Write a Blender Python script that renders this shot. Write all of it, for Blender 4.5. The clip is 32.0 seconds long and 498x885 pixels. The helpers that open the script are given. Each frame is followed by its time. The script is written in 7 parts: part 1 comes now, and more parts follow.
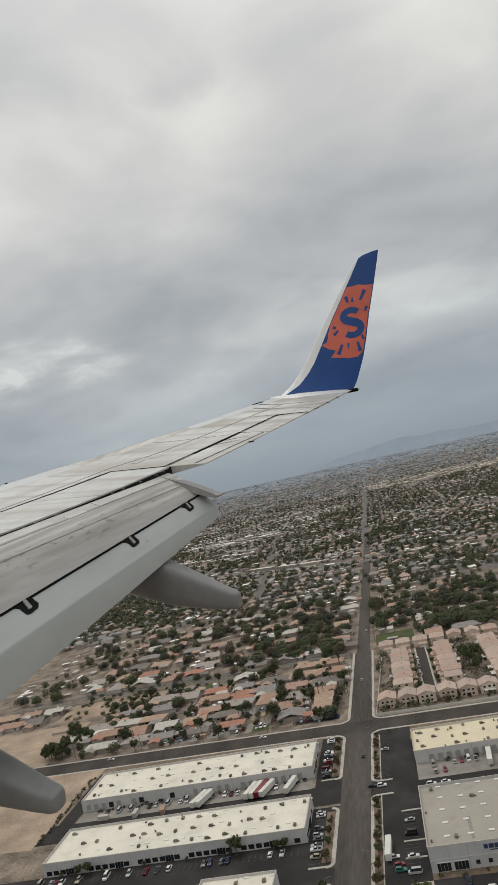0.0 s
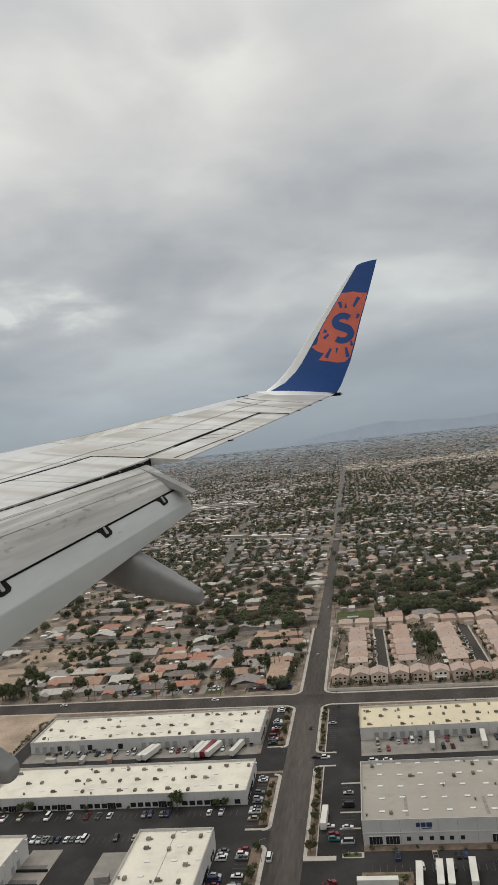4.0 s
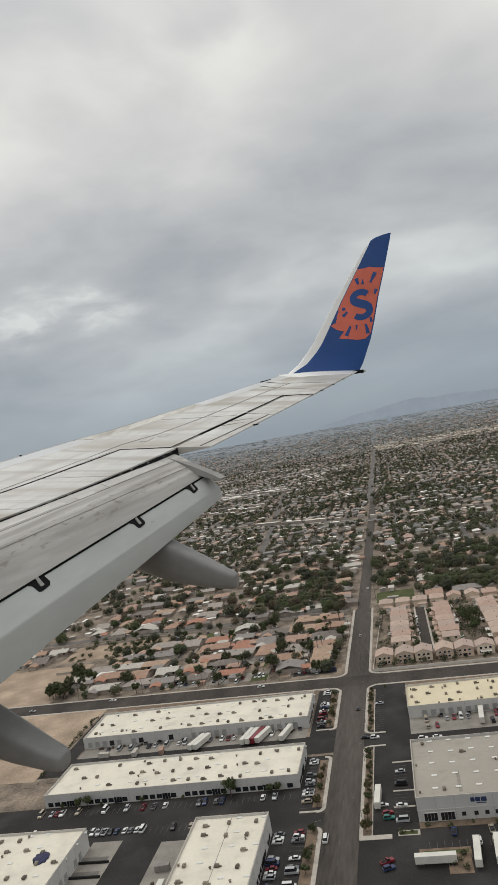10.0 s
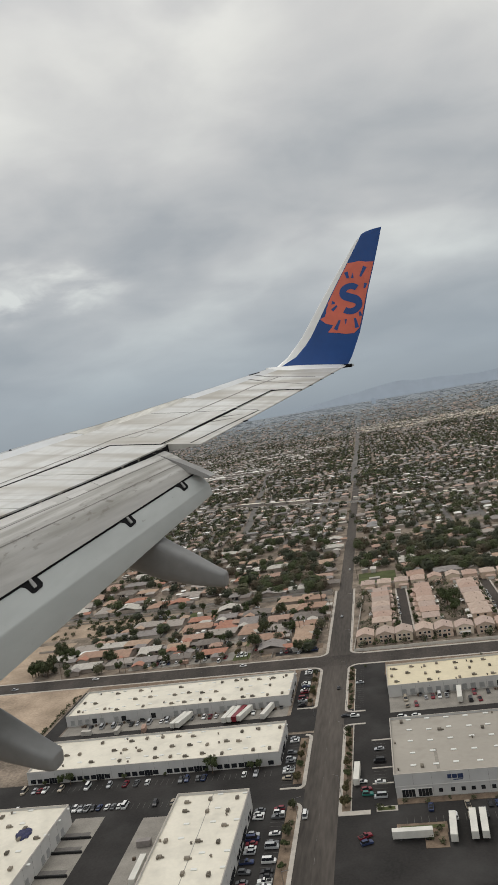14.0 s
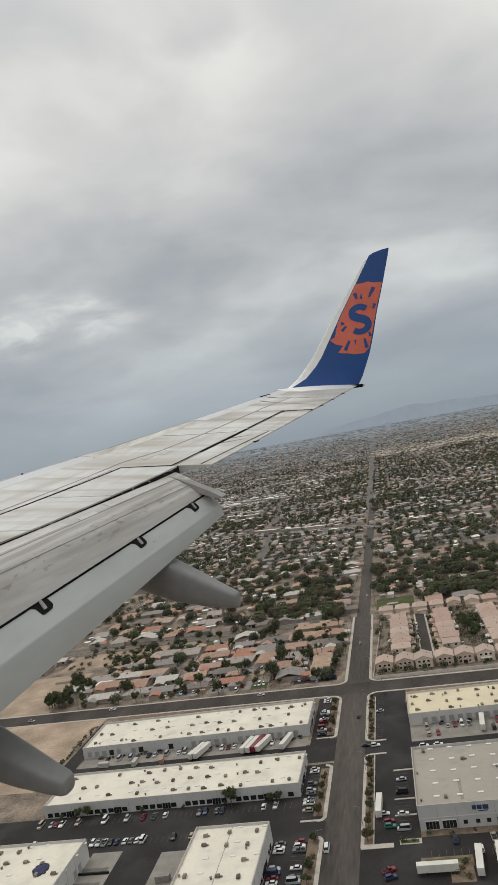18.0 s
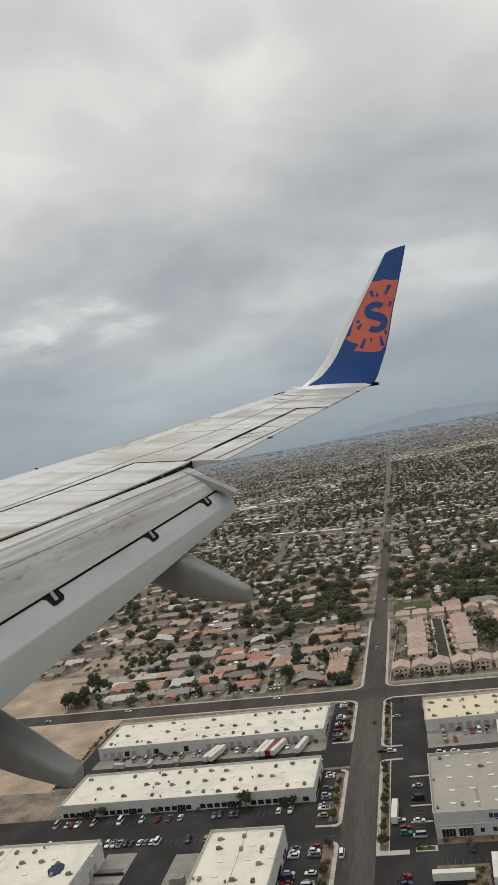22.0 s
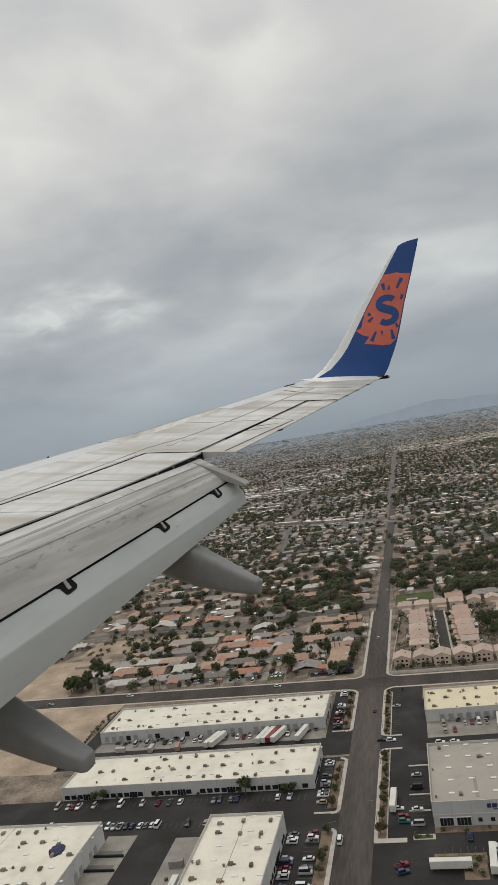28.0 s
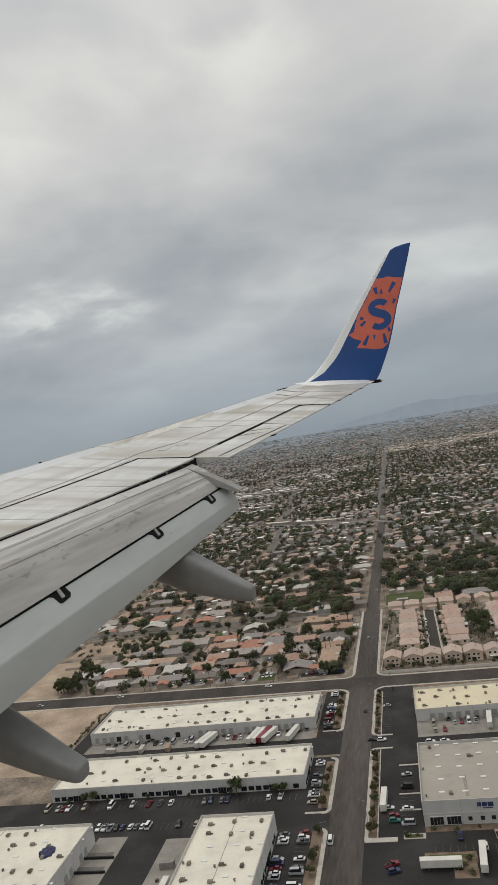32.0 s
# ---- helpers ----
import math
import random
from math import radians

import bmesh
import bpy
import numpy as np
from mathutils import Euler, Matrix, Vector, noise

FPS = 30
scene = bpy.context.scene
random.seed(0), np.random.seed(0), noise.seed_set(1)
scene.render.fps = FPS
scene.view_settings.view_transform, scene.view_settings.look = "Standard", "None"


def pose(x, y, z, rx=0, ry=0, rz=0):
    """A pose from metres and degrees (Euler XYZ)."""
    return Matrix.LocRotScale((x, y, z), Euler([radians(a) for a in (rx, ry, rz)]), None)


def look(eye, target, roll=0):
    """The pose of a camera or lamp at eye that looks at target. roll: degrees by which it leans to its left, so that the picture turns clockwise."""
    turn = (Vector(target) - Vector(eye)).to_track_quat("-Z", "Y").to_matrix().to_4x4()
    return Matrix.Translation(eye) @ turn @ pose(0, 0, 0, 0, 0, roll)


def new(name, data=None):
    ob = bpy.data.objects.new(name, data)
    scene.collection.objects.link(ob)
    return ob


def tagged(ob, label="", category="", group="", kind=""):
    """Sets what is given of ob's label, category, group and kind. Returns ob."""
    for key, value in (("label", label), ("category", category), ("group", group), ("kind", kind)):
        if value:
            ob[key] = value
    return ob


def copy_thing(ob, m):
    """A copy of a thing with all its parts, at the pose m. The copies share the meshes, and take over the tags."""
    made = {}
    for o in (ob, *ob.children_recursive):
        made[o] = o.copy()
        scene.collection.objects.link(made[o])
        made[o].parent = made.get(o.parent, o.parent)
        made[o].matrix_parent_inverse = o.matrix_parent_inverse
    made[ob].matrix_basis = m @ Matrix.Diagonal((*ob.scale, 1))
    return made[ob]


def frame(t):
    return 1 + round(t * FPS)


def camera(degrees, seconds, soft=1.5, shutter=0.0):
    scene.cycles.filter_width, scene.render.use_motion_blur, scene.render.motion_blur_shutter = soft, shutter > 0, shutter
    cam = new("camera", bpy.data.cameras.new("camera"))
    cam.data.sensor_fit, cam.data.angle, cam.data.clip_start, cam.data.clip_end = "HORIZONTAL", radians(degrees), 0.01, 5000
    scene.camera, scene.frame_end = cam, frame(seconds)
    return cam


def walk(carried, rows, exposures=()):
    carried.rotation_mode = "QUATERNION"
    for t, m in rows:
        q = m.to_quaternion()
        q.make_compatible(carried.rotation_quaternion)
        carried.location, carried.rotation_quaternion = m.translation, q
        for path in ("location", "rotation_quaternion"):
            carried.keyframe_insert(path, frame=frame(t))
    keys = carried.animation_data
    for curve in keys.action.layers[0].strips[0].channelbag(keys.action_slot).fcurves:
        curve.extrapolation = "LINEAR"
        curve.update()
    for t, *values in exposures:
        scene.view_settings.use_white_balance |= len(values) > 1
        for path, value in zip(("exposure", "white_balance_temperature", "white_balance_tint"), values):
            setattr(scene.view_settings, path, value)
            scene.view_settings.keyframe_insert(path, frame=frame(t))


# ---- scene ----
cam = camera(39.0, 32.0, soft=1.5)

# The camera looks out from a seat behind the wing and sways a little with the aircraft.
PATH = [
    (0.0, look((-0.148, 0.605, 164.217), (0.341, 60.513, 167.512), -12.57)),
    (0.5, look((-0.164, 0.621, 164.236), (0.413, 60.545, 167.208), -11.88)),
    (1.0, look((-0.121, 0.576, 164.245), (0.140, 60.523, 166.752), -11.04)),
    (1.5, look((-0.124, 0.578, 164.264), (0.038, 60.552, 166.013), -10.04)),
    (2.0, look((-0.170, 0.598, 164.281), (0.097, 60.586, 165.452), -9.01)),
    (2.5, look((-0.109, 0.477, 164.362), (0.136, 60.474, 164.852), -7.98)),
    (4.5, look((0.004, 0.140, 164.738), (1.605, 60.117, 165.119), -5.99)),
    (5.0, look((-0.027, 0.176, 164.681), (1.280, 60.159, 165.256), -6.27)),
    (5.5, look((0.022, 0.152, 164.683), (0.504, 60.149, 164.462), -6.71)),
    (6.0, look((-0.016, 0.166, 164.687), (0.121, 60.160, 163.858), -6.74)),
    (6.5, look((-0.023, 0.188, 164.646), (-0.261, 60.180, 163.717), -7.39)),
    (7.0, look((-0.003, 0.189, 164.583), (-0.626, 60.178, 163.633), -8.36)),
    (7.5, look((0.033, 0.156, 164.598), (-0.877, 60.139, 163.540), -9.04)),
    (8.0, look((0.062, 0.153, 164.607), (-1.059, 60.137, 163.833), -9.65)),
    (8.5, look((0.010, 0.153, 164.615), (-1.008, 60.142, 164.121), -9.74)),
    (9.0, look((0.059, 0.145, 164.625), (-1.263, 60.130, 164.251), -10.01)),
    (9.5, look((0.014, 0.153, 164.639), (-1.110, 60.140, 164.084), -9.88)),
    (10.0, look((0.030, 0.140, 164.628), (-1.057, 60.130, 164.307), -10.17)),
    (10.5, look((0.028, 0.131, 164.699), (-0.874, 60.123, 164.393), -10.23)),
    (11.0, look((-0.027, 0.139, 164.754), (-0.423, 60.137, 164.453), -9.87)),
    (11.5, look((0.022, 0.089, 164.764), (-0.321, 60.088, 164.718), -9.80)),
    (12.0, look((0.037, 0.080, 164.774), (-0.321, 60.078, 164.573), -9.86)),
    (12.5, look((0.021, 0.021, 164.942), (-0.157, 60.005, 163.591), -9.13)),
    (13.0, look((-0.000, 0.000, 165.000), (0.000, 59.978, 163.360), -8.82)),
    (13.5, look((-0.007, 0.032, 164.950), (-0.068, 59.984, 162.569), -9.15)),
    (15.5, look((-0.017, 0.135, 164.734), (-0.255, 60.134, 164.483), -10.52)),
    (16.0, look((-0.006, 0.139, 164.677), (-0.431, 60.138, 164.719), -10.65)),
    (16.5, look((-0.000, 0.099, 164.730), (-0.553, 60.093, 164.129), -10.28)),
    (17.0, look((-0.008, 0.105, 164.705), (-0.451, 60.103, 164.394), -10.20)),
    (17.5, look((0.027, 0.090, 164.785), (-0.620, 60.086, 164.612), -10.36)),
    (18.0, look((0.029, 0.091, 164.792), (-0.830, 60.084, 165.046), -10.48)),
    (18.5, look((0.050, 0.115, 164.789), (-1.423, 60.096, 164.449), -10.79)),
    (19.0, look((0.021, 0.092, 164.817), (-1.783, 60.048, 163.422), -10.67)),
    (19.5, look((0.033, 0.073, 164.761), (-2.119, 60.002, 162.804), -10.78)),
    (20.0, look((0.054, 0.122, 164.714), (-2.428, 60.020, 162.259), -11.19)),
    (20.5, look((0.001, 0.168, 164.659), (-2.190, 60.100, 162.824), -10.76)),
    (21.0, look((0.007, 0.186, 164.598), (-1.996, 60.152, 164.700), -10.64)),
    (21.5, look((0.062, 0.146, 164.636), (-2.078, 60.100, 165.594), -10.55)),
    (22.0, look((0.062, 0.131, 164.671), (-2.180, 60.085, 165.445), -10.14)),
    (22.5, look((0.095, 0.082, 164.716), (-2.485, 60.026, 164.375), -9.95)),
    (23.0, look((0.039, 0.092, 164.767), (-2.461, 60.027, 163.525), -9.72)),
    (23.5, look((0.035, 0.082, 164.804), (-2.595, 60.015, 163.764), -9.64)),
    (24.0, look((0.027, 0.082, 164.757), (-2.737, 60.017, 164.340), -9.79)),
    (24.5, look((0.045, 0.056, 164.753), (-2.957, 59.980, 164.428), -9.67)),
    (25.0, look((0.016, 0.083, 164.770), (-2.971, 60.009, 164.674), -9.40)),
    (25.5, look((0.025, 0.096, 164.762), (-3.029, 60.018, 164.847), -9.45)),
    (27.5, look((-0.030, 0.095, 164.779), (-2.820, 60.030, 164.998), -9.08)),
    (28.0, look((-0.013, 0.077, 164.740), (-2.844, 60.010, 164.622), -9.23)),
    (28.5, look((-0.013, 0.109, 164.716), (-2.900, 60.039, 164.939), -9.49)),
    (29.0, look((-0.017, 0.113, 164.690), (-2.887, 60.037, 165.618), -9.43)),
    (29.5, look((0.011, 0.131, 164.661), (-3.038, 60.050, 165.311), -9.61)),
    (30.0, look((-0.016, 0.191, 164.633), (-2.975, 60.117, 164.839), -9.80)),
    (30.5, look((0.025, 0.146, 164.677), (-2.984, 60.071, 164.593), -9.76)),
    (31.0, look((0.004, 0.147, 164.722), (-2.676, 60.087, 164.661), -9.55)),
    (31.5, look((0.019, 0.104, 164.777), (-2.493, 60.051, 164.998), -9.46)),
    (32.0, look((-0.042, 0.092, 164.826), (-2.086, 60.057, 164.597), -9.24)),
]
walk(cam, PATH, exposures=((0.0, -0.06), (3.0, -0.02), (7.0, 0.0), (21.0, 0.0), (25.0, -0.08), (32.0, -0.08)))

# ---- light: a bright overcast sky with broken grey cloud, and a weak wide sun behind it ----
world = bpy.data.worlds.new("overcast_sky")
scene.world = world
world.use_nodes = True


def build_sky():
    nt = world.node_tree
    nt.nodes.clear()
    n, l = nt.nodes.new, nt.links.new
    out, bg = n("ShaderNodeOutputWorld"), n("ShaderNodeBackground")
    tc, sep = n("ShaderNodeTexCoord"), n("ShaderNodeSeparateXYZ")
    l(tc.outputs["Generated"], sep.inputs[0])

    def math_node(op, a, b=None, clamp=False):
        m = n("ShaderNodeMath")
        m.operation, m.use_clamp = op, clamp
        for i, v in enumerate((a, b)):
            if v is None:
                continue
            if isinstance(v, (int, float)):
                m.inputs[i].default_value = v
            else:
                l(v, m.inputs[i])
        return m.outputs[0]

    # flat cloud deck: directions meet a plane overhead
    height = math_node("ADD", math_node("MAXIMUM", sep.outputs["Z"], 0.0), 0.34)
    comb = n("ShaderNodeCombineXYZ")
    l(math_node("DIVIDE", sep.outputs["X"], height), comb.inputs[0])
    l(math_node("DIVIDE", sep.outputs["Y"], height), comb.inputs[1])
    shift = n("ShaderNodeMapping")
    shift.inputs["Location"].default_value = (SKY_SHIFT[0], SKY_SHIFT[1], 0)
    shift.inputs["Rotation"].default_value = (0, 0, radians(-24))
    shift.inputs["Scale"].default_value = (1.0, 1.25, 1)
    l(comb.outputs[0], shift.inputs["Vector"])

    def cloud(scale, detail, rough, distort):
        t = n("ShaderNodeTexNoise")
        t.inputs["Scale"].default_value, t.inputs["Detail"].default_value = scale, detail
        t.inputs["Roughness"].default_value, t.inputs["Distortion"].default_value = rough, distort
        l(shift.outputs[0], t.inputs["Vector"])
        return t.outputs["Fac"]

    big, small = cloud(1.25, 4, 0.45, 0.35), cloud(3.6, 6, 0.5, 0.35)
    both = math_node("ADD", math_node("MULTIPLY", big, 0.72), math_node("MULTIPLY", small, 0.28))
    # uneven rims for the cloud masses
    warp, shake, ragged = n("ShaderNodeTexNoise"), n("ShaderNodeVectorMath"), n("ShaderNodeVectorMath")
    warp.inputs["Scale"].default_value, warp.inputs["Detail"].default_value = 2.6, 5
    warp.inputs["Roughness"].default_value = 0.55
    l(comb.outputs[0], warp.inputs["Vector"])
    shake.operation, ragged.operation = "MULTIPLY_ADD", "ADD"
    l(warp.outputs["Color"], shake.inputs[0])
    shake.inputs[1].default_value, shake.inputs[2].default_value = (0.5, 0.5, 0), (-0.25, -0.25, 0)
    l(comb.outputs[0], ragged.inputs[0])
    l(shake.outputs[0], ragged.inputs[1])

    def lobe(center, radii):
        """1 in the middle of a cloud mass, falling softly to 0 at its rim."""
        off, wide, reach = [n("ShaderNodeVectorMath") for _ in range(3)]
        off.operation, wide.operation, reach.operation = "SUBTRACT", "DIVIDE", "LENGTH"
        l(ragged.outputs[0], off.inputs[0])
        off.inputs[1].default_value = (*center, 0)
        l(off.outputs[0], wide.inputs[0])
        wide.inputs[1].default_value = (*radii, 1)
        l(wide.outputs[0], reach.inputs[0])
        soft = n("ShaderNodeMapRange")
        soft.interpolation_type = "SMOOTHSTEP"
        soft.inputs["From Min"].default_value, soft.inputs["From Max"].default_value = 1.0, 0.0
        l(reach.outputs["Value"], soft.inputs["Value"])
        return soft.outputs[0]

    # the deck's larger light and dark masses, and one ragged bright break
    for center, radii, gain in CLOUD_MASSES:
        both = math_node("ADD", both, math_node("MULTIPLY", lobe(center, radii), gain))
    torn = math_node("MULTIPLY", math_node("SUBTRACT", cloud(5.5, 6, 0.55, 0.6), 0.36, True), 1.05)
    both = math_node("ADD", both, math_node("MULTIPLY", lobe((-0.53, 1.76), (0.36, 0.17)), torn))
    ramp = n("ShaderNodeValToRGB")
    el = ramp.color_ramp.elements
    el[0].position, el[0].color = 0.35, (0.70, 0.725, 0.76, 1)
    el[1].position, el[1].color = 0.66, (1.36, 1.345, 1.29, 1)
    mid = el.new(0.50)
    mid.color = (0.98, 0.97, 0.972, 1)
    l(both, ramp.inputs[0])
    # thicker, bluer air towards the horizon, lighter overhead
    grad = n("ShaderNodeValToRGB")
    ge = grad.color_ramp.elements
    ge[0].position, ge[0].color = 0.0, (0.265, 0.312, 0.358, 1)
    ge[1].position, ge[1].color = 1.0, (0.95, 0.95, 0.93, 1)
    for pos, col in ((0.06, (0.322, 0.368, 0.412, 1)), (0.15, (0.436, 0.468, 0.487, 1)), (0.26, (0.525, 0.54, 0.54, 1)), (0.46, (0.61, 0.615, 0.60, 1))):
        ge.new(pos).color = col
    l(sep.outputs["Z"], grad.inputs[0])
    mul = n("ShaderNodeMix")
    mul.data_type, mul.blend_type = "RGBA", "MULTIPLY"
    # cloud contrast dies away in the low haze
    l(math_node("MULTIPLY", sep.outputs["Z"], 5.5, True), mul.inputs["Factor"])
    l(grad.outputs[0], mul.inputs["A"])
    l(ramp.outputs[0], mul.inputs["B"])
    sky = n("ShaderNodeTexSky")
    sky.sky_type, sky.sun_disc = "NISHITA", False
    sky.sun_elevation, sky.sun_rotation = radians(52), radians(-35)
    faint = n("ShaderNodeMix")
    faint.data_type, faint.blend_type = "RGBA", "ADD"
    faint.inputs["Factor"].default_value = 0.004
    l(mul.outputs["Result"], faint.inputs["A"])
    l(sky.outputs[0], faint.inputs["B"])
    l(faint.outputs["Result"], bg.inputs["Color"])
    bg.inputs["Strength"].default_value = SKY_POWER
    l(bg.outputs[0], out.inputs[0])


SKY_SHIFT, SKY_POWER = (4.3, 7.1), 1.0
CLOUD_MASSES = (
    ((-0.23, 1.07), (0.26, 0.26), 0.105), ((0.06, 1.15), (0.24, 0.18), 0.05), ((-0.29, 1.57), (0.44, 0.27), -0.13), ((-0.22, 2.02), (0.30, 0.22), 0.06), ((0.16, 1.42), (0.30, 0.20), -0.028),
    ((0.46, 1.34), (0.22, 0.26), -0.05), ((0.53, 1.80), (0.36, 0.28), 0.075), ((0.19, 1.90), (0.30, 0.24), 0.05), ((0.70, 2.34), (0.40, 0.26), -0.035), ((0.02, 1.02), (0.12, 0.10), -0.05), ((-0.74, 2.10), (0.50, 0.44), -0.12),
)
build_sky()
sun_data = bpy.data.lights.new("sun", "SUN")
sun_data.energy, sun_data.angle, sun_data.color = 0.75, radians(25), (1.0, 0.96, 0.9)
sun = new("sun", sun_data)
sun.matrix_world = look((-300, 400, 900), (0, 0, 0))

# ---- materials ----
MATS = {}


def material(name, color, rough=0.8, metal=0.0, vary=0.18, scale=0.5, fine=6.0, bump=0.0, per="", tint=None, stretch=(1, 1, 1), spread=0.25, spec=0.3, turn=0.0):
    """A procedural surface: base colour, variation at two scales, optional hue per object or island, optional relief."""
    m = bpy.data.materials.new(name)
    m.use_nodes = True
    nt = m.node_tree
    n, l = nt.nodes.new, nt.links.new
    bsdf = nt.nodes["Principled BSDF"]
    bsdf.inputs["Roughness"].default_value, bsdf.inputs["Metallic"].default_value = rough, metal
    bsdf.inputs["Specular IOR Level"].default_value = spec
    tc, mp = n("ShaderNodeTexCoord"), n("ShaderNodeMapping")
    if turn:
        swing = n("ShaderNodeMapping")
        swing.inputs["Rotation"].default_value = (0, 0, radians(turn))
        l(tc.outputs["Object"], swing.inputs["Vector"])
        l(swing.outputs[0], mp.inputs["Vector"])
    else:
        l(tc.outputs["Object"], mp.inputs["Vector"])
    mp.inputs["Scale"].default_value = stretch
    coarse, grain = n("ShaderNodeTexNoise"), n("ShaderNodeTexNoise")
    coarse.inputs["Scale"].default_value, coarse.inputs["Detail"].default_value = scale, 4
    grain.inputs["Scale"].default_value, grain.inputs["Detail"].default_value = fine, 3
    for t in (coarse, grain):
        l(mp.outputs[0], t.inputs["Vector"])
    add = n("ShaderNodeMath")
    add.operation = "MULTIPLY_ADD"
    l(coarse.outputs["Fac"], add.inputs[0])
    add.inputs[1].default_value = 0.65
    half = n("ShaderNodeMath")
    half.operation = "MULTIPLY"
    l(grain.outputs["Fac"], half.inputs[0])
    half.inputs[1].default_value = 0.35
    l(half.outputs[0], add.inputs[2])
    ramp = n("ShaderNodeValToRGB")
    e = ramp.color_ramp.elements
    dark = [max(0, c * (1 - 1.6 * vary)) for c in color]
    light = [min(1, c * (1 + 1.3 * vary)) for c in (tint or color)]
    e[0].position, e[0].color = 0.3, (*dark, 1)
    e[1].position, e[1].color = 0.7, (*light, 1)
    l(add.outputs[0], ramp.inputs[0])
    col = ramp.outputs[0]
    if per:
        hsv = n("ShaderNodeHueSaturation")
        if per == "object":
            rnd = n("ShaderNodeObjectInfo").outputs["Random"]
        else:
            rnd = n("ShaderNodeNewGeometry").outputs["Random Per Island"]
        mr = n("ShaderNodeMapRange")
        mr.inputs["To Min"].default_value, mr.inputs["To Max"].default_value = 1 - spread, 1 + spread
        l(rnd, mr.inputs["Value"])
        l(mr.outputs[0], hsv.inputs["Value"])
        l(col, hsv.inputs["Color"])
        col = hsv.outputs[0]
    l(col, bsdf.inputs["Base Color"])
    if bump:
        b = n("ShaderNodeBump")
        b.inputs["Strength"].default_value, b.inputs["Distance"].default_value = bump, 0.05
        l(grain.outputs["Fac"], b.inputs["Height"])
        l(b.outputs[0], bsdf.inputs["Normal"])
    MATS[name] = m
    return m


def palette_material(name, colors, rough=0.85, per="island", vary=0.15, scale=0.4):
    """A surface whose colour is picked from a palette, one pick per piece."""
    m = material(name, (0.5, 0.5, 0.5), rough, vary=vary, scale=scale)
    nt = m.node_tree
    n, l = nt.nodes.new, nt.links.new
    bsdf = nt.nodes["Principled BSDF"]
    old = bsdf.inputs["Base Color"].links[0].from_socket
    pick = n("ShaderNodeValToRGB")
    pick.color_ramp.interpolation = "CONSTANT"
    e = pick.color_ramp.elements
    e[0].position, e[0].color = 0, (*colors[0], 1)
    e[1].position, e[1].color = 1 / len(colors), (*colors[1], 1)
    for i, c in enumerate(colors[2:], 2):
        e.new(i / len(colors)).color = (*c, 1)
    rnd = n("ShaderNodeObjectInfo").outputs["Random"] if per == "object" else n("ShaderNodeNewGeometry").outputs["Random Per Island"]
    l(rnd, pick.inputs[0])
    mul = n("ShaderNodeMix")
    mul.data_type, mul.blend_type = "RGBA", "MULTIPLY"
    mul.inputs["Factor"].default_value = 1
    twice = n("ShaderNodeMix")
    twice.data_type, twice.blend_type = "RGBA", "ADD"
    twice.inputs["Factor"].default_value = 1
    l(old, twice.inputs["A"])
    l(old, twice.inputs["B"])
    l(pick.outputs[0], mul.inputs["A"])
    l(twice.outputs["Result"], mul.inputs["B"])
    l(mul.outputs["Result"], bsdf.inputs["Base Color"])
    return m


# aircraft
WING = material("wing_paint", (0.60, 0.60, 0.575), 0.40, vary=0.10, scale=0.7, fine=5, stretch=(0.35, 1.6, 1), spec=0.45, tint=(0.65, 0.65, 0.63))
FLAP = material("flap_paint", (0.515, 0.505, 0.482), 0.5, vary=0.07, scale=0.9, fine=7, stretch=(0.3, 5, 0), tint=(0.575, 0.56, 0.53), turn=13.5)
FLAP_LIGHT = material("pale_flap_panel_paint", (0.585, 0.57, 0.545), 0.5, vary=0.08, scale=1.2, fine=9, stretch=(0.6, 3, 1))
# clean pale slats; the bluish tint stands in for reflected sky
SLAT = material("sky_tinted_slat_paint", (0.615, 0.63, 0.64), 0.34, vary=0.07, scale=0.9, fine=6, stretch=(0.5, 2.0, 1), spec=0.5)
AFT = material("aft_flap_paint", (0.455, 0.475, 0.46), 0.42, vary=0.06, scale=0.8, fine=5, stretch=(0.5, 1.5, 1.5))
END_PLATE = material("flap_end_paint", (0.34, 0.335, 0.325), 0.5, vary=0.15, scale=2.0, fine=9)
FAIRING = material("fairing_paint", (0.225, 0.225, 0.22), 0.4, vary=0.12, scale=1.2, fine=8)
STAIN = material("stained_slat_metal", (0.42, 0.385, 0.32), 0.42, metal=0.15, vary=0.3, scale=1.1, fine=6, stretch=(0.5, 2.2, 1), tint=(0.55, 0.54, 0.50))
SEAL = material("black_seal_and_recess", (0.012, 0.012, 0.013), 0.85, vary=0.2, spec=0.1)
# black stands in for the shade inside the slot behind the spoilers
GAP = material("gap_shade_and_worn_seal", (0.013, 0.013, 0.014), 0.8, vary=0.2, spec=0.1)
SOFTSEAL = material("grey_sealant", (0.27, 0.262, 0.245), 0.7, vary=0.25, scale=2)
BLUE = material("winglet_blue", (0.016, 0.073, 0.268), 0.3, vary=0.1, scale=0.8, spec=0.38)
WHITE = material("leading_edge_white", (0.90, 0.90, 0.88), 0.3, vary=0.04, spec=0.5)
ORANGE = material("emblem_orange", (0.69, 0.165, 0.108), 0.4, vary=0.1, scale=2)
STEEL = material("bare_steel", (0.35, 0.35, 0.36), 0.35, metal=0.8, vary=0.2)
LINK = material("worn_link_metal", (0.31, 0.305, 0.295), 0.5, vary=0.2, scale=3)
LAMP_GLASS = material("lamp_glass", (0.5, 0.55, 0.55), 0.1, vary=0.05, spec=0.8)


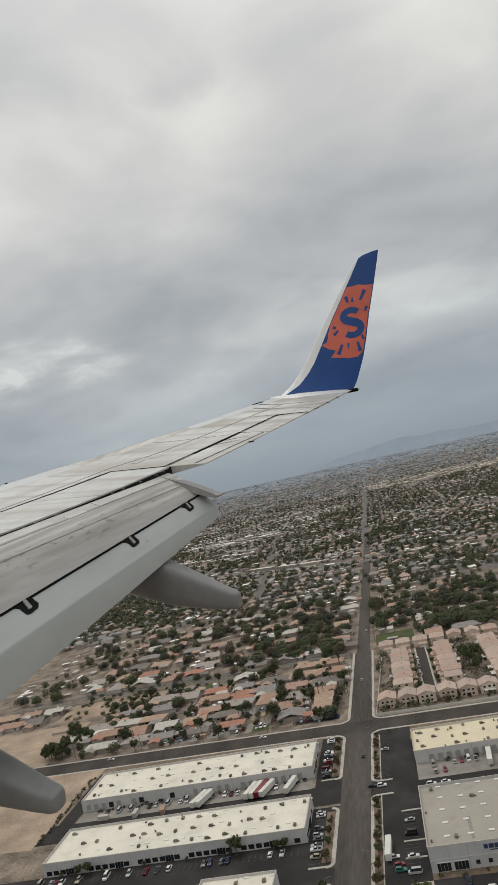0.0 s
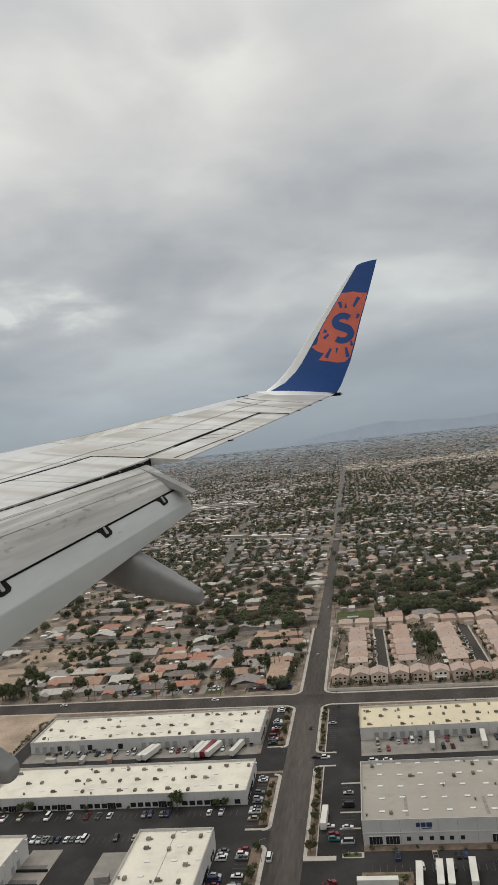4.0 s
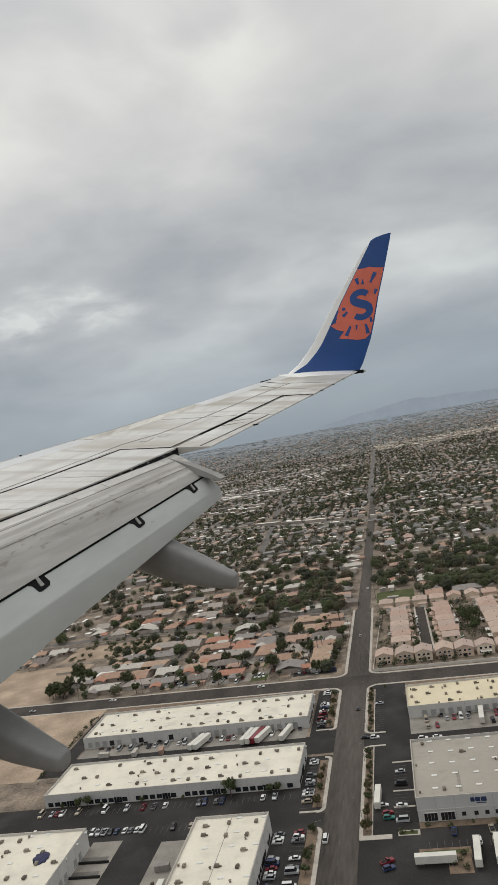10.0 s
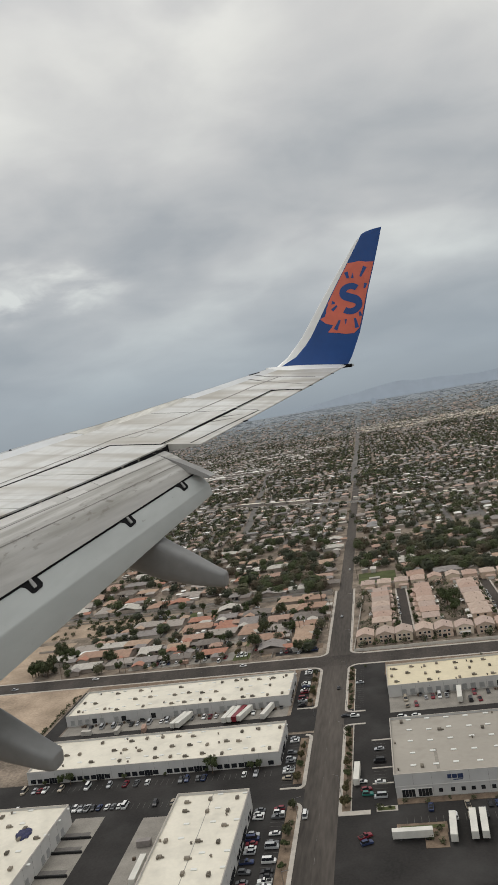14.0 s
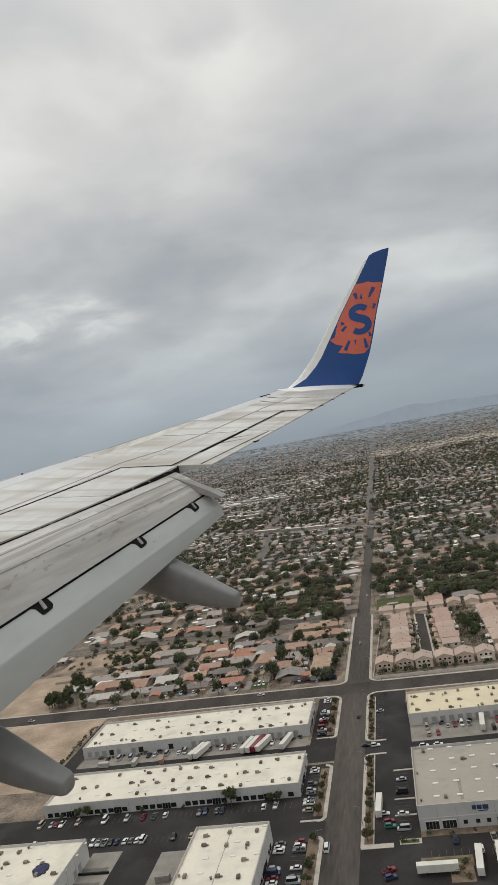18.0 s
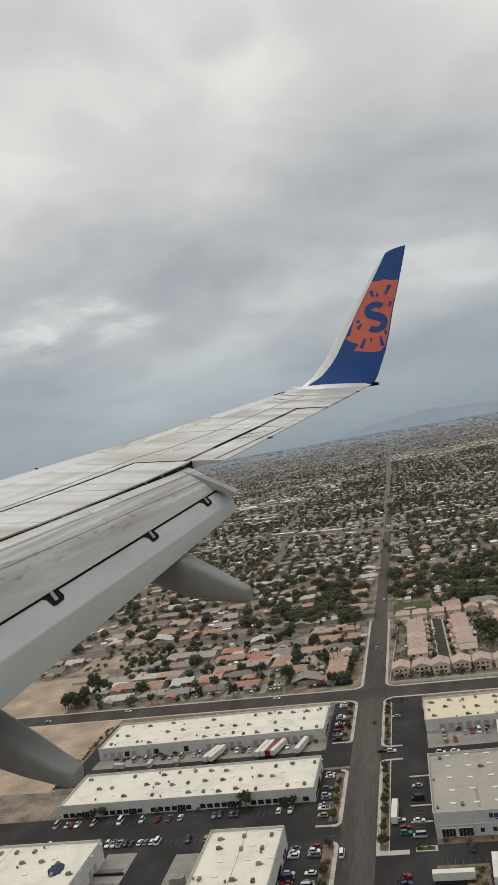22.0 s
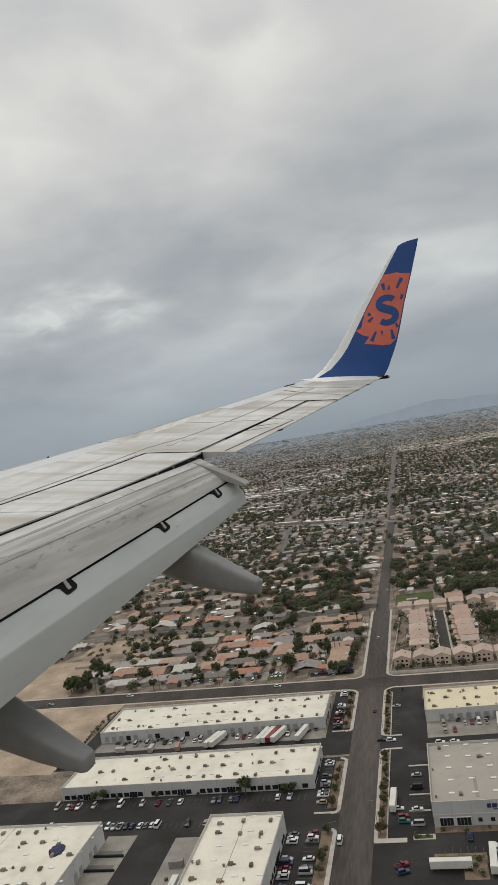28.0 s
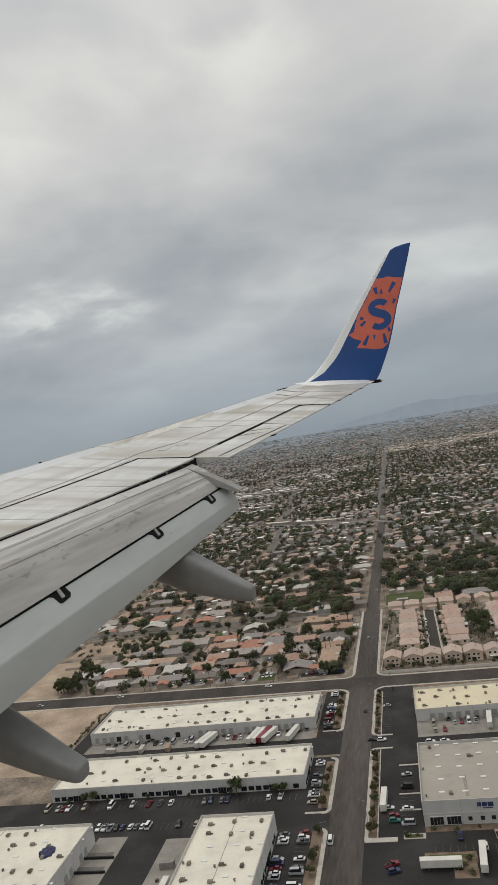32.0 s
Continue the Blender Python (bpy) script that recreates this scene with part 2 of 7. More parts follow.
def stained(m, color, strength, stretch, scale, turn=0.0, edge=(0.48, 0.72)):
    """Soft dirt streaks over a painted skin."""
    nt = m.node_tree
    n, l = nt.nodes.new, nt.links.new
    bsdf = nt.nodes["Principled BSDF"]
    old = bsdf.inputs["Base Color"].links[0].from_socket
    tc, mp, t, ramp, mix = n("ShaderNodeTexCoord"), n("ShaderNodeMapping"), n("ShaderNodeTexNoise"), n("ShaderNodeValToRGB"), n("ShaderNodeMix")
    swing = n("ShaderNodeMapping")
    swing.inputs["Rotation"].default_value = (0, 0, radians(turn))
    l(tc.outputs["Object"], swing.inputs["Vector"])
    l(swing.outputs[0], mp.inputs["Vector"])
    mp.inputs["Scale"].default_value = stretch
    l(mp.outputs[0], t.inputs["Vector"])
    t.inputs["Scale"].default_value, t.inputs["Detail"].default_value = scale, 6
    e = ramp.color_ramp.elements
    e[0].position, e[0].color = edge[0], (0, 0, 0, 1)
    e[1].position, e[1].color = edge[1], (strength, strength, strength, 1)
    l(t.outputs["Fac"], ramp.inputs[0])
    mix.data_type = "RGBA"
    l(ramp.outputs[0], mix.inputs["Factor"])
    l(old, mix.inputs["A"])
    mix.inputs["B"].default_value = (*color, 1)
    l(mix.outputs["Result"], bsdf.inputs["Base Color"])


stained(WING, (0.36, 0.325, 0.265), 0.85, (1.7, 0.4, 0), 0.8, 0.0, (0.44, 0.68))
stained(WING, (0.40, 0.375, 0.33), 0.7, (0.35, 3.2, 0), 1.0, 17.0, (0.52, 0.75))
stained(WING, (0.33, 0.30, 0.25), 0.7, (4.5, 0.30, 0), 1.0, 4.0, (0.50, 0.68))
stained(FLAP, (0.40, 0.385, 0.35), 0.5, (0.20, 8.0, 0), 1.2, 13.5, (0.50, 0.72))
stained(FLAP, (0.66, 0.65, 0.62), 0.5, (0.5, 5.5, 0), 1.1, 13.5, (0.57, 0.64))


def dirt_band(m, color, strength, near, far, stretch, scale, edge):
    """Grime that clings to a band along the flap's crease; near and far are its rims either side of that line."""
    nt = m.node_tree
    n, l = nt.nodes.new, nt.links.new
    bsdf = nt.nodes["Principled BSDF"]
    old = bsdf.inputs["Base Color"].links[0].from_socket

    def calc(op, a, b):
        k = n("ShaderNodeMath")
        k.operation = op
        for sock, val in zip(k.inputs, (a, b)):
            if isinstance(val, float):
                sock.default_value = val
            else:
                l(val, sock)
        return k.outputs[0]

    def ease(value, a, b):
        r = n("ShaderNodeMapRange")
        r.interpolation_type = "SMOOTHSTEP"
        r.inputs["From Min"].default_value, r.inputs["From Max"].default_value = a, b
        l(value, r.inputs["Value"])
        return r.outputs[0]

    tc, xyz, mp, t = n("ShaderNodeTexCoord"), n("ShaderNodeSeparateXYZ"), n("ShaderNodeMapping"), n("ShaderNodeTexNoise")
    l(tc.outputs["Object"], xyz.inputs[0])
    off = calc("ADD", calc("ADD", xyz.outputs["Y"], 6.465), calc("MULTIPLY", xyz.outputs["X"], 0.2103))
    wide = calc("SUBTRACT", 2.305, calc("MULTIPLY", xyz.outputs["X"], 0.115))
    share = calc("DIVIDE", off, wide)
    band = calc("MULTIPLY", ease(share, near - 0.05, near + 0.02), calc("SUBTRACT", 1.0, ease(share, far - 0.03, far + 0.07)))
    swing = n("ShaderNodeMapping")
    swing.inputs["Rotation"].default_value = (0, 0, radians(12))
    l(tc.outputs["Object"], swing.inputs["Vector"])
    l(swing.outputs[0], mp.inputs["Vector"])
    mp.inputs["Scale"].default_value = stretch
    l(mp.outputs[0], t.inputs["Vector"])
    t.inputs["Scale"].default_value, t.inputs["Detail"].default_value = scale, 7
    amount = calc("MULTIPLY", calc("MULTIPLY", ease(t.outputs["Fac"], *edge), band), strength)
    mix = n("ShaderNodeMix")
    mix.data_type = "RGBA"
    l(amount, mix.inputs["Factor"])
    l(old, mix.inputs["A"])
    mix.inputs["B"].default_value = (*color, 1)
    l(mix.outputs["Result"], bsdf.inputs["Base Color"])


dirt_band(FLAP, (0.335, 0.322, 0.29), 0.85, -0.09, 0.18, (0.35, 7.0, 0), 1.6, (0.34, 0.62))
dirt_band(FLAP, (0.22, 0.20, 0.17), 0.6, -0.07, 0.06, (2.4, 11.0, 0), 2.2, (0.55, 0.66))
stained(FLAP_LIGHT, (0.40, 0.385, 0.35), 0.5, (1.5, 3.0, 0), 1.6, 13.5, (0.50, 0.72))
stained(SLAT, (0.47, 0.45, 0.40), 0.6, (1.2, 0.5, 0), 1.0, 0.0, (0.52, 0.74))
stained(AFT, (0.20, 0.17, 0.15), 0.75, (7.0, 7.0, 7.0), 1.3, 0.0, (0.70, 0.76))
stained(AFT, (0.33, 0.34, 0.33), 0.5, (0.4, 2.0, 2.0), 0.9)
# pale flecks put metal glints and seal wear into the slot's black
stained(GAP, (0.30, 0.285, 0.25), 0.8, (2.5, 9.0, 9.0), 2.6, 0.0, (0.60, 0.68))
# ground
DESERT = material("desert_ground", (0.140, 0.114, 0.089), 0.95, vary=0.45, scale=0.07, fine=0.6, tint=(0.235, 0.190, 0.148))
DIRT = material("bare_dirt", (0.345, 0.262, 0.19), 0.95, vary=0.24, scale=0.05, fine=0.6, tint=(0.40, 0.31, 0.23))
GRAVEL = material("planter_gravel", (0.19, 0.14, 0.10), 0.95, vary=0.3, scale=0.3, fine=3)
ASPHALT = material("worn_asphalt", (0.042, 0.036, 0.031), 0.9, vary=0.3, scale=0.06, fine=0.8, tint=(0.064, 0.054, 0.047), stretch=(1, 0.35, 1))
ROADWAY = material("sun_worn_road_asphalt", (0.054, 0.047, 0.041), 0.9, vary=0.3, scale=0.05, fine=0.7, tint=(0.085, 0.073, 0.063), stretch=(1, 0.12, 1))
LOT = material("parking_asphalt", (0.027, 0.0245, 0.023), 0.88, vary=0.35, scale=0.04, fine=1.0)
CONCRETE = material("yard_concrete", (0.27, 0.25, 0.22), 0.9, vary=0.2, scale=0.12, fine=1.5)
KERB = material("kerb_concrete", (0.46, 0.42, 0.37), 0.9, vary=0.15, scale=0.3)
PAINT = material("road_paint", (0.13, 0.125, 0.115), 0.8, vary=0.3, scale=0.6)
STREET = material("pale_worn_street", (0.15, 0.14, 0.13), 0.9, vary=0.25, scale=0.05, fine=0.8)
LAWN = material("lawn_grass", (0.075, 0.088, 0.032), 0.95, vary=0.3, scale=0.1, fine=1.2)
# buildings
ROOF_WHITE = material("white_roof_membrane", (0.73, 0.685, 0.58), 0.75, vary=0.06, scale=0.06, fine=0.6)
ROOF_CREAM = material("cream_roof_membrane", (0.68, 0.60, 0.43), 0.75, vary=0.07, scale=0.06, fine=0.6)
ROOF_GREY = material("grey_roof_membrane", (0.36, 0.33, 0.285), 0.8, vary=0.06, scale=0.05, fine=0.5)
ROOF_STAIN = material("roof_drip_stain", (0.27, 0.245, 0.21), 0.85, vary=0.2, scale=0.6, fine=3)
TILT_GREY = material("grey_tilt_up_wall", (0.52, 0.51, 0.495), 0.85, vary=0.08, scale=0.15)
TILT_WHITE = material("white_tilt_up_wall", (0.56, 0.545, 0.52), 0.85, vary=0.06, scale=0.15)
DARK_GLASS = material("dark_glass", (0.02, 0.022, 0.026), 0.12, vary=0.1, spec=0.6)
DOCK = material("dock_door_paint", (0.33, 0.33, 0.32), 0.6, vary=0.15)
# black that stands in for shade inside openings and sunken ramps
SHADE_BLACK = material("shaded_opening_black", (0.02, 0.02, 0.02), 0.9, vary=0.1)
UNIT = material("rooftop_unit_metal", (0.20, 0.175, 0.14), 0.7, vary=0.25, per="object", spread=0.5)
SKYLIGHT = material("skylight_plastic", (0.74, 0.74, 0.70), 0.4, vary=0.05)
STUCCO = palette_material("tan_stucco", [(0.62, 0.49, 0.38), (0.68, 0.57, 0.45), (0.58, 0.45, 0.36), (0.70, 0.60, 0.49), (0.60, 0.46, 0.37)], per="object", vary=0.08)
TILE = palette_material("clay_tile_roof", [(0.458, 0.327, 0.265), (0.493, 0.368, 0.302), (0.431, 0.340, 0.288), (0.510, 0.396, 0.326), (0.458, 0.354, 0.302)], per="object", vary=0.12, scale=0.8)
OLD_WALL = palette_material("old_house_wall", [(0.40, 0.34, 0.29), (0.48, 0.45, 0.41), (0.33, 0.28, 0.24)], per="object")
OLD_ROOF = palette_material("old_house_roof", [(0.20, 0.175, 0.155), (0.40, 0.27, 0.21), (0.40, 0.20, 0.14), (0.36, 0.32, 0.285), (0.42, 0.30, 0.22), (0.27, 0.245, 0.23), (0.50, 0.47, 0.42), (0.38, 0.25, 0.185)], per="object", vary=0.15, scale=0.6)
TRIM = material("white_trim", (0.72, 0.70, 0.66), 0.7, vary=0.06)
BLOCK = material("block_wall", (0.42, 0.38, 0.34), 0.9, vary=0.12, scale=0.3)
BLOCK_LIGHT = material("pale_block_wall", (0.58, 0.55, 0.50), 0.9, vary=0.1, scale=0.3)
FAR_ROOF = palette_material("far_roofs", [(0.242, 0.218, 0.199), (0.297, 0.263, 0.239), (0.171, 0.159, 0.150), (0.374, 0.319, 0.285), (0.363, 0.263, 0.217), (0.275, 0.269, 0.262), (0.495, 0.347, 0.274), (0.440, 0.325, 0.268), (0.198, 0.190, 0.188), (0.385, 0.358, 0.336)])
FAR_WALL = palette_material("far_walls", [(0.454, 0.400, 0.356), (0.583, 0.540, 0.497), (0.356, 0.313, 0.281), (0.324, 0.292, 0.270)])
FAR_FLAT = palette_material("far_flat_roofs", [(0.78, 0.75, 0.70), (0.52, 0.48, 0.43), (0.86, 0.84, 0.80), (0.40, 0.37, 0.33)])
FAR_SHOP = palette_material("pale_shop_roofs", [(0.80, 0.73, 0.58), (0.66, 0.57, 0.44), (0.84, 0.81, 0.74), (0.58, 0.50, 0.40)])
stained(ROOF_GREY, (0.25, 0.225, 0.19), 0.4, (0.12, 0.16, 1), 1.0, 0.0, (0.55, 0.75))
stained(ROOF_WHITE, (0.50, 0.47, 0.40), 0.5, (0.12, 0.12, 1), 1.0)
stained(DIRT, (0.24, 0.185, 0.13), 0.6, (0.035, 0.05, 1), 1.0)
stained(LOT, (0.06, 0.058, 0.055), 0.6, (0.05, 0.05, 1), 1.0)
# plants
LEAF = palette_material("desert_tree_leaves", [(0.076, 0.084, 0.039), (0.058, 0.069, 0.034), (0.094, 0.094, 0.047), (0.066, 0.078, 0.041)], rough=0.9, vary=0.25, scale=1.5)
LEAF_GREEN = palette_material("green_leaves", [(0.065, 0.082, 0.034), (0.080, 0.095, 0.039), (0.053, 0.069, 0.030)], rough=0.9, vary=0.25, scale=1.5)
FAR_LEAVES = [palette_material(n, [tuple(k * f for k in col) for f in (0.8, 1.0, 1.2)], rough=0.95, vary=0.2) for n, col in (
    ("far_leaves_olive", (0.105, 0.102, 0.061)), ("far_leaves_dark", (0.067, 0.074, 0.048)), ("far_leaves_green", (0.082, 0.098, 0.046)), ("far_leaves_brown", (0.111, 0.090, 0.061)))]
LEAF_DRY = palette_material("dry_olive_leaves", [(0.090, 0.078, 0.035), (0.070, 0.066, 0.031), (0.101, 0.082, 0.039)], rough=0.9, vary=0.25, scale=1.5)
BARK = material("bark", (0.13, 0.095, 0.07), 0.95, vary=0.25, scale=2, bump=0.3)
# vehicles
TARP = material("blue_tarp", (0.03, 0.032, 0.085), 0.6, vary=0.25, scale=1.5)
RUBBER = material("tyre_rubber", (0.02, 0.02, 0.02), 0.9, vary=0.2)
CAR_PAINT = {c: material(c + "_car_paint", v, 0.3, vary=0.05, spec=0.5) for c, v in dict(
    white=(0.72, 0.72, 0.70), silver=(0.42, 0.43, 0.44), black=(0.02, 0.02, 0.022), red=(0.20, 0.02, 0.03), blue=(0.03, 0.045, 0.11), tan=(0.36, 0.31, 0.24), grey=(0.14, 0.145, 0.15), teal=(0.03, 0.17, 0.14)).items()}
TRAILER = material("trailer_white", (0.66, 0.64, 0.58), 0.5, vary=0.08, scale=0.4)


# distance haze is put into the colour, with a faint added glow
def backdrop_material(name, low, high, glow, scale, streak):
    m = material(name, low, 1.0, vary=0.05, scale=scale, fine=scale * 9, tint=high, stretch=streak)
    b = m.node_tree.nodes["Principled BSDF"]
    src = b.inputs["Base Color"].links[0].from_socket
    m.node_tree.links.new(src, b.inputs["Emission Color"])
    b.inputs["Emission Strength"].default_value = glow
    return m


# far rings and mountains: bluer with distance, a painted haze that also glows
FAR_MIDDLE = backdrop_material("haze_tinted_middle_plain", (0.11, 0.122, 0.13), (0.185, 0.196, 0.20), 0.40, 0.02, (0.35, 1.0, 1.0))
FAR_FRINGE = backdrop_material("haze_tinted_near_plain", (0.125, 0.126, 0.121), (0.200, 0.201, 0.192), 0.12, 0.03, (0.35, 1.0, 1.0))
FAR_PLAIN = backdrop_material("haze_tinted_far_plain", (0.115, 0.125, 0.129), (0.185, 0.196, 0.199), 0.22, 0.02, (0.35, 1.0, 1.0))
FAR_BELT = backdrop_material("haze_tinted_far_belt", (0.118, 0.134, 0.150), (0.18, 0.195, 0.205), 0.60, 0.02, (0.3, 1.0, 1.0))
MOUNTAIN = backdrop_material("haze_tinted_mountains", (0.183, 0.208, 0.238), (0.190, 0.216, 0.246), 0.99, 0.002, (1, 1, 1))


# ---- mesh helpers ----
def part(name, bm, mat, parent=None, label=""):
    """Links a bmesh (or a mesh) as one object under a thing or a part."""
    if isinstance(bm, bmesh.types.BMesh):
        me = bpy.data.meshes.new(name)
        bmesh.ops.recalc_face_normals(bm, faces=bm.faces)
        bm.to_mesh(me)
        bm.free()
    else:
        me = bm
    if mat and not me.materials:
        me.materials.append(mat)
    ob = new(name, me)
    ob.parent = parent
    if label:
        tagged(ob, label)
    return ob


def put(name, me, parent, m):
    """Another part that shares the mesh me, at the pose m under its parent."""
    ob = new(name, me)
    ob.parent, ob.matrix_basis = parent, m
    return ob


def box(bm, x0, x1, y0, y1, z0, z1, bevel=0.0):
    v = [bm.verts.new((x, y, z)) for z in (z0, z1) for y in (y0, y1) for x in (x0, x1)]
    for f in ((0, 1, 3, 2), (4, 6, 7, 5), (0, 4, 5, 1), (2, 3, 7, 6), (0, 2, 6, 4), (1, 5, 7, 3)):
        bm.faces.new([v[i] for i in f])
    if bevel:
        bmesh.ops.bevel(bm, geom=bm.edges[:], offset=bevel, segments=1, affect="EDGES")
    return bm


def slab(x0, x1, y0, y1, z0, z1, bevel=0.0):
    return box(bmesh.new(), x0, x1, y0, y1, z0, z1, bevel)


def loft(rings, closed=True, caps=True):
    """A skin over rings of points."""
    bm = bmesh.new()
    vs = [[bm.verts.new(p) for p in r] for r in rings]
    k = len(vs[0])
    for a, b in zip(vs, vs[1:]):
        for i in range(k if closed else k - 1):
            j = (i + 1) % k
            bm.faces.new((a[i], a[j], b[j], b[i]))
    if caps and closed:
        bm.faces.new(vs[0])
        bm.faces.new(vs[-1][::-1])
    return bm


def smooth(ob, angle=35):
    for p in ob.data.polygons:
        p.use_smooth = True
    ob.data.set_sharp_from_angle(angle=radians(angle))
    return ob


def empty(name, m, label, category, group=""):
    e = new(name)
    e.empty_display_size = 0.5
    e.matrix_basis = m
    return tagged(e, label, category, group)


# ---- street plan: the crossing is the origin, u along the cross street, v along the main road ----
CROSS_X, CROSS_Y, TURN = 31.0, 452.0, -9.76
PLAN = pose(CROSS_X, CROSS_Y, 0, 0, 0, TURN)
# the cross street meets the main road slightly askew
ASKEW = PLAN @ pose(0, 0, 0, 0, 0, -2.5)


def at(u, v, z=0.0, rz=0.0, s=1.0):
    return PLAN @ pose(u, v, z, 0, 0, rz) @ Matrix.Diagonal((s, s, s, 1))


def rise(x, y):
    """The valley floor is level near by and climbs slowly towards the mountains."""
    d = math.hypot(x, y)
    return 0.0 if d < 2000 else 140.0 * ((d - 2000) / 2800) ** 1.6


def strip(name, u0, u1, v0, v1, z, mat, label, category, thick=0.3, kind="structure", grid=PLAN):
    ob = part(name, slab(u0, u1, v0, v1, z - thick, z), mat)
    ob.matrix_basis = grid
    return tagged(ob, label, category, kind=kind)


def build_ground():
    bm = bmesh.new()
    rings = []
    radii = [30, 120, 220, 320, 450, 600, 800, 1000, 1300, 1600, 2000, 2200, 2400, 2600, 2800]
    for r in radii:
        row = []
        for i in range(73):
            a = 2 * math.pi * i / 72
            x, y = r * math.sin(a), r * math.cos(a)
            row.append((x, y, rise(x, y)))
        rings.append(row)
    me = bpy.data.meshes.new("ground")
    verts = [p for r in rings for p in r] + [(0, 0, 0)]
    faces = [(a * 73 + i, a * 73 + i + 1, (a + 1) * 73 + i + 1, (a + 1) * 73 + i) for a in range(len(radii) - 1) for i in range(72)]
    faces += [(i + 1, i, len(verts) - 1) for i in range(72)]
    me.from_pydata(verts, [], faces)
    me.materials.append(DESERT)
    me.update()
    bm.free()
    g = new("ground", me)
    tagged(g, "pale brown desert ground between streets and yards", "ground", kind="structure")
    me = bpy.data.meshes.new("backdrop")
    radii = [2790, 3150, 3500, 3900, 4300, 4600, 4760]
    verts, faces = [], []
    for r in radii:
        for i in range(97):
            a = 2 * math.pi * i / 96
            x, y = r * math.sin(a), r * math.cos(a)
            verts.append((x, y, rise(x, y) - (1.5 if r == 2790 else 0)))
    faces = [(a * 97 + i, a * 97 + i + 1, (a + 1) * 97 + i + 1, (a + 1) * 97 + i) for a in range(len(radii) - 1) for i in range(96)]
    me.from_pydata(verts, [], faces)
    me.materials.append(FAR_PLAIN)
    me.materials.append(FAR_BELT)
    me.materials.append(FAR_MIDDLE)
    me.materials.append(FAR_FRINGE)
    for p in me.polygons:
        # rings step outward through the painted haze tints
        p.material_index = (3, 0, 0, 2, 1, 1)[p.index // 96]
    tagged(new("backdrop", me), "far plain climbing to the mountains, tinted blue-grey for haze", "distant plain", kind="structure")


build_ground()


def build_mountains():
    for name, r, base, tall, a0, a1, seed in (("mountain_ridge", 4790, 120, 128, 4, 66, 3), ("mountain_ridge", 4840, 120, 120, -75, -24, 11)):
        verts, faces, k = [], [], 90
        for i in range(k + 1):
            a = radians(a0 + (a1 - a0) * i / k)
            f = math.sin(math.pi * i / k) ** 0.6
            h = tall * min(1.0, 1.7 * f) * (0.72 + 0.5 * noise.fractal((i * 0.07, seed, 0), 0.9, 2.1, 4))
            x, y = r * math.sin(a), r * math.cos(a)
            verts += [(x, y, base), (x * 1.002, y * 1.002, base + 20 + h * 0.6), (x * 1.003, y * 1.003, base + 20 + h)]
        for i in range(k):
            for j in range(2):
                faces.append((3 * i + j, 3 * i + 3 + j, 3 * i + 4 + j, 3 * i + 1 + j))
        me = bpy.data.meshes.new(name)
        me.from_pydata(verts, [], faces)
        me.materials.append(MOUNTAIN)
        tagged(new(name, me), "faint desert mountains, blue-grey haze put into their colour", "mountains", kind="structure")


build_mountains()

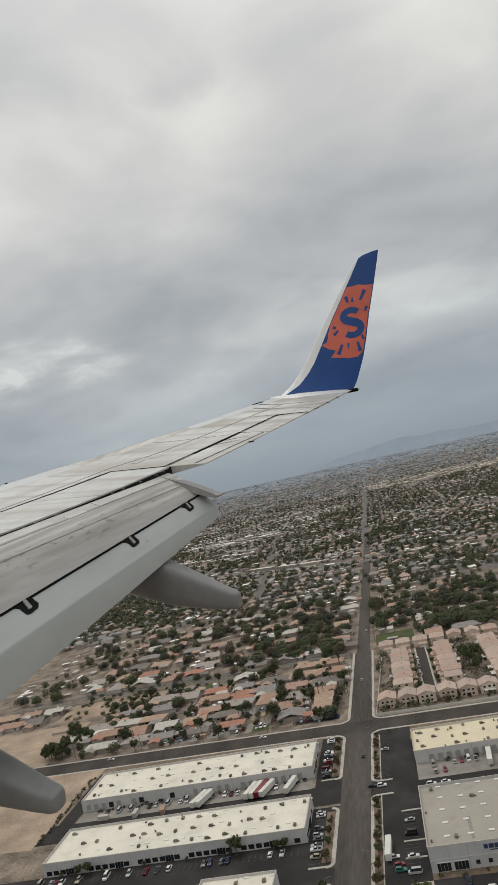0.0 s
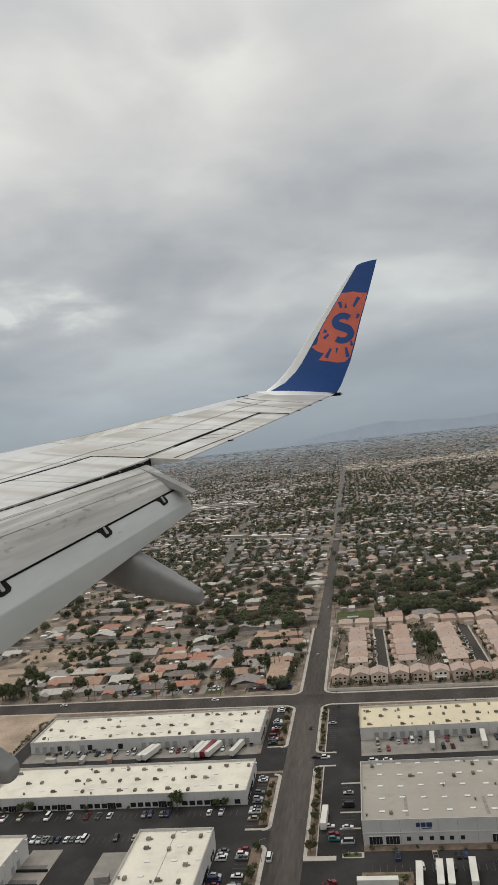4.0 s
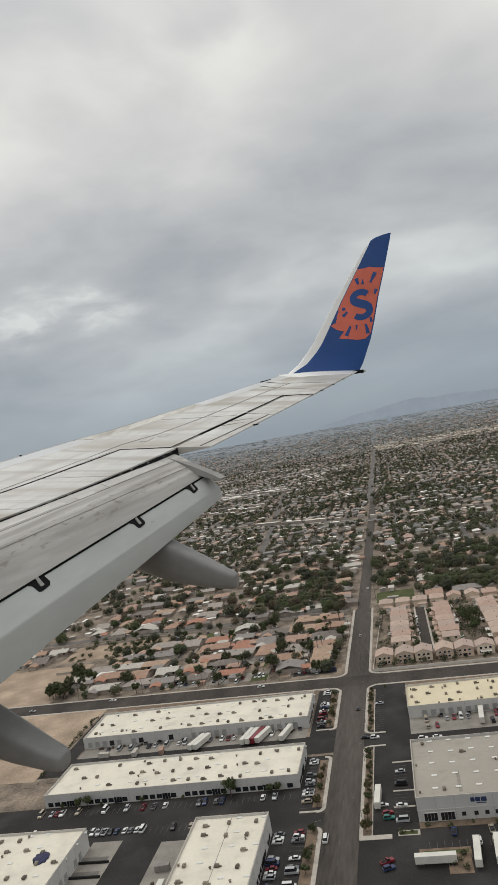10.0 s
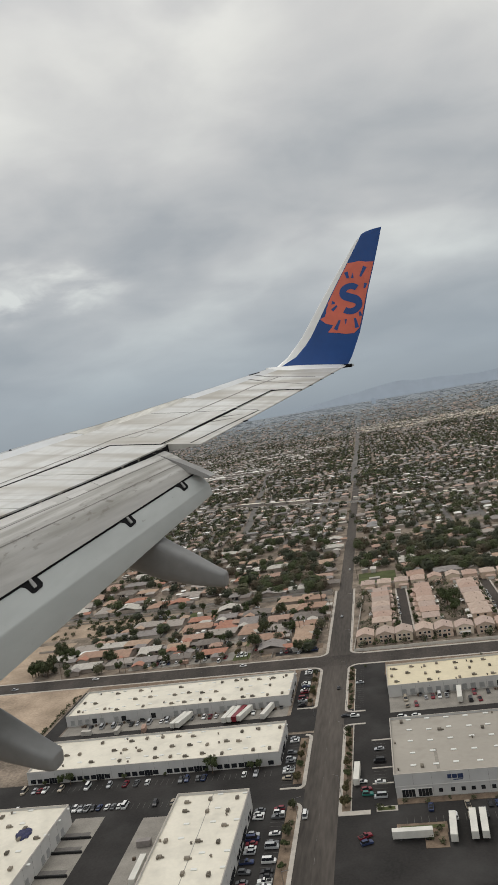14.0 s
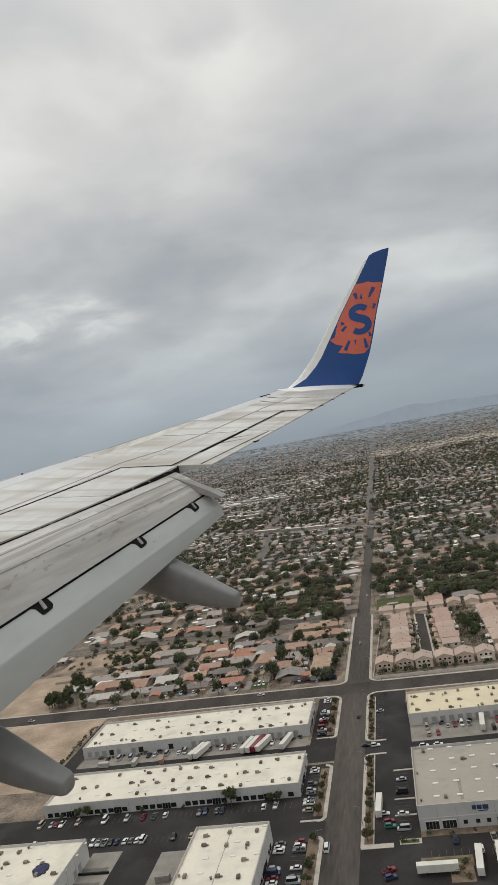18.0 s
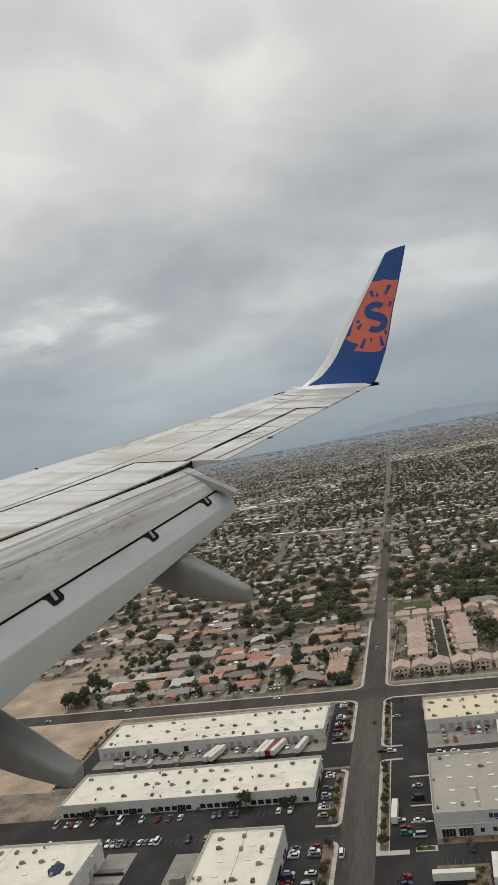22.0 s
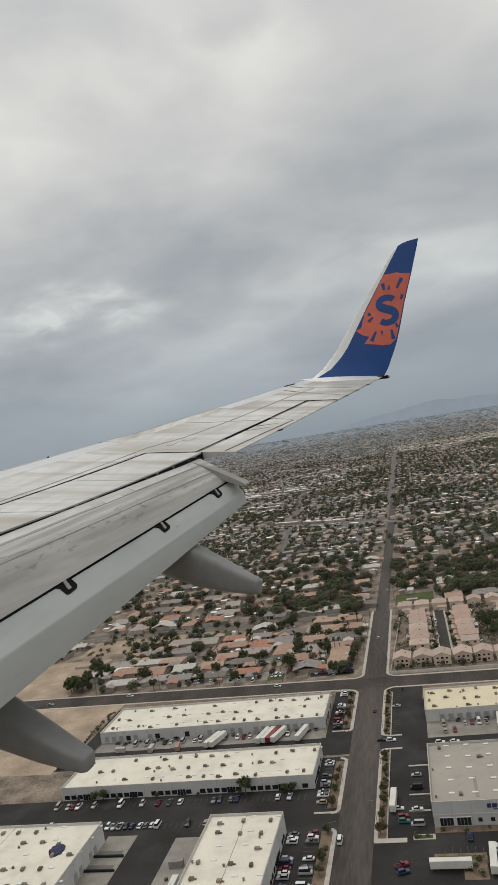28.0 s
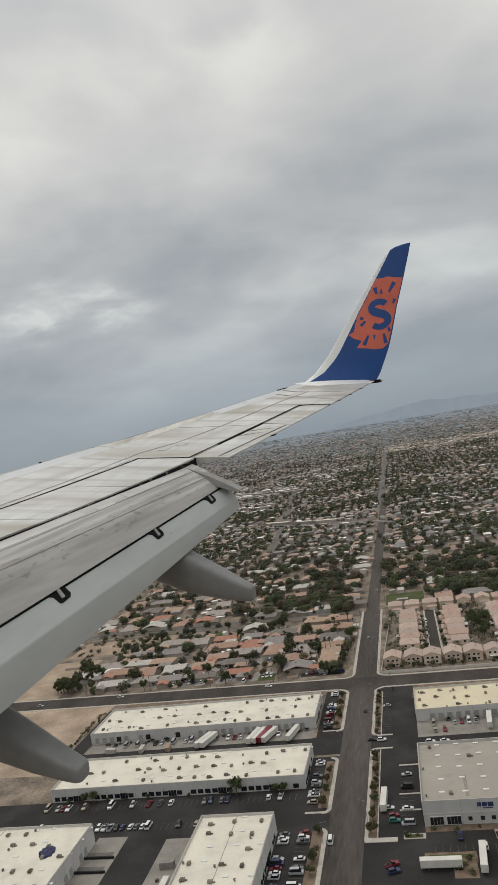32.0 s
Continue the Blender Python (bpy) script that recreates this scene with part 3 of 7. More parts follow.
# ---- roads, yards and lots ----
def build_roads():
    strip("road", -6.5, 8.8, -330, -9.5, 0.05, ROADWAY, "worn dark asphalt main road running away", "road")
    strip("road", -4.5, 9.6, 6.5, 168, 0.05, ROADWAY, "worn dark asphalt main road past the houses", "road")
    strip("road", -3.0, 8.5, 168, 1000, 0.05, ROADWAY, "narrow asphalt road between trees and houses", "road")
    strip("road", -420, 360, -10.5, 7.0, 0.056, ASPHALT, "wide asphalt cross street", "road", grid=ASKEW)
    strip("road", -13, 3, 1000, 1480, 0.05, STREET, "narrow asphalt road far into the suburb", "road")
    for u0, v0, u1, v1, w in ((-428, 943, -1, 705, 14), (-1, 705, 420, 570, 14), (-150, 520, -250, 1500, 11), (-700, 1600, 900, 1250, 14), (180, 200, 330, 1600, 9), (-330, 180, -10, 172, 8)):
        a, n = math.atan2(v1 - v0, u1 - u0), math.hypot(u1 - u0, v1 - v0)
        ob = part("road", slab(0, n, -w / 2, w / 2, -0.25, 0.07), STREET)
        ob.matrix_basis = PLAN @ pose(u0, v0, 0, 0, 0, math.degrees(a))
        tagged(ob, "grey asphalt street among far houses", "road", kind="structure")
        if w == 14:
            for s in (-9, 7):
                ob = part("pavement", slab(0, n, s, s + 2, -0.2, 0.16), KERB)
                ob.matrix_basis = PLAN @ pose(u0, v0, 0, 0, 0, math.degrees(a))
                tagged(ob, "pale pavement along a far avenue", "pavement", kind="structure")
    # lots and lanes
    for u0, u1, v0, v1 in ((-185, -6.5, -97.6, -77), (-21, -6.5, -77, -13), (-168, -158.2, -77, -13), (-190, -6.5, -166, -130.2), (-20, -6.5, -130.3, -100), (-28, -6.5, -330, -166), (-96, -77, -330, -166)):
        strip("parking_lot", u0, u1, v0, v1, 0.03, LOT, "dark asphalt parking lot beside warehouses", "parking lot")
    for u0, u1, v0, v1 in ((8.8, 33, -114, -12), (33, 300, -113, -85), (8.8, 33, -330, -114), (33, 300, -330, -166)):
        strip("parking_lot", u0, u1, v0, v1, 0.03, LOT, "dark asphalt lot and lane beside warehouses", "parking lot")
    for u0, u1, v0, v1 in ((-157, -23, -77.5, -64.9), (-77, -60, -300, -166), (-110, -96, -300, -163), (33, 270, -85, -65.9)):
        strip("loading_yard", u0, u1, v0, v1, 0.06, CONCRETE, "pale stained concrete loading yard", "yard")
    strip("dirt_lot", -300, -168, -108, -12, 0.04, DIRT, "empty lot of bare tan dirt", "dirt lot", grid=ASKEW)
    strip("dirt_lot", -330, -224, 15, 104, 0.04, DIRT, "empty lot of bare tan dirt", "dirt lot")
    strip("dirt_lot", -262, -172, 116, 172, 0.04, DIRT, "dry dirt field with low scrub", "dirt lot")
    strip("lawn", 25, 32, -173, -170.6, 0.23, LAWN, "narrow yellow-green grass island", "lawn")
    strip("lawn", 33.5, 50, -186.5, -184.5, 0.2, LAWN, "clipped green hedge strip in a planter", "lawn")
    strip("lawn", 14, 48, 180, 218, 0.05, LAWN, "small green lawn beside the road", "lawn")
    # kerbs and pavements
    for u0, u1, v0, v1 in ((-8.3, -6.5, -67.5, -18.5), (-8.3, -6.5, -148.5, -105), (-8.3, -6.5, -330, -167), (8.8, 10.3, -76, -18.5), (8.8, 10.3, -174, -98), (-6.4, -4.5, 15, 168), (9.6, 11.3, 14.6, 168), (13.8, 14.3, -80, -20), (13.8, 14.3, -172, -95)):
        strip("pavement", u0, u1, v0, v1, 0.19, KERB, "pale concrete pavement and kerb", "pavement")
    for u0, u1, v0, v1 in ((-420, -12.7, 7.0, 8.7), (17.8, 360, 7.0, 8.9), (-420, -14.5, -12.2, -10.5), (17, 360, -12.2, -10.5)):
        strip("pavement", u0, u1, v0, v1, 0.194, KERB, "pale concrete pavement and kerb", "pavement", grid=ASKEW)
    for u0, u1, v0, v1 in ((10.3, 13.8, -76, -19), (10.3, 13.8, -172, -98.5), (-12.6, -8.3, -67, -19), (-12.6, -8.3, -148, -105), (-13, -8.3, -330, -165), (33, 260, -169.5, -166), (32, 51, -189.5, -183), (42, 50.5, -198.5, -189.5)):
        strip("planter", u0, u1, v0, v1, 0.15, GRAVEL, "brown gravel planting strip with shrubs", "planter")
    for u0, u1, v0, v1 in ((33, 300, -32, -12.2), (-158, -22, -35, -12.2)):
        strip("planter", u0, u1, v0, v1, 0.145, GRAVEL, "brown gravel planting strip with shrubs", "planter", grid=ASKEW)
    for u0, u1, v0, v1 in ((12, 20, -80.4, -79), (12, 20, -95.4, -94), (9, 22, -175, -172), (23, 33, -114.2, -113), (23, 32, -140.2, -139.2), (23, 32, -153.2, -152.2), (24.4, 33, -173.6, -170), (-18, -8, -152, -150.6), (-18, -8, -70.6, -69.4)):
        strip("kerb_island", u0, u1, v0, v1, 0.2, KERB, "pale concrete kerb island in a lot", "kerb island")
    # rounded corners at the crossing and lot mouths
    for u, v, su, sv, r in ((-6.5, -10.2, -1, -1, 8), (8.8, -10.9, 1, -1, 8), (-4.5, 7.2, -1, 1, 8), (9.6, 6.6, 1, 1, 8), (-6.5, -71.5, -1, 1, 4), (-6.5, -101, -1, -1, 4), (-6.5, -152.5, -1, 1, 4), (-6.5, -163, -1, -1, 4), (8.8, -80, 1, 1, 4), (8.8, -94, 1, -1, 4)):
        cu, cv = u + su * r, v + sv * r
        arc = [(cu - su * r * math.cos(radians(9 * i)), cv - sv * r * math.sin(radians(9 * i))) for i in range(11)]
        bm = bmesh.new()
        lo, hi = [[bm.verts.new((p, q, z)) for p, q in [(u, v)] + arc] for z in (-0.2, 0.054)]
        bm.faces.new(hi)
        bm.faces.new(lo)
        for i in range(12):
            j = (i + 1) % 12
            bm.faces.new((lo[i], lo[j], hi[j], hi[i]))
        ob = part("road_corner", bm, ROADWAY)
        ob.matrix_basis = PLAN
        tagged(ob, "worn asphalt at a rounded street corner", "road", kind="structure")
        inner_arc = [(cu - su * (r - 1.7) * math.cos(radians(9 * i)), cv - sv * (r - 1.7) * math.sin(radians(9 * i))) for i in range(11)]
        rings = [[(p, q, -0.2), (p, q, 0.195), (s, t, 0.195), (s, t, -0.2)] for (p, q), (s, t) in zip(arc, inner_arc)]
        ob = part("pavement", loft(rings), KERB)
        ob.matrix_basis = PLAN
        tagged(ob, "pale rounded concrete kerb at a street corner", "pavement", kind="structure")
    # parking bay lines and the middle line of the road
    bm = bmesh.new()
    for v in range(-330, -12, 14):
        box(bm, 1.0, 1.15, v, v + 4, 0.05, 0.062)
    for u in range(-400, 350, 14):
        if not -8 < u < 12:
            box(bm, u, u + 4, -1.75 - 0.0437 * u, -1.6 - 0.0437 * u, 0.05, 0.068)
    for u0, u1, va, vb, step in ((-18, -12.8, -68, -16, 2.8), (-18, -12.8, -148, -104, 2.8), (-19, -13.2, -260, -166, 2.8), (23.5, 29.5, -165, -116, 2.8), (14.6, 19.1, -78, -22, 2.8)):
        v = va
        while v < vb:
            box(bm, u0, u1, v, v + 0.12, 0.03, 0.042)
            v += step
    for ua, ub, v0, v1 in ((36, 250, -183, -178.5), (-150, -24, -139.5, -134.8), (-150, -30, -158.5, -154)):
        u = ua
        while u < ub:
            box(bm, u, u + 0.12, v0, v1, 0.03, 0.042)
            u += 2.8
    ob = part("lane_marking", bm, PAINT)
    ob.matrix_basis = PLAN
    tagged(ob, "worn white lane dashes and parking bay lines", "road marking", kind="stuff")


build_roads()

# ---- the aircraft's wing: span x, forward y, up z in its own frame ----
wing = empty("aircraft_wing", pose(-12.995, 2.668, 163.365, 3.838, -2.933, 71.825), "pale grey airliner wing with lowered flaps and blue winglet, in flight", "aircraft wing")


def lead(x):
    return -0.523 * x


def trail(x):
    return -10.491 + (17.1 - x) * 0.2507


def top(x, y):
    """Height of the upper skin."""
    c = lead(x) - trail(x)
    s = min(1.0, max(0.0, (lead(x) - y) / c))
    swell = 0.0195 * max(0.0, 11.35 - x) ** 1.6 * s + 0.072 * min(2.2, max(0.0, 12.5 - x)) * (1 - s) ** 6
    brow = 0.03 + 0.08 * min(1.0, max(0.0, (x - 10.8) / 1.1)) + 0.008 * min(1.0, max(0.0, (x - 15.0) / 1.6))
    swell += brow * (1 - s) ** 5
    return x * 0.1051 + 0.001417 * x * x + (y - lead(x)) * 0.03844 + 0.012 * c * math.sin(math.pi * s) + swell


def cove(x):
    return -8.502 + (11.35 - x) * 0.2513


def hinge(x):
    return -8.49 - (x - 11.62) * 0.2657


def spoiler_line(x):
    return -7.59 - (x - 11.40) * 0.33


def section(x, y_front, y_back, nose=True, thick=0.10, steps=9):
    """One closed ring round the wing at span x, from the front line to the back line."""
    c = lead(x) - trail(x)
    up, low = [], []
    for i in range(steps + 1):
        f = i / steps
        y = y_front + (y_back - y_front) * f ** 1.25
        s = (lead(x) - y) / c
        d = thick * c * (1.9 * math.sqrt(max(s, 0.0006)) * (1 - s) + 0.03)
        up.append((x, y, top(x, y) - (0.045 * c * math.exp(-s * 60) if nose else 0)))
        low.append((x, y, top(x, y) - d - 0.02))
    return up + low[::-1]


def wing_part(name, xs, front, back, mat, label="", nose=True, parent=None):
    ob = part(name, loft([section(x, front(x), back(x), nose) for x in xs]), mat, parent or wing, label)
    return smooth(ob, 30)


def frange(a, b, k):
    return [a + (b - a) * i / k for i in range(k + 1)]


def slat_back(x):
    return lead(x) - 0.10 * (lead(x) - trail(x)) - 0.12


inner = wing_part("inner_wing_skin", frange(3.4, 11.46, 8), slat_back, cove, WING, nose=False)
wing_part("outer_wing_skin", frange(11.46, 14.86, 5), slat_back, hinge, WING, nose=False)
wing_part("wing_tip_skin", frange(14.86, 16.72, 4), slat_back, trail, WING, nose=False)
for a, b in ((3.4, 6.6), (6.62, 9.3), (9.32, 12.1), (12.12, 14.4), (14.42, 16.72)):
    if a == 12.12:
        wing_part("slat", frange(a, b, 4), lead, lambda x: slat_back(x) - 0.012, STAIN, "brown-stained bare metal leading edge slat")
    else:
        wing_part("slat", frange(a, b, 4), lead, lambda x: slat_back(x) - 0.012, SLAT, "pale leading edge slat, tinted for the sky's blue reflection")


def sheet(name, quads, mat, parent=wing, label="", lift=0.004):
    """Thin plates that follow the upper skin; quads are four (x, y) corners."""
    bm = bmesh.new()
    for q in quads:
        lo = [bm.verts.new((x, y, top(x, y) - 0.01)) for x, y in q]
        hi = [bm.verts.new((x, y, top(x, y) + lift)) for x, y in q]
        bm.faces.new(hi)
        bm.faces.new(lo[::-1])
        for i in range(4):
            j = (i + 1) % 4
            bm.faces.new((hi[i], lo[i], lo[j], hi[j]))
    bmesh.ops.remove_doubles(bm, verts=bm.verts[:], dist=0.0005)
    return part(name, bm, mat, parent, label)


def run(x0, y0, x1, y1, w, k=6):
    """Short quads along a line on the skin."""
    out, n = [], math.hypot(x1 - x0, y1 - y0)
    dx, dy = -(y1 - y0) / n * w / 2, (x1 - x0) / n * w / 2
    for i in range(k):
        a, b = i / k, (i + 1) / k
        p, q = (x0 + (x1 - x0) * a, y0 + (y1 - y0) * a), (x0 + (x1 - x0) * b, y0 + (y1 - y0) * b)
        out.append(((p[0] - dx, p[1] - dy), (q[0] - dx, q[1] - dy), (q[0] + dx, q[1] + dy), (p[0] + dx, p[1] + dy)))
    return out


# spoilers in a row ahead of the flap, with dark gaps round them
for a, b in ((10.0, 11.40), (8.62, 9.98), (7.2, 8.60), (5.7, 7.18)):
    k = 5
    quads = []
    for i in range(k):
        x0, x1 = a + (b - a) * i / k, a + (b - a) * (i + 1) / k
        quads.append(((x0, spoiler_line(x0) - 0.02), (x1, spoiler_line(x1) - 0.02), (x1, cove(x1) - 0.03), (x0, cove(x0) - 0.03)))
    sheet("spoiler", quads, WING, label="pale grey spoiler panel lying flush", lift=0.016)
sheet("spoiler_gap", run(5.7, spoiler_line(5.7), 11.42, spoiler_line(11.42), 0.024, 10), SEAL, lift=0.022)
sheet("spoiler_end_gap", run(11.41, spoiler_line(11.41), 11.42, cove(11.42) + 0.05, 0.022, 4), SEAL, lift=0.02)


def polyrun(points, w, k=3):
    """Quads along a broken line on the skin."""
    out = []
    for (x0, y0), (x1, y1) in zip(points, points[1:]):
        out += run(x0, y0, x1, y1, w, k)
    return out


sheet("hinge_gap", run(11.46, hinge(11.46) + 0.02, 12.2, hinge(12.2) + 0.02, 0.022, 3), SEAL, lift=0.006)
sheet("hinge_gap", run(12.2, hinge(12.2) + 0.02, 13.58, hinge(13.58) + 0.02, 0.046, 4), SEAL, lift=0.006)
sheet("hinge_gap", run(13.62, hinge(13.62) + 0.02, 14.9, hinge(14.9) + 0.02, 0.038, 4), SEAL, lift=0.006)
sheet("spar_seam", polyrun(((8.0, -6.22), (9.66, -6.78), (11.77, -7.42), (12.42, -7.85), (13.43, -8.24), (15.28, -8.83), (16.13, -9.2)), 0.026), SOFTSEAL)
sheet("spar_seam", polyrun(((8.0, -6.36), (9.5, -6.90), (10.46, -7.18), (11.37, -7.46)), 0.018), SOFTSEAL)
sheet("end_seam", run(14.87, hinge(14.87) + 0.02, 14.87, trail(14.87), 0.055, 3), SEAL)
sheet("tip_seam", run(16.2, lead(16.2) - 0.15, 15.94, -9.99, 0.02, 4), SOFTSEAL)
sheet("tip_seam", run(15.9, lead(15.9) - 0.25, 15.3, -9.9, 0.014, 3), SOFTSEAL)
sheet("tip_seam", run(14.9, -9.36, 15.0, -8.74, 0.014, 3), SOFTSEAL)
sheet("slat_end_gap", run(16.15, lead(16.15) - 0.07, 16.40, lead(16.40) - 0.10, 0.022, 3), SEAL, lift=0.006)
for x in (7.4, 13.4):
    sheet("skin_joint", run(x, slat_back(x) - 0.03, x + 0.02, spoiler_line(x) + 0.1 if x < 11.4 else hinge(x) + 0.1, 0.009, 4), SOFTSEAL)
for x, y in ((11.9, -7.75), (12.15, -7.95), (9.2, -5.9)):
    sheet("access_panel", run(x, y, x + 0.22, y - 0.05, 0.13, 1), FLAP, label="small grey access panel", lift=0.006)


def flap_ring(x, pts, thick, tail=0.012):
    """A closed ring of an upper line of (y, z) and a lower line under it."""
    k = len(pts)
    low = [(x, y, z - max(tail, thick * (1 - (i / (k - 1)) ** 1.5))) for i, (y, z) in enumerate(pts)]
    return [(x, y, z) for y, z in pts] + low[::-1]


def along(p, q, x):
    f = (x - 6.5) / (11.35 - 6.5)
    return (q[0] + (p[0] - q[0]) * f, q[1] + (p[1] - q[1]) * f)


COVE = ((-8.502, 1.244), (-7.285, 0.810))
CREASE = ((-8.852, 1.048), (-7.832, 0.624))
FORE_TE = ((-9.017, 0.891), (-8.090, 0.154))
AFT_MID = ((-9.188, 0.675), (-8.354, -0.085))
AFT_TE = ((-9.222, 0.535), (-8.408, -0.469))


def fore_pts(x):
    c, m, t = along(*COVE, x), along(*CREASE, x), along(*FORE_TE, x)
    return [(c[0] + 0.22, c[1] - 0.05), (c[0] + 0.03, c[1] - 0.004), (c[0] - 0.06, c[1] - 0.026), ((c[0] + m[0]) / 2, (c[1] + m[1]) / 2 + 0.012), m, ((m[0] + t[0]) / 2, (m[1] + t[1]) / 2 + 0.012), t]


def aft_pts(x):
    t, m, e = along(*FORE_TE, x), along(*AFT_MID, x), along(*AFT_TE, x)
    s = (t[0] - 0.05, t[1] - 0.075)
    before, after = [(m[0] + (q[0] - m[0]) * f, m[1] + (q[1] - m[1]) * f) for q, f in ((s, 0.07), (e, 0.06))]
    round_off = ((before[0] + after[0]) / 4 + m[0] / 2, (before[1] + after[1]) / 4 + m[1] / 2)
    return [(t[0] + 0.10, t[1] - 0.03), (t[0] + 0.0, t[1] - 0.03), s, before, round_off, after, e]


xs = frange(4.6, 11.35, 10)
fore = smooth(part("fore_flap", loft([flap_ring(x, fore_pts(x), 0.16) for x in xs]), FLAP, wing, "grey weathered forward flap segment, lowered"), 40)
aft = smooth(part("aft_flap", loft([flap_ring(x, aft_pts(x), 0.12) for x in xs]), AFT, wing, "smooth pale grey rear flap segment, lowered"), 24)


def line_strip(name, p, q, x0, x1, w, lift, mat, parent):
    """A narrow band along a flap line."""
    rings = []
    for x in frange(x0, x1, 8):
        y, z = along(p, q, x)
        rings.append([(x, y + w / 2, z + lift + w * 0.4), (x, y - w / 2, z + lift - w * 0.4), (x, y - w / 2, z - 0.03), (x, y + w / 2, z - 0.03)])
    return part(name, loft(rings), mat, parent)


line_strip("flap_gap", *FORE_TE, 4.7, 11.33, 0.012, -0.005, SEAL, fore)
# solid strip fills the slot, its shade painted as black
gap_rings = []
for x in frange(4.7, 11.47, 12):
    y = cove(x) - (0.034 + 0.008 * max(0.0, 10 - x) if x < 11.4 else 0.0)
    z = top(x, cove(x))
    gap_rings.append([(x, y + 0.02, z - 0.004), (x, y - 0.012, z - 0.006), (x, y - 0.03, z - 0.30), (x, y + 0.02, z - 0.30)])
part("cove_gap", loft(gap_rings), GAP, inner, "black fill for the shaded gap between spoilers and flap")
mid_a = ((COVE[0][0] + CREASE[0][0]) / 2, (COVE[0][1] + CREASE[0][1]) / 2 + 0.014)
mid_b = ((COVE[1][0] + CREASE[1][0]) / 2, (COVE[1][1] + CREASE[1][1]) / 2 + 0.014)
line_strip("flap_seam", mid_a, mid_b, 4.8, 11.2, 0.004, 0.002, SOFTSEAL, fore)
line_strip("flap_seam", *CREASE, 4.8, 11.2, 0.007, 0.003, SOFTSEAL, fore)


def flap_panel(x0, x1, f0, f1):
    """A pale rectangle let into the forward flap between two shares of the way from cove to crease."""
    rings = []
    for x in frange(x0, x1, 4):
        c, m = along(*COVE, x), along(*CREASE, x)
        p, q = [(c[0] + (m[0] - c[0]) * f, c[1] + (m[1] - c[1]) * f + 0.024 * min(f, 1 - f)) for f in (f0, f1)]
        rings.append([(x, p[0], p[1] + 0.005), (x, q[0], q[1] + 0.005), (x, q[0], q[1] - 0.03), (x, p[0], p[1] - 0.03)])
    part("skin_panel", loft(rings), FLAP_LIGHT, fore, "paler panel in the flap's skin")


for x0, x1, f0, f1 in ((9.75, 10.95, 0.16, 0.46), (9.2, 9.5, 0.34, 0.5), (6.0, 9.0, 0.22, 0.44)):
    flap_panel(x0, x1, f0, f1)

# the forward flap's end fence, a thin grey plate that runs on behind it
smooth(part("flap_end_plate", loft([[(11.30 + d, y, z) for y, z in ((-8.50, 1.205), (-8.86, 1.052), (-9.10, 0.935), (-9.31, 0.82), (-9.27, 0.79), (-9.05, 0.865), (-8.80, 0.95), (-8.45, 1.10))] for d in (-0.16, -0.02, 0.05)]), END_PLATE, wing, "grey tapered flap end plate"), 40)

# hinge link recesses on the rear flap: flat plates, inner shade painted black, each with a bare link
def plate(outline, z0, z1):
    bm = bmesh.new()
    lo, hi = [[bm.verts.new((p, q, z)) for p, q in outline] for z in (z0, z1)]
    bm.faces.new(hi)
    bm.faces.new(lo[::-1])
    for i in range(len(lo)):
        j = (i + 1) % len(lo)
        bm.faces.new((lo[i], lo[j], hi[j], hi[i]))
    return bm


def hinge_link(x, s):
    t, m = along(*FORE_TE, x), along(*AFT_MID, x)
    t2 = along(*FORE_TE, x + 1)
    top_pt = Vector((x, t[0] - 0.05, t[1] - 0.075))
    e1 = Vector((1, t2[0] - t[0], t2[1] - t[1])).normalized()
    up = top_pt - Vector((x, m[0], m[1]))
    up = (up - e1 * up.dot(e1)).normalized()
    n = e1.cross(up)
    base = Matrix.Translation(top_pt) @ Matrix((e1, up, n)).transposed().to_4x4()
    shape = [(-0.16, 0.085), (0.055, 0.095), (0.096, 0.055), (0.094, -0.028), (0.055, -0.062), (-0.06, -0.073), (-0.088, -0.06), (-0.094, 0.03)]
    recess = part("hinge_recess", plate([(p * s, q * s) for p, q in shape], -0.02, 0.008), SEAL, aft, "flat black plate for the shaded hinge recess in the flap")
    recess.matrix_basis = base
    part("hinge_link", plate([(p * s, q * s) for p, q in ((-0.012, 0.080), (0.026, 0.080), (0.008, -0.026), (-0.002, -0.034), (-0.034, -0.032), (-0.038, -0.022))], 0.0, 0.022), LINK, recess, "bare metal hinge link")


for x, s in ((10.875, 0.86), (9.605, 0.92), (7.90, 1.08)):
    hinge_link(x, s)

# aileron with its tab
ail = [[(x, hinge(x) - 0.03, top(x, hinge(x)) - 0.006), (x, (hinge(x) + trail(x)) / 2, top(x, (hinge(x) + trail(x)) / 2) + 0.002), (x, trail(x), top(x, trail(x))), (x, trail(x), top(x, trail(x)) - 0.015), (x, hinge(x) - 0.03, top(x, hinge(x)) - 0.13)] for x in frange(11.48, 14.84, 6)]
aileron = smooth(part("aileron", loft(ail), WING, wing, "pale grey aileron"), 30)
sheet("tab_gap", polyrun(((11.52, trail(11.52) + 0.19), (12.57, trail(12.57) + 0.145), (13.37, trail(13.37) + 0.085)), 0.022), SEAL, aileron)
sheet("tab_end", run(13.37, trail(13.37) + 0.085, 13.39, trail(13.39) + 0.005, 0.014, 2), SOFTSEAL, aileron)
for x0, y0, x1, y1 in ((13.51, -9.03, 13.42, -9.45), (12.71, -8.82, 12.91, -9.18), (13.0, -8.9, 13.15, -9.25)):
    sheet("aileron_rib", run(x0, y0, x1, y1, 0.016, 2), SOFTSEAL, aileron)
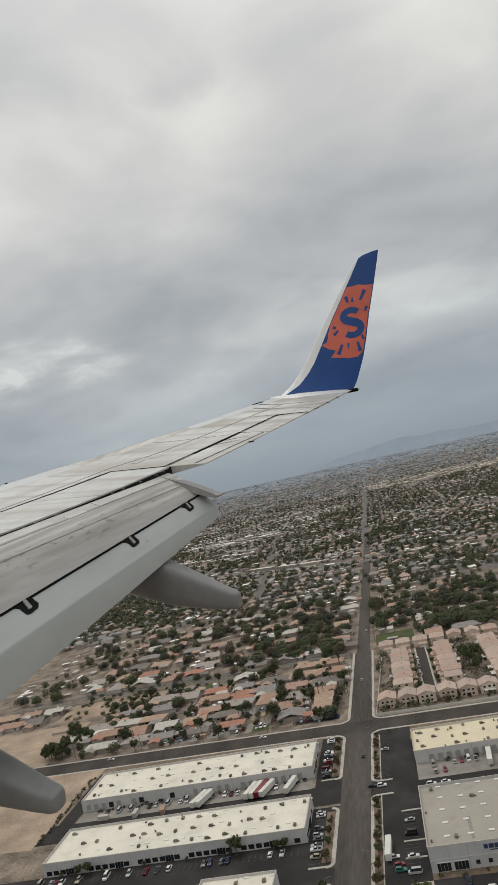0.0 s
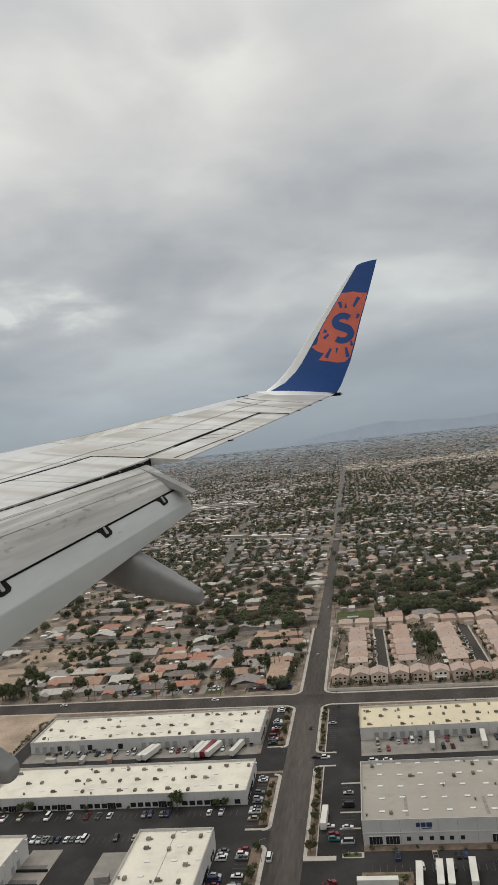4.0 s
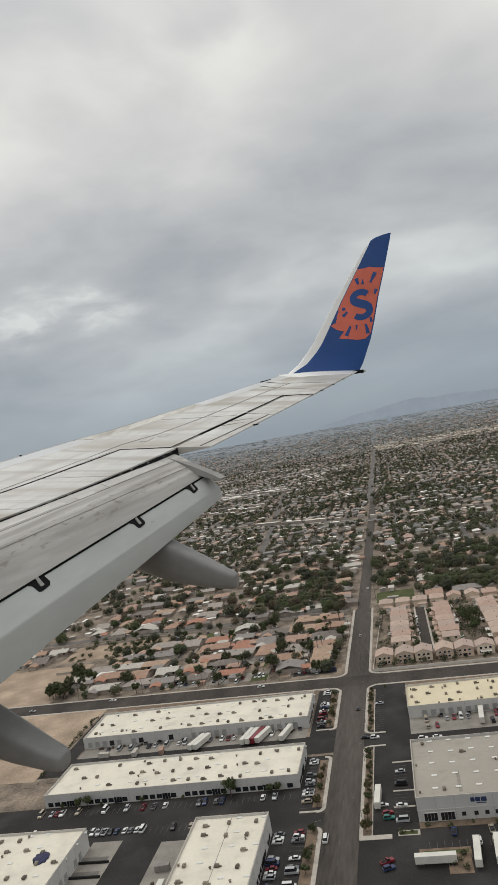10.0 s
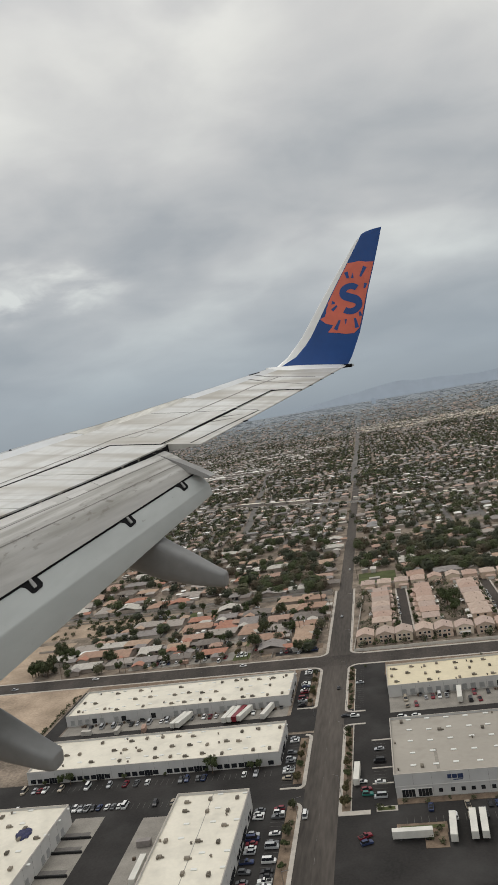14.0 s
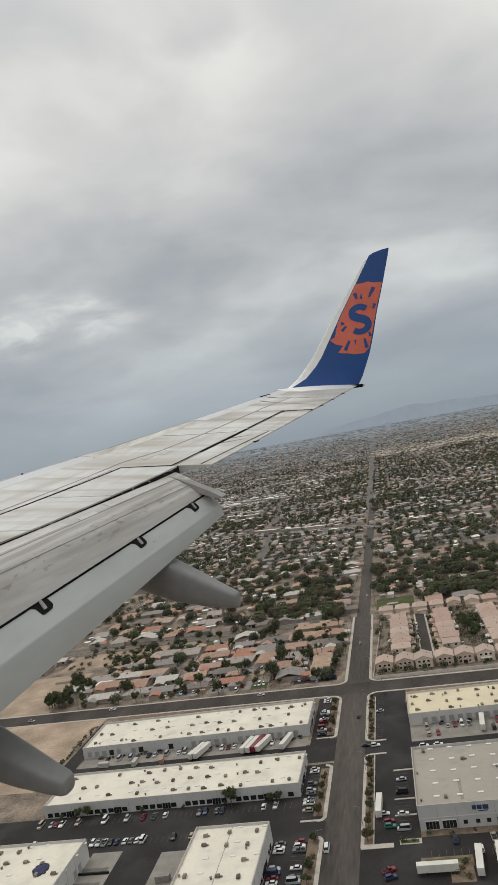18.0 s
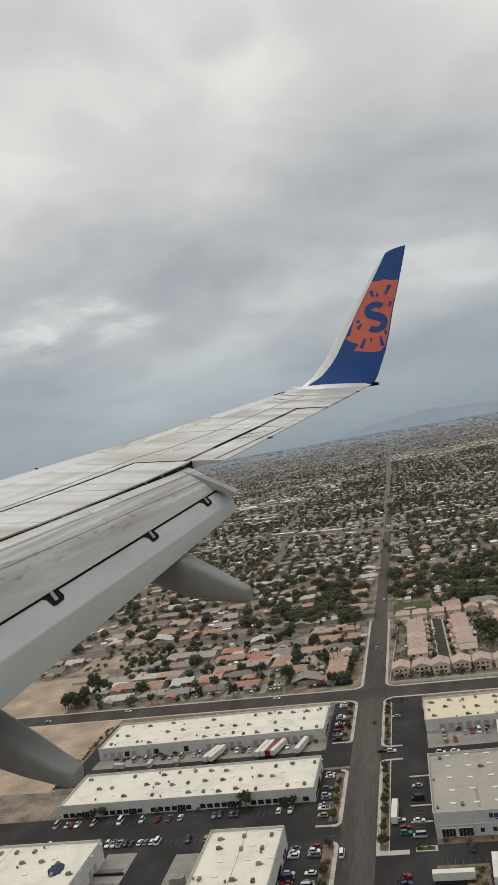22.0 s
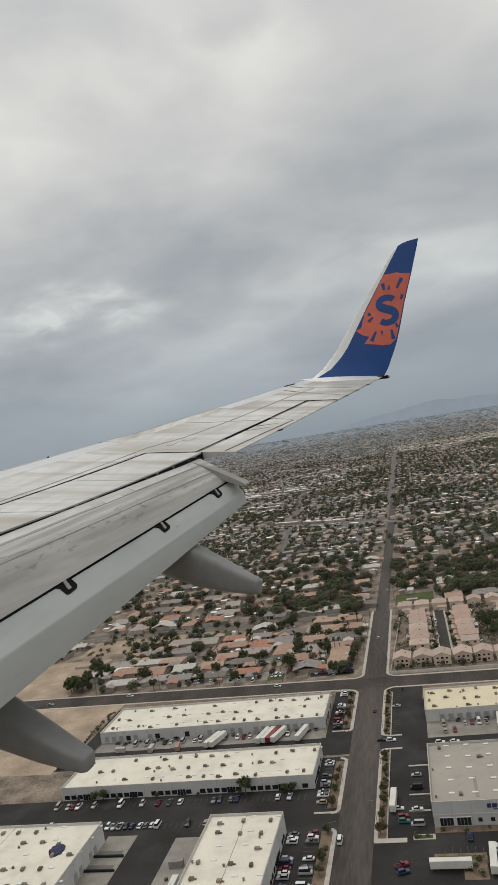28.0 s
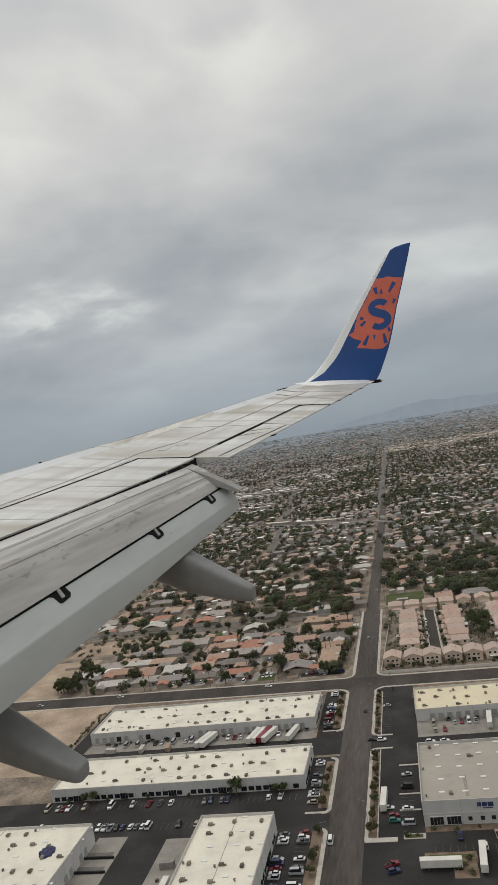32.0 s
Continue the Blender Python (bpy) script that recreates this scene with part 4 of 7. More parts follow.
part("tab_rod", slab(12.70, 12.88, trail(12.8) - 0.015, trail(12.8) + 0.04, top(12.8, trail(12.8)) - 0.03, top(12.8, trail(12.8)) - 0.008, 0.008), SEAL, aileron, "dark tab control rod")


# flap track fairings: long canoe bodies drooping with the flap
def fairing(x, y_tip, z_tip, size, tall=1.0):
    rings = []
    for f, w, h_up, h_low in ((0.0, 0.06, 0.05, 0.05), (0.12, 0.17, 0.16, 0.16), (0.35, 0.22, 0.24, 0.30), (0.55, 0.22, 0.26, 0.48), (0.72, 0.20, 0.24, 0.40), (0.86, 0.165, 0.185, 0.27), (0.95, 0.13, 0.125, 0.18), (0.985, 0.115, 0.105, 0.145), (0.998, 0.095, 0.085, 0.12), (1.0, 0.07, 0.06, 0.09)):
        y = y_tip + (1 - f) * 3.3 * size
        z = z_tip + (1 - f) ** 1.15 * 1.62 * size - 0.02
        if f < 0.35:
            z -= (0.35 - f) * 1.6 * size
        ring = []
        for i in range(24):
            a = 2 * math.pi * i / 24
            ca, sa = math.cos(a), math.sin(a)
            e = 0.5 if sa > 0 else 0.62
            ring.append((x + w * size * math.copysign(abs(ca) ** e, ca), y, z + (h_up if sa > 0 else h_low) * size * tall * math.copysign(abs(sa) ** e, sa)))
        rings.append(ring)
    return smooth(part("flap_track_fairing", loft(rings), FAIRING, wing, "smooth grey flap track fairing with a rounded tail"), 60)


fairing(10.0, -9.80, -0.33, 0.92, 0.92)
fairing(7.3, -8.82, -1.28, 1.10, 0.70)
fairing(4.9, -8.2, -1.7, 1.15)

# small bump on the leading edge, and discharge wicks
part("edge_bump", slab(11.225, 11.265, -5.90, -5.86, top(11.245, -5.88) - 0.12, top(11.245, -5.88) - 0.038, 0.008), SEAL, wing, "small dark bump on the leading edge")
for x in (15.2, 15.7, 16.2):
    part("static_wick", slab(x, x + 0.006, trail(x) - 0.07, trail(x) + 0.02, top(x, trail(x)) - 0.012, top(x, trail(x))), SEAL, wing, "thin black static wick")

# ---- winglet ----
# leading point and trailing point from the tip joint up to the top
CHORDS = [((16.70, -8.74, 2.115), (16.72, -10.40, 2.095)), ((16.90, -9.04, 2.235), (17.08, -10.50, 2.135)), ((17.05, -9.33, 2.42), (17.12, -10.60, 2.30)), ((17.11, -9.53, 2.65), (17.13, -10.70, 2.52)), ((17.15, -9.66, 2.83), (17.16, -10.82, 2.80)),
            ((17.21, -9.91, 3.24), (17.22, -10.93, 3.16)), ((17.30, -10.19, 3.70), (17.30, -11.06, 3.66)), ((17.42, -10.59, 4.32), (17.42, -11.25, 4.28)), ((17.52, -10.92, 4.82), (17.52, -11.41, 4.84)), ((17.53, -10.985, 4.905), (17.53, -11.43, 4.925)), ((17.537, -11.10, 4.955), (17.537, -11.445, 4.972)), ((17.54, -11.27, 4.985), (17.54, -11.452, 4.998))]
# the white leading edge stands this far ahead of those points
NOSE = (0.0, 0.12, 0.16, 0.15, 0.14, 0.11, 0.085, 0.05, 0.02, 0.0, 0.0, 0.0)
STATIONS = [(tuple(Vector(a) + (Vector(a) - Vector(b)).normalized() * k), b) for (a, b), k in zip(CHORDS, NOSE)]


def winglet_ring(a, b, normal, t0, t1, thick):
    """Closed ring from chord fraction t0 to t1, with its faces thick apart."""
    a, b = Vector(a), Vector(b)
    c = (b - a).length
    ts = [t0 + (t1 - t0) * i / 9 for i in range(10)]
    half = [0.5 * thick * c * (2.2 * math.sqrt(max(t, 0)) * (1 - t) + 0.05) for t in ts]
    return [a + (b - a) * t + normal * h for t, h in zip(ts, half)] + [a + (b - a) * t - normal * h for t, h in reversed(list(zip(ts, half)))]


def winglet_normals():
    out = []
    for i, (a, b) in enumerate(STATIONS):
        lo, hi = STATIONS[max(0, i - 1)], STATIONS[min(len(STATIONS) - 1, i + 1)]
        up = (Vector(hi[0]) + Vector(hi[1])) - (Vector(lo[0]) + Vector(lo[1]))
        out.append((Vector(b) - Vector(a)).cross(up).normalized())
    return out


NORMALS = winglet_normals()
# share of the chord that is painted white, from the tip joint to the top
PAINTED = (0.0, 0.0, 0.02, 0.05, 0.065, 0.07, 0.07, 0.075, 0.065, 0.045, 0.02, 0.0)
WHITE_EDGE = [(f * (Vector(b) - Vector(a)).length + k) / ((Vector(b) - Vector(a)).length + k) for f, (a, b), k in zip(PAINTED, CHORDS, NOSE)]
winglet = smooth(part("winglet", loft([winglet_ring(a, b, n, WHITE_EDGE[i], 1.0, 0.07) for i, ((a, b), n) in enumerate(zip(STATIONS, NORMALS))][1:]), BLUE, wing, "dark blue upswept winglet with an orange emblem"), 40)
smooth(part("leading_edge", loft([winglet_ring(a, b, n, 0.0, 0.5 if i == 0 else WHITE_EDGE[i] + 0.01, 0.072) for i, ((a, b), n) in enumerate(zip(STATIONS, NORMALS))][:9]), WHITE, winglet, "white leading edge strip"), 50)
smooth(part("wing_tip_blend", loft([section(16.72, lead(16.72), trail(16.72), False), winglet_ring(*STATIONS[1], NORMALS[1], 0.0, 1.0, 0.07)]), WHITE, wing, "pale curved skin sweeping up into the winglet"), 60)
# white lower edge where the wing skin sweeps into the winglet, and the tip lamp
part("tail_lamp_housing", slab(16.98, 17.14, -10.60, -10.30, 2.075, 2.145, 0.02), SEAL, winglet, "dark tip lamp housing")
part("tail_lamp", slab(17.0, 17.12, -10.63, -10.60, 2.09, 2.14, 0.008), LAMP_GLASS, winglet, "clear tail lamp")


def face(y, z, lift=0.0):
    """A point on the winglet's inner face."""
    ks = [((a[2] + b[2]) / 2, Vector(a), Vector(b)) for a, b in STATIONS]
    for (z0, a0, b0), (z1, a1, b1) in zip(ks, ks[1:]):
        if z0 <= z <= z1:
            f = (z - z0) / (z1 - z0)
            a, b = a0.lerp(a1, f), b0.lerp(b1, f)
            t = min(1.0, max(0.0, (y - a.y) / (b.y - a.y)))
            half = 0.035 * (b - a).length * (2.2 * math.sqrt(t) * (1 - t) + 0.05)
            return Vector((a.x + (b.x - a.x) * t - half * 1.03 - lift, y, z))
    return Vector((ks[-1][1].x - lift, y, z))


def decal(name, outline, mat, lift, label=""):
    """A thin marking of (y, z) outline that follows the inner face."""
    bm = bmesh.new()
    bm.faces.new([bm.verts.new((0, y, z)) for y, z in outline])
    for k in range(24):
        for co, no in (((0, -11.4 + k * 0.06, 0), (0, 1, 0)), ((0, 0, 2.8 + k * 0.07), (0, 0, 1))):
            bmesh.ops.bisect_plane(bm, geom=bm.verts[:] + bm.edges[:] + bm.faces[:], plane_co=co, plane_no=no)
    for v in bm.verts:
        v.co = face(v.co.y, v.co.z, lift)
    bmesh.ops.triangulate(bm, faces=bm.faces[:])
    return part(name, bm, mat, winglet, label)


def edge_mid(z, t):
    """y at chord fraction t and height z."""
    for (a0, b0), (a1, b1) in zip(CHORDS, CHORDS[1:]):
        p0, p1 = Vector(a0).lerp(Vector(b0), t), Vector(a1).lerp(Vector(b1), t)
        if p0.z <= z <= p1.z:
            return p0.y + (p1.y - p0.y) * (z - p0.z) / (p1.z - p0.z)
    return -10.6


# orange sun patch, wavy above and below
zs = frange(3.18, 4.33, 6)
patch = [(edge_mid(z, 0.10), z) for z in zs] + [(-10.80, 4.325), (-10.93, 4.34), (-11.05, 4.30), (edge_mid(4.28, 0.97), 4.28)]
patch += [(edge_mid(z, 0.975), z) for z in frange(4.1, 2.9, 5)] + [(-10.70, 2.80), (-10.52, 2.80), (-10.36, 2.84), (-10.13, 2.88), (-10.26, 3.02), (-10.10, 3.08)]
decal("emblem_patch", patch, ORANGE, 0.004, "orange sun-shaped emblem patch")


def ray(a, bb, w0, w1):
    """A blue ray from a to bb, each (right, up) in centimetres from the emblem's middle."""
    d = Vector((bb[0] - a[0], bb[1] - a[1])).normalized()
    n = Vector((-d.y, d.x))
    pts = [(a[0] - n.x * w0, a[1] - n.y * w0), (a[0] + n.x * w0, a[1] + n.y * w0), (bb[0] + n.x * w1, bb[1] + n.y * w1), (bb[0] - n.x * w1, bb[1] - n.y * w1)]
    decal("emblem_ray", [(-10.661 - 0.01 * p, 3.517 + 0.01 * q) for p, q in pts], BLUE, 0.008, "blue ray of the emblem")


for a, bb, w0, w1 in (((-1, 48), (-4, 62), 2.5, 4.2), ((9, 47), (10, 58), 3, 0.6), ((26, 48), (38, 68), 2.2, 4.2), ((33, 22), (37, 32), 2, 3.5), ((-33, -2), (-40, 0), 2, 4), ((-29, -8), (-40, -17), 2, 3.5), ((-25, -40), (-36, -60), 2.2, 4.2), ((-12, -40), (-13, -51), 2.5, 0.6), ((8, -40), (11, -61), 2.2, 4.2), ((19, -27), (21, -37), 2, 3.2)):
    ray(a, bb, w0, w1)


def emblem_band():
    """A thick doubly curved band, as a plain shape."""
    line = [(-10.685 + 0.165 * math.cos(radians(a)), 3.70 + 0.12 * math.sin(radians(a))) for a in range(150, -46, -15)]
    line += [(-10.672 + 0.18 * math.cos(radians(a)), 3.415 + 0.14 * math.sin(radians(a))) for a in range(125, 331, 15)]
    bm = bmesh.new()
    rows = []
    for i, (y, z) in enumerate(line):
        p, q = line[max(0, i - 1)], line[min(len(line) - 1, i + 1)]
        d = Vector((q[0] - p[0], q[1] - p[1])).normalized()
        h = 0.066 + 0.024 * math.exp(-((i - len(line) / 2 + 0.5) / 4) ** 2)
        rows.append([bm.verts.new(face(y + s * h * d.y, z - s * h * d.x, 0.009)) for s in (-1, 0, 1)])
    for a, b in zip(rows, rows[1:]):
        for i in range(2):
            bm.faces.new((a[i], b[i], b[i + 1], a[i + 1]))
    part("emblem_band", bm, BLUE, winglet, "thick curved blue band of the emblem")


emblem_band()


# ---- warehouses ----
def shared(name, bm, mat):
    me = bpy.data.meshes.new(name)
    bmesh.ops.recalc_face_normals(bm, faces=bm.faces)
    bm.to_mesh(me)
    bm.free()
    me.materials.append(mat)
    return me


def unit_mesh():
    bm = slab(-0.95, 0.95, -0.7, 0.7, 0.2, 1.0, 0.06)
    box(bm, -0.85, -0.6, -0.6, 0.6, 0, 0.2)
    box(bm, 0.6, 0.85, -0.6, 0.6, 0, 0.2)
    box(bm, -0.4, 0.4, -0.4, 0.4, 1.0, 1.12)
    box(bm, 0.95, 1.9, -0.25, 0.25, 0.0, 0.5)
    return bm


ME_UNIT = shared("rooftop_unit", unit_mesh(), UNIT)
ME_VENT = shared("roof_vent", box(slab(-0.3, 0.3, -0.3, 0.3, 0, 0.7), -0.45, 0.45, -0.45, 0.45, 0.7, 0.85), UNIT)
ME_SKYLIGHT = shared("skylight", slab(-1.2, 1.2, -0.6, 0.6, 0, 0.32, 0.1), SKYLIGHT)
ME_DOCK = shared("dock_door", box(slab(-1.35, 1.35, -0.10, 0.06, 1.1, 3.8), -1.5, 1.5, -0.35, 0.0, 0.9, 1.2), DOCK)
# open dock: a flat slab, black in place of the unlit inside
ME_DOCK_OPEN = shared("dock_door", slab(-1.4, 1.4, -0.08, 0.06, 0.9, 3.8), SHADE_BLACK)
ME_WINDOW = shared("window", slab(-1.35, 1.35, -0.06, 0.05, -0.3, 1.75), DARK_GLASS)
ME_SQUARE = shared("window", slab(-0.8, 0.8, -0.06, 0.05, 0.0, 1.6), DARK_GLASS)
ME_ENTRY = shared("entrance_glazing", box(box(slab(-2.0, -0.75, -0.07, 0.05, 0.1, 2.9), -0.65, 0.65, -0.07, 0.05, 0.1, 2.9), 0.75, 2.0, -0.07, 0.05, 0.1, 2.9), DARK_GLASS)


def warehouse(u0, u1, v0, v1, h, roof_mat, wall_mat, label, docks="", offices="", sky=0.6, seed=0, units=0.72):
    rng = random.Random(seed)
    w, d = u1 - u0, v1 - v0
    e = empty("warehouse", at((u0 + u1) / 2, (v0 + v1) / 2), label, "warehouse", "warehouses round the crossing")
    x, y, t = w / 2, d / 2, 0.35
    par = 0.9
    for q in ((-x, x, -y, -y + t), (-x, x, y - t, y), (-x, -x + t, -y + t, y - t), (x - t, x, -y + t, y - t)):
        wall = part("wall", slab(*q, 0, h), wall_mat, e)
        # pale coping along the parapet
        part("coping", slab(q[0] - 0.04, q[1] + 0.04, q[2] - 0.04, q[3] + 0.04, h, h + 0.12), KERB, wall)
    part("roof", slab(-x + t, x - t, -y + t, y - t, h - par - 0.3, h - par), roof_mat, e)
    rows = max(2, int(d / 9.5))
    cols = max(2, int(w / 8.5))
    for i in range(cols):
        for j in range(rows):
            px, py = -x + w * (i + 0.5) / cols, -y + d * (j + 0.5) / rows
            jig = lambda a: rng.uniform(-a, a)
            if rng.random() < units:
                put("rooftop_unit", ME_UNIT, e, pose(px + jig(1.6), py + jig(1.6), h - par, 0, 0, rng.choice((0, 90))))
            if rng.random() < sky:
                put("skylight", ME_SKYLIGHT, e, pose(px + 4 + jig(0.6), py + 3.0 + jig(0.6), h - par))
            if rng.random() < 0.22:
                put("roof_vent", ME_VENT, e, pose(px - 3 + jig(2), py + jig(3), h - par))
    # parapet joints of the wall panels on the sides that show
    joint = shared("panel_joint", slab(-0.05, 0.05, -0.03, 0.0, 0.2, h - 0.2), SOFTSEAL)
    sides = {"S": (w, lambda s: pose(s, -y, 0)), "E": (d, lambda s: pose(x, s, 0, 0, 0, 90)), "W": (d, lambda s: pose(-x, s, 0, 0, 0, -90)), "N": (w, lambda s: pose(s, y, 0, 0, 0, 180))}
    for side in set(docks + offices + "S"):
        n, m = sides[side]
        for i in range(1, int(n / 7.5)):
            put("panel_joint", joint, e, m(-n / 2 + i * 7.5))
    for side in docks:
        n, m = sides[side]
        k = int((n - 6) / 4.6)
        for i in range(k):
            s = -n / 2 + 4 + i * 4.6
            if rng.random() < 0.12:
                put("open_dock", ME_DOCK_OPEN, e, m(s))
            elif rng.random() < 0.8:
                put("dock_door", ME_DOCK, e, m(s))
    for side in offices:
        n, m = sides[side]
        k = int((n - 4) / 3.6)
        for i in range(k):
            s = -n / 2 + 3.0 + i * 3.6
            if i % 7 == 3:
                put("entrance_glazing", ME_ENTRY, e, m(s))
            elif i % 7 != 5:
                put("window", ME_WINDOW, e, m(s) @ pose(0, 0, 0.9))
    return e


warehouse(-158, -22, -65, -29, 6.5, ROOF_WHITE, TILT_GREY, "long grey warehouse with white roof and loading docks", "S", "E", seed=1)
warehouse(-150, -20, -130, -97.5, 6.5, ROOF_WHITE, TILT_GREY, "long grey warehouse with white roof and office windows", "", "SE", seed=2)
near_roof = warehouse(-60, -28, -300, -165, 9, ROOF_WHITE, TILT_WHITE, "white-roofed warehouse with a tall side wall", "W", "E", seed=3)
side_roof = warehouse(-195, -110, -300, -167, 9, ROOF_WHITE, TILT_WHITE, "white-roofed warehouse beside a loading yard", "E", "", seed=4)
warehouse(33, 170, -66, -35, 6.5, ROOF_CREAM, TILT_WHITE, "long warehouse with cream roof and loading docks", "S", "W", sky=0.0, seed=5)
big = warehouse(33, 150, -165, -113, 10, ROOF_GREY, TILT_GREY, "broad warehouse with worn grey roof and office front", "", "", sky=0.97, seed=6, units=0.22)
for e, half in ((near_roof, 67), (side_roof, 66)):
    part("roof_seam", slab(-0.12, 0.12, -half, half, 8.1, 8.14), SOFTSEAL, e, "dark membrane seam along the roof")
heap = bmesh.new()
bmesh.ops.create_icosphere(heap, subdivisions=3, radius=1.0)
for v in heap.verts:
    v.co = Vector((v.co.x * 3.2, v.co.y * 4.2, max(0.0, v.co.z) * 1.0)) * (1 + 0.35 * noise.noise(v.co * 2.3))
tarp = part("tarpaulin", heap, TARP)
tarp.matrix_basis = at(-122, -186, 8.1, 25)
tagged(tarp, "crumpled dark blue tarpaulin heap on a white roof", "tarpaulin")
# dark two-part mark high on the office front, as plain bars
for a, b, z0, z1 in ((-37.2, -35.6, 6.9, 8.6), (-35.3, -33.4, 6.9, 8.6), (-33.1, -30.9, 6.8, 8.6), (-35.0, -31.2, 6.1, 6.5)):
    part("sign_bar", slab(a, b, -26.10, -26.0, z0, z1, 0.02), CAR_PAINT["blue"], big, "dark blue bar of a wall sign")
# office front: wide recessed glazing bays and small square windows, then the same again
for k in (0, 48):
    for a, b in ((2.4, 7.6), (9.0, 14.4)):
        bay = part("glazed_bay", slab(-58.5 + k + a, -58.5 + k + b, -26.07, -25.9, 0.3, 3.5), DARK_GLASS, big, "wide dark recessed glazing")
        part("bay_frame", slab(-58.7 + k + a, -58.3 + k + b, -26.25, -26.0, 3.5, 3.8, 0.03), TRIM, bay)
        for i in range(1, 4):
            x = -58.5 + k + a + (b - a) * i / 4
            part("mullion", slab(x - 0.06, x + 0.06, -26.14, -26.07, 0.3, 3.5), DOCK, bay)
    for x in (18, 22.8, 27, 31, 34.8, 39):
        put("window", ME_SQUARE, big, pose(-58.5 + k + x, -26, 1.5))
part("parapet_band", slab(-58.6, 58.6, -26.16, -26.0, 4.6, 5.0, 0.03), TILT_WHITE, big, "pale raised band along the office front")
# dark drip stains behind two roof units
for x, n in ((-40, 17), (-8, 14), (22, 15)):
    part("roof_stain", slab(x - 0.7, x + 0.7, -22, -22 + n, 9.1, 9.104), ROOF_STAIN, big, "dark drip stain on the roof")
warehouse(30, 60, -292, -244, 8, ROOF_WHITE, TILT_WHITE, "low white-roofed warehouse beside the truck yard", "N", "W", seed=8)
warehouse(78, 150, -300, -252, 8, ROOF_GREY, TILT_GREY, "low grey-roofed warehouse beside the truck yard", "N", "", seed=9)


# the sunken ramps' shade is put into these walls as black
for v in (-178.5, -188.3, -203, -213):
    strip("ramp_wall", -110, -96.3, v - 0.35, v + 0.35, 1.0, SHADE_BLACK, "low wall painted black for the shade of a sunken loading ramp", "wall", thick=1.05)
    strip("ramp", -110, -98, v + 0.5, v + 4.4, 0.075, STREET, "grey sloping ramp against a warehouse", "ramp", thick=0.1)


# ---- houses ----
def gable(w, d, h, pitch, over, ridge_along="y"):
    """A gabled roof with thickness over a plan of w by d at height h."""
    if ridge_along == "x":
        w, d = d, w
    x, y, r, t = w / 2 + over, d / 2 + over, (w / 2 + over) * pitch, 0.22
    rings = []
    for yy in (-y, y):
        rings.append([(-x, yy, h - over * pitch), (0, yy, h - over * pitch + r), (x, yy, h - over * pitch), (x, yy, h - over * pitch - t), (0, yy, h - over * pitch + r - t), (-x, yy, h - over * pitch - t)])
    bm = loft(rings)
    if ridge_along == "x":
        bmesh.ops.rotate(bm, verts=bm.verts[:], cent=(0, 0, 0), matrix=Matrix.Rotation(radians(90), 3, "Z"))
    return bm


def hip(w, d, h, pitch, over):
    x, y, t = w / 2 + over, d / 2 + over, 0.22
    r = min(x, y) * pitch
    bm = bmesh.new()
    lo = [bm.verts.new((a, b, h - t)) for a, b in ((-x, -y), (x, -y), (x, y), (-x, y))]
    mid = [bm.verts.new((a, b, h)) for a, b in ((-x, -y), (x, -y), (x, y), (-x, y))]
    if x >= y:
        a, b = bm.verts.new((-(x - y), 0, h + r)), bm.verts.new((x - y, 0, h + r))
        fs = [(mid[0], mid[1], b, a), (mid[1], mid[2], b), (mid[2], mid[3], a, b), (mid[3], mid[0], a)]
    else:
        a, b = bm.verts.new((0, -(y - x), h + r)), bm.verts.new((0, y - x, h + r))
        fs = [(mid[0], mid[1], a), (mid[1], mid[2], b, a), (mid[2], mid[3], b), (mid[3], mid[0], a, b)]
    for f in fs:
        bm.faces.new(f)
    bm.faces.new(lo[::-1])
    for i in range(4):
        j = (i + 1) % 4
        bm.faces.new((lo[i], lo[j], mid[j], mid[i]))
    return bm


def house_walls(w, d, h, peak=0.0, along_y=True):
    """Walls with gable triangles where peak is given."""
    x, y = w / 2, d / 2
    bm = bmesh.new()
    if peak:
        ring = [(-x, 0), (x, 0), (x, h), (0, h + peak), (-x, h)]
        a = [bm.verts.new((p, -y, q)) for p, q in ring]
        b = [bm.verts.new((p, y, q)) for p, q in ring]
        bm.faces.new(a)
        bm.faces.new(b[::-1])
        for i in range(5):
            j = (i + 1) % 5
            bm.faces.new((a[j], a[i], b[i], b[j]))
    else:
        box(bm, -x, x, -y, y, 0, h)
    return bm


ME_HWIN = shared("window", box(slab(-0.75, 0.75, -0.05, 0.04, 0, 1.3), -0.7, 0.7, -0.07, 0.0, 0.62, 0.68), DARK_GLASS)
ME_HFRAME = shared("window_frame", box(box(box(slab(-0.88, 0.88, -0.09, 0.03, -0.13, 0.0), -0.88, 0.88, -0.09, 0.03, 1.3, 1.43), -0.88, -0.75, -0.09, 0.03, 0, 1.3), 0.75, 0.88, -0.09, 0.03, 0, 1.3), TRIM)
ME_GARAGE = shared("garage_door", slab(-2.4, 2.4, -0.06, 0.04, 0, 2.2), TRIM)
ME_SLIDER = shared("patio_door", slab(-1.3, 1.3, -0.05, 0.04, 0.05, 2.2), DARK_GLASS)


def window(parent, m):
    put("window", ME_HWIN, parent, m)
    put("window_frame", ME_HFRAME, parent, m)


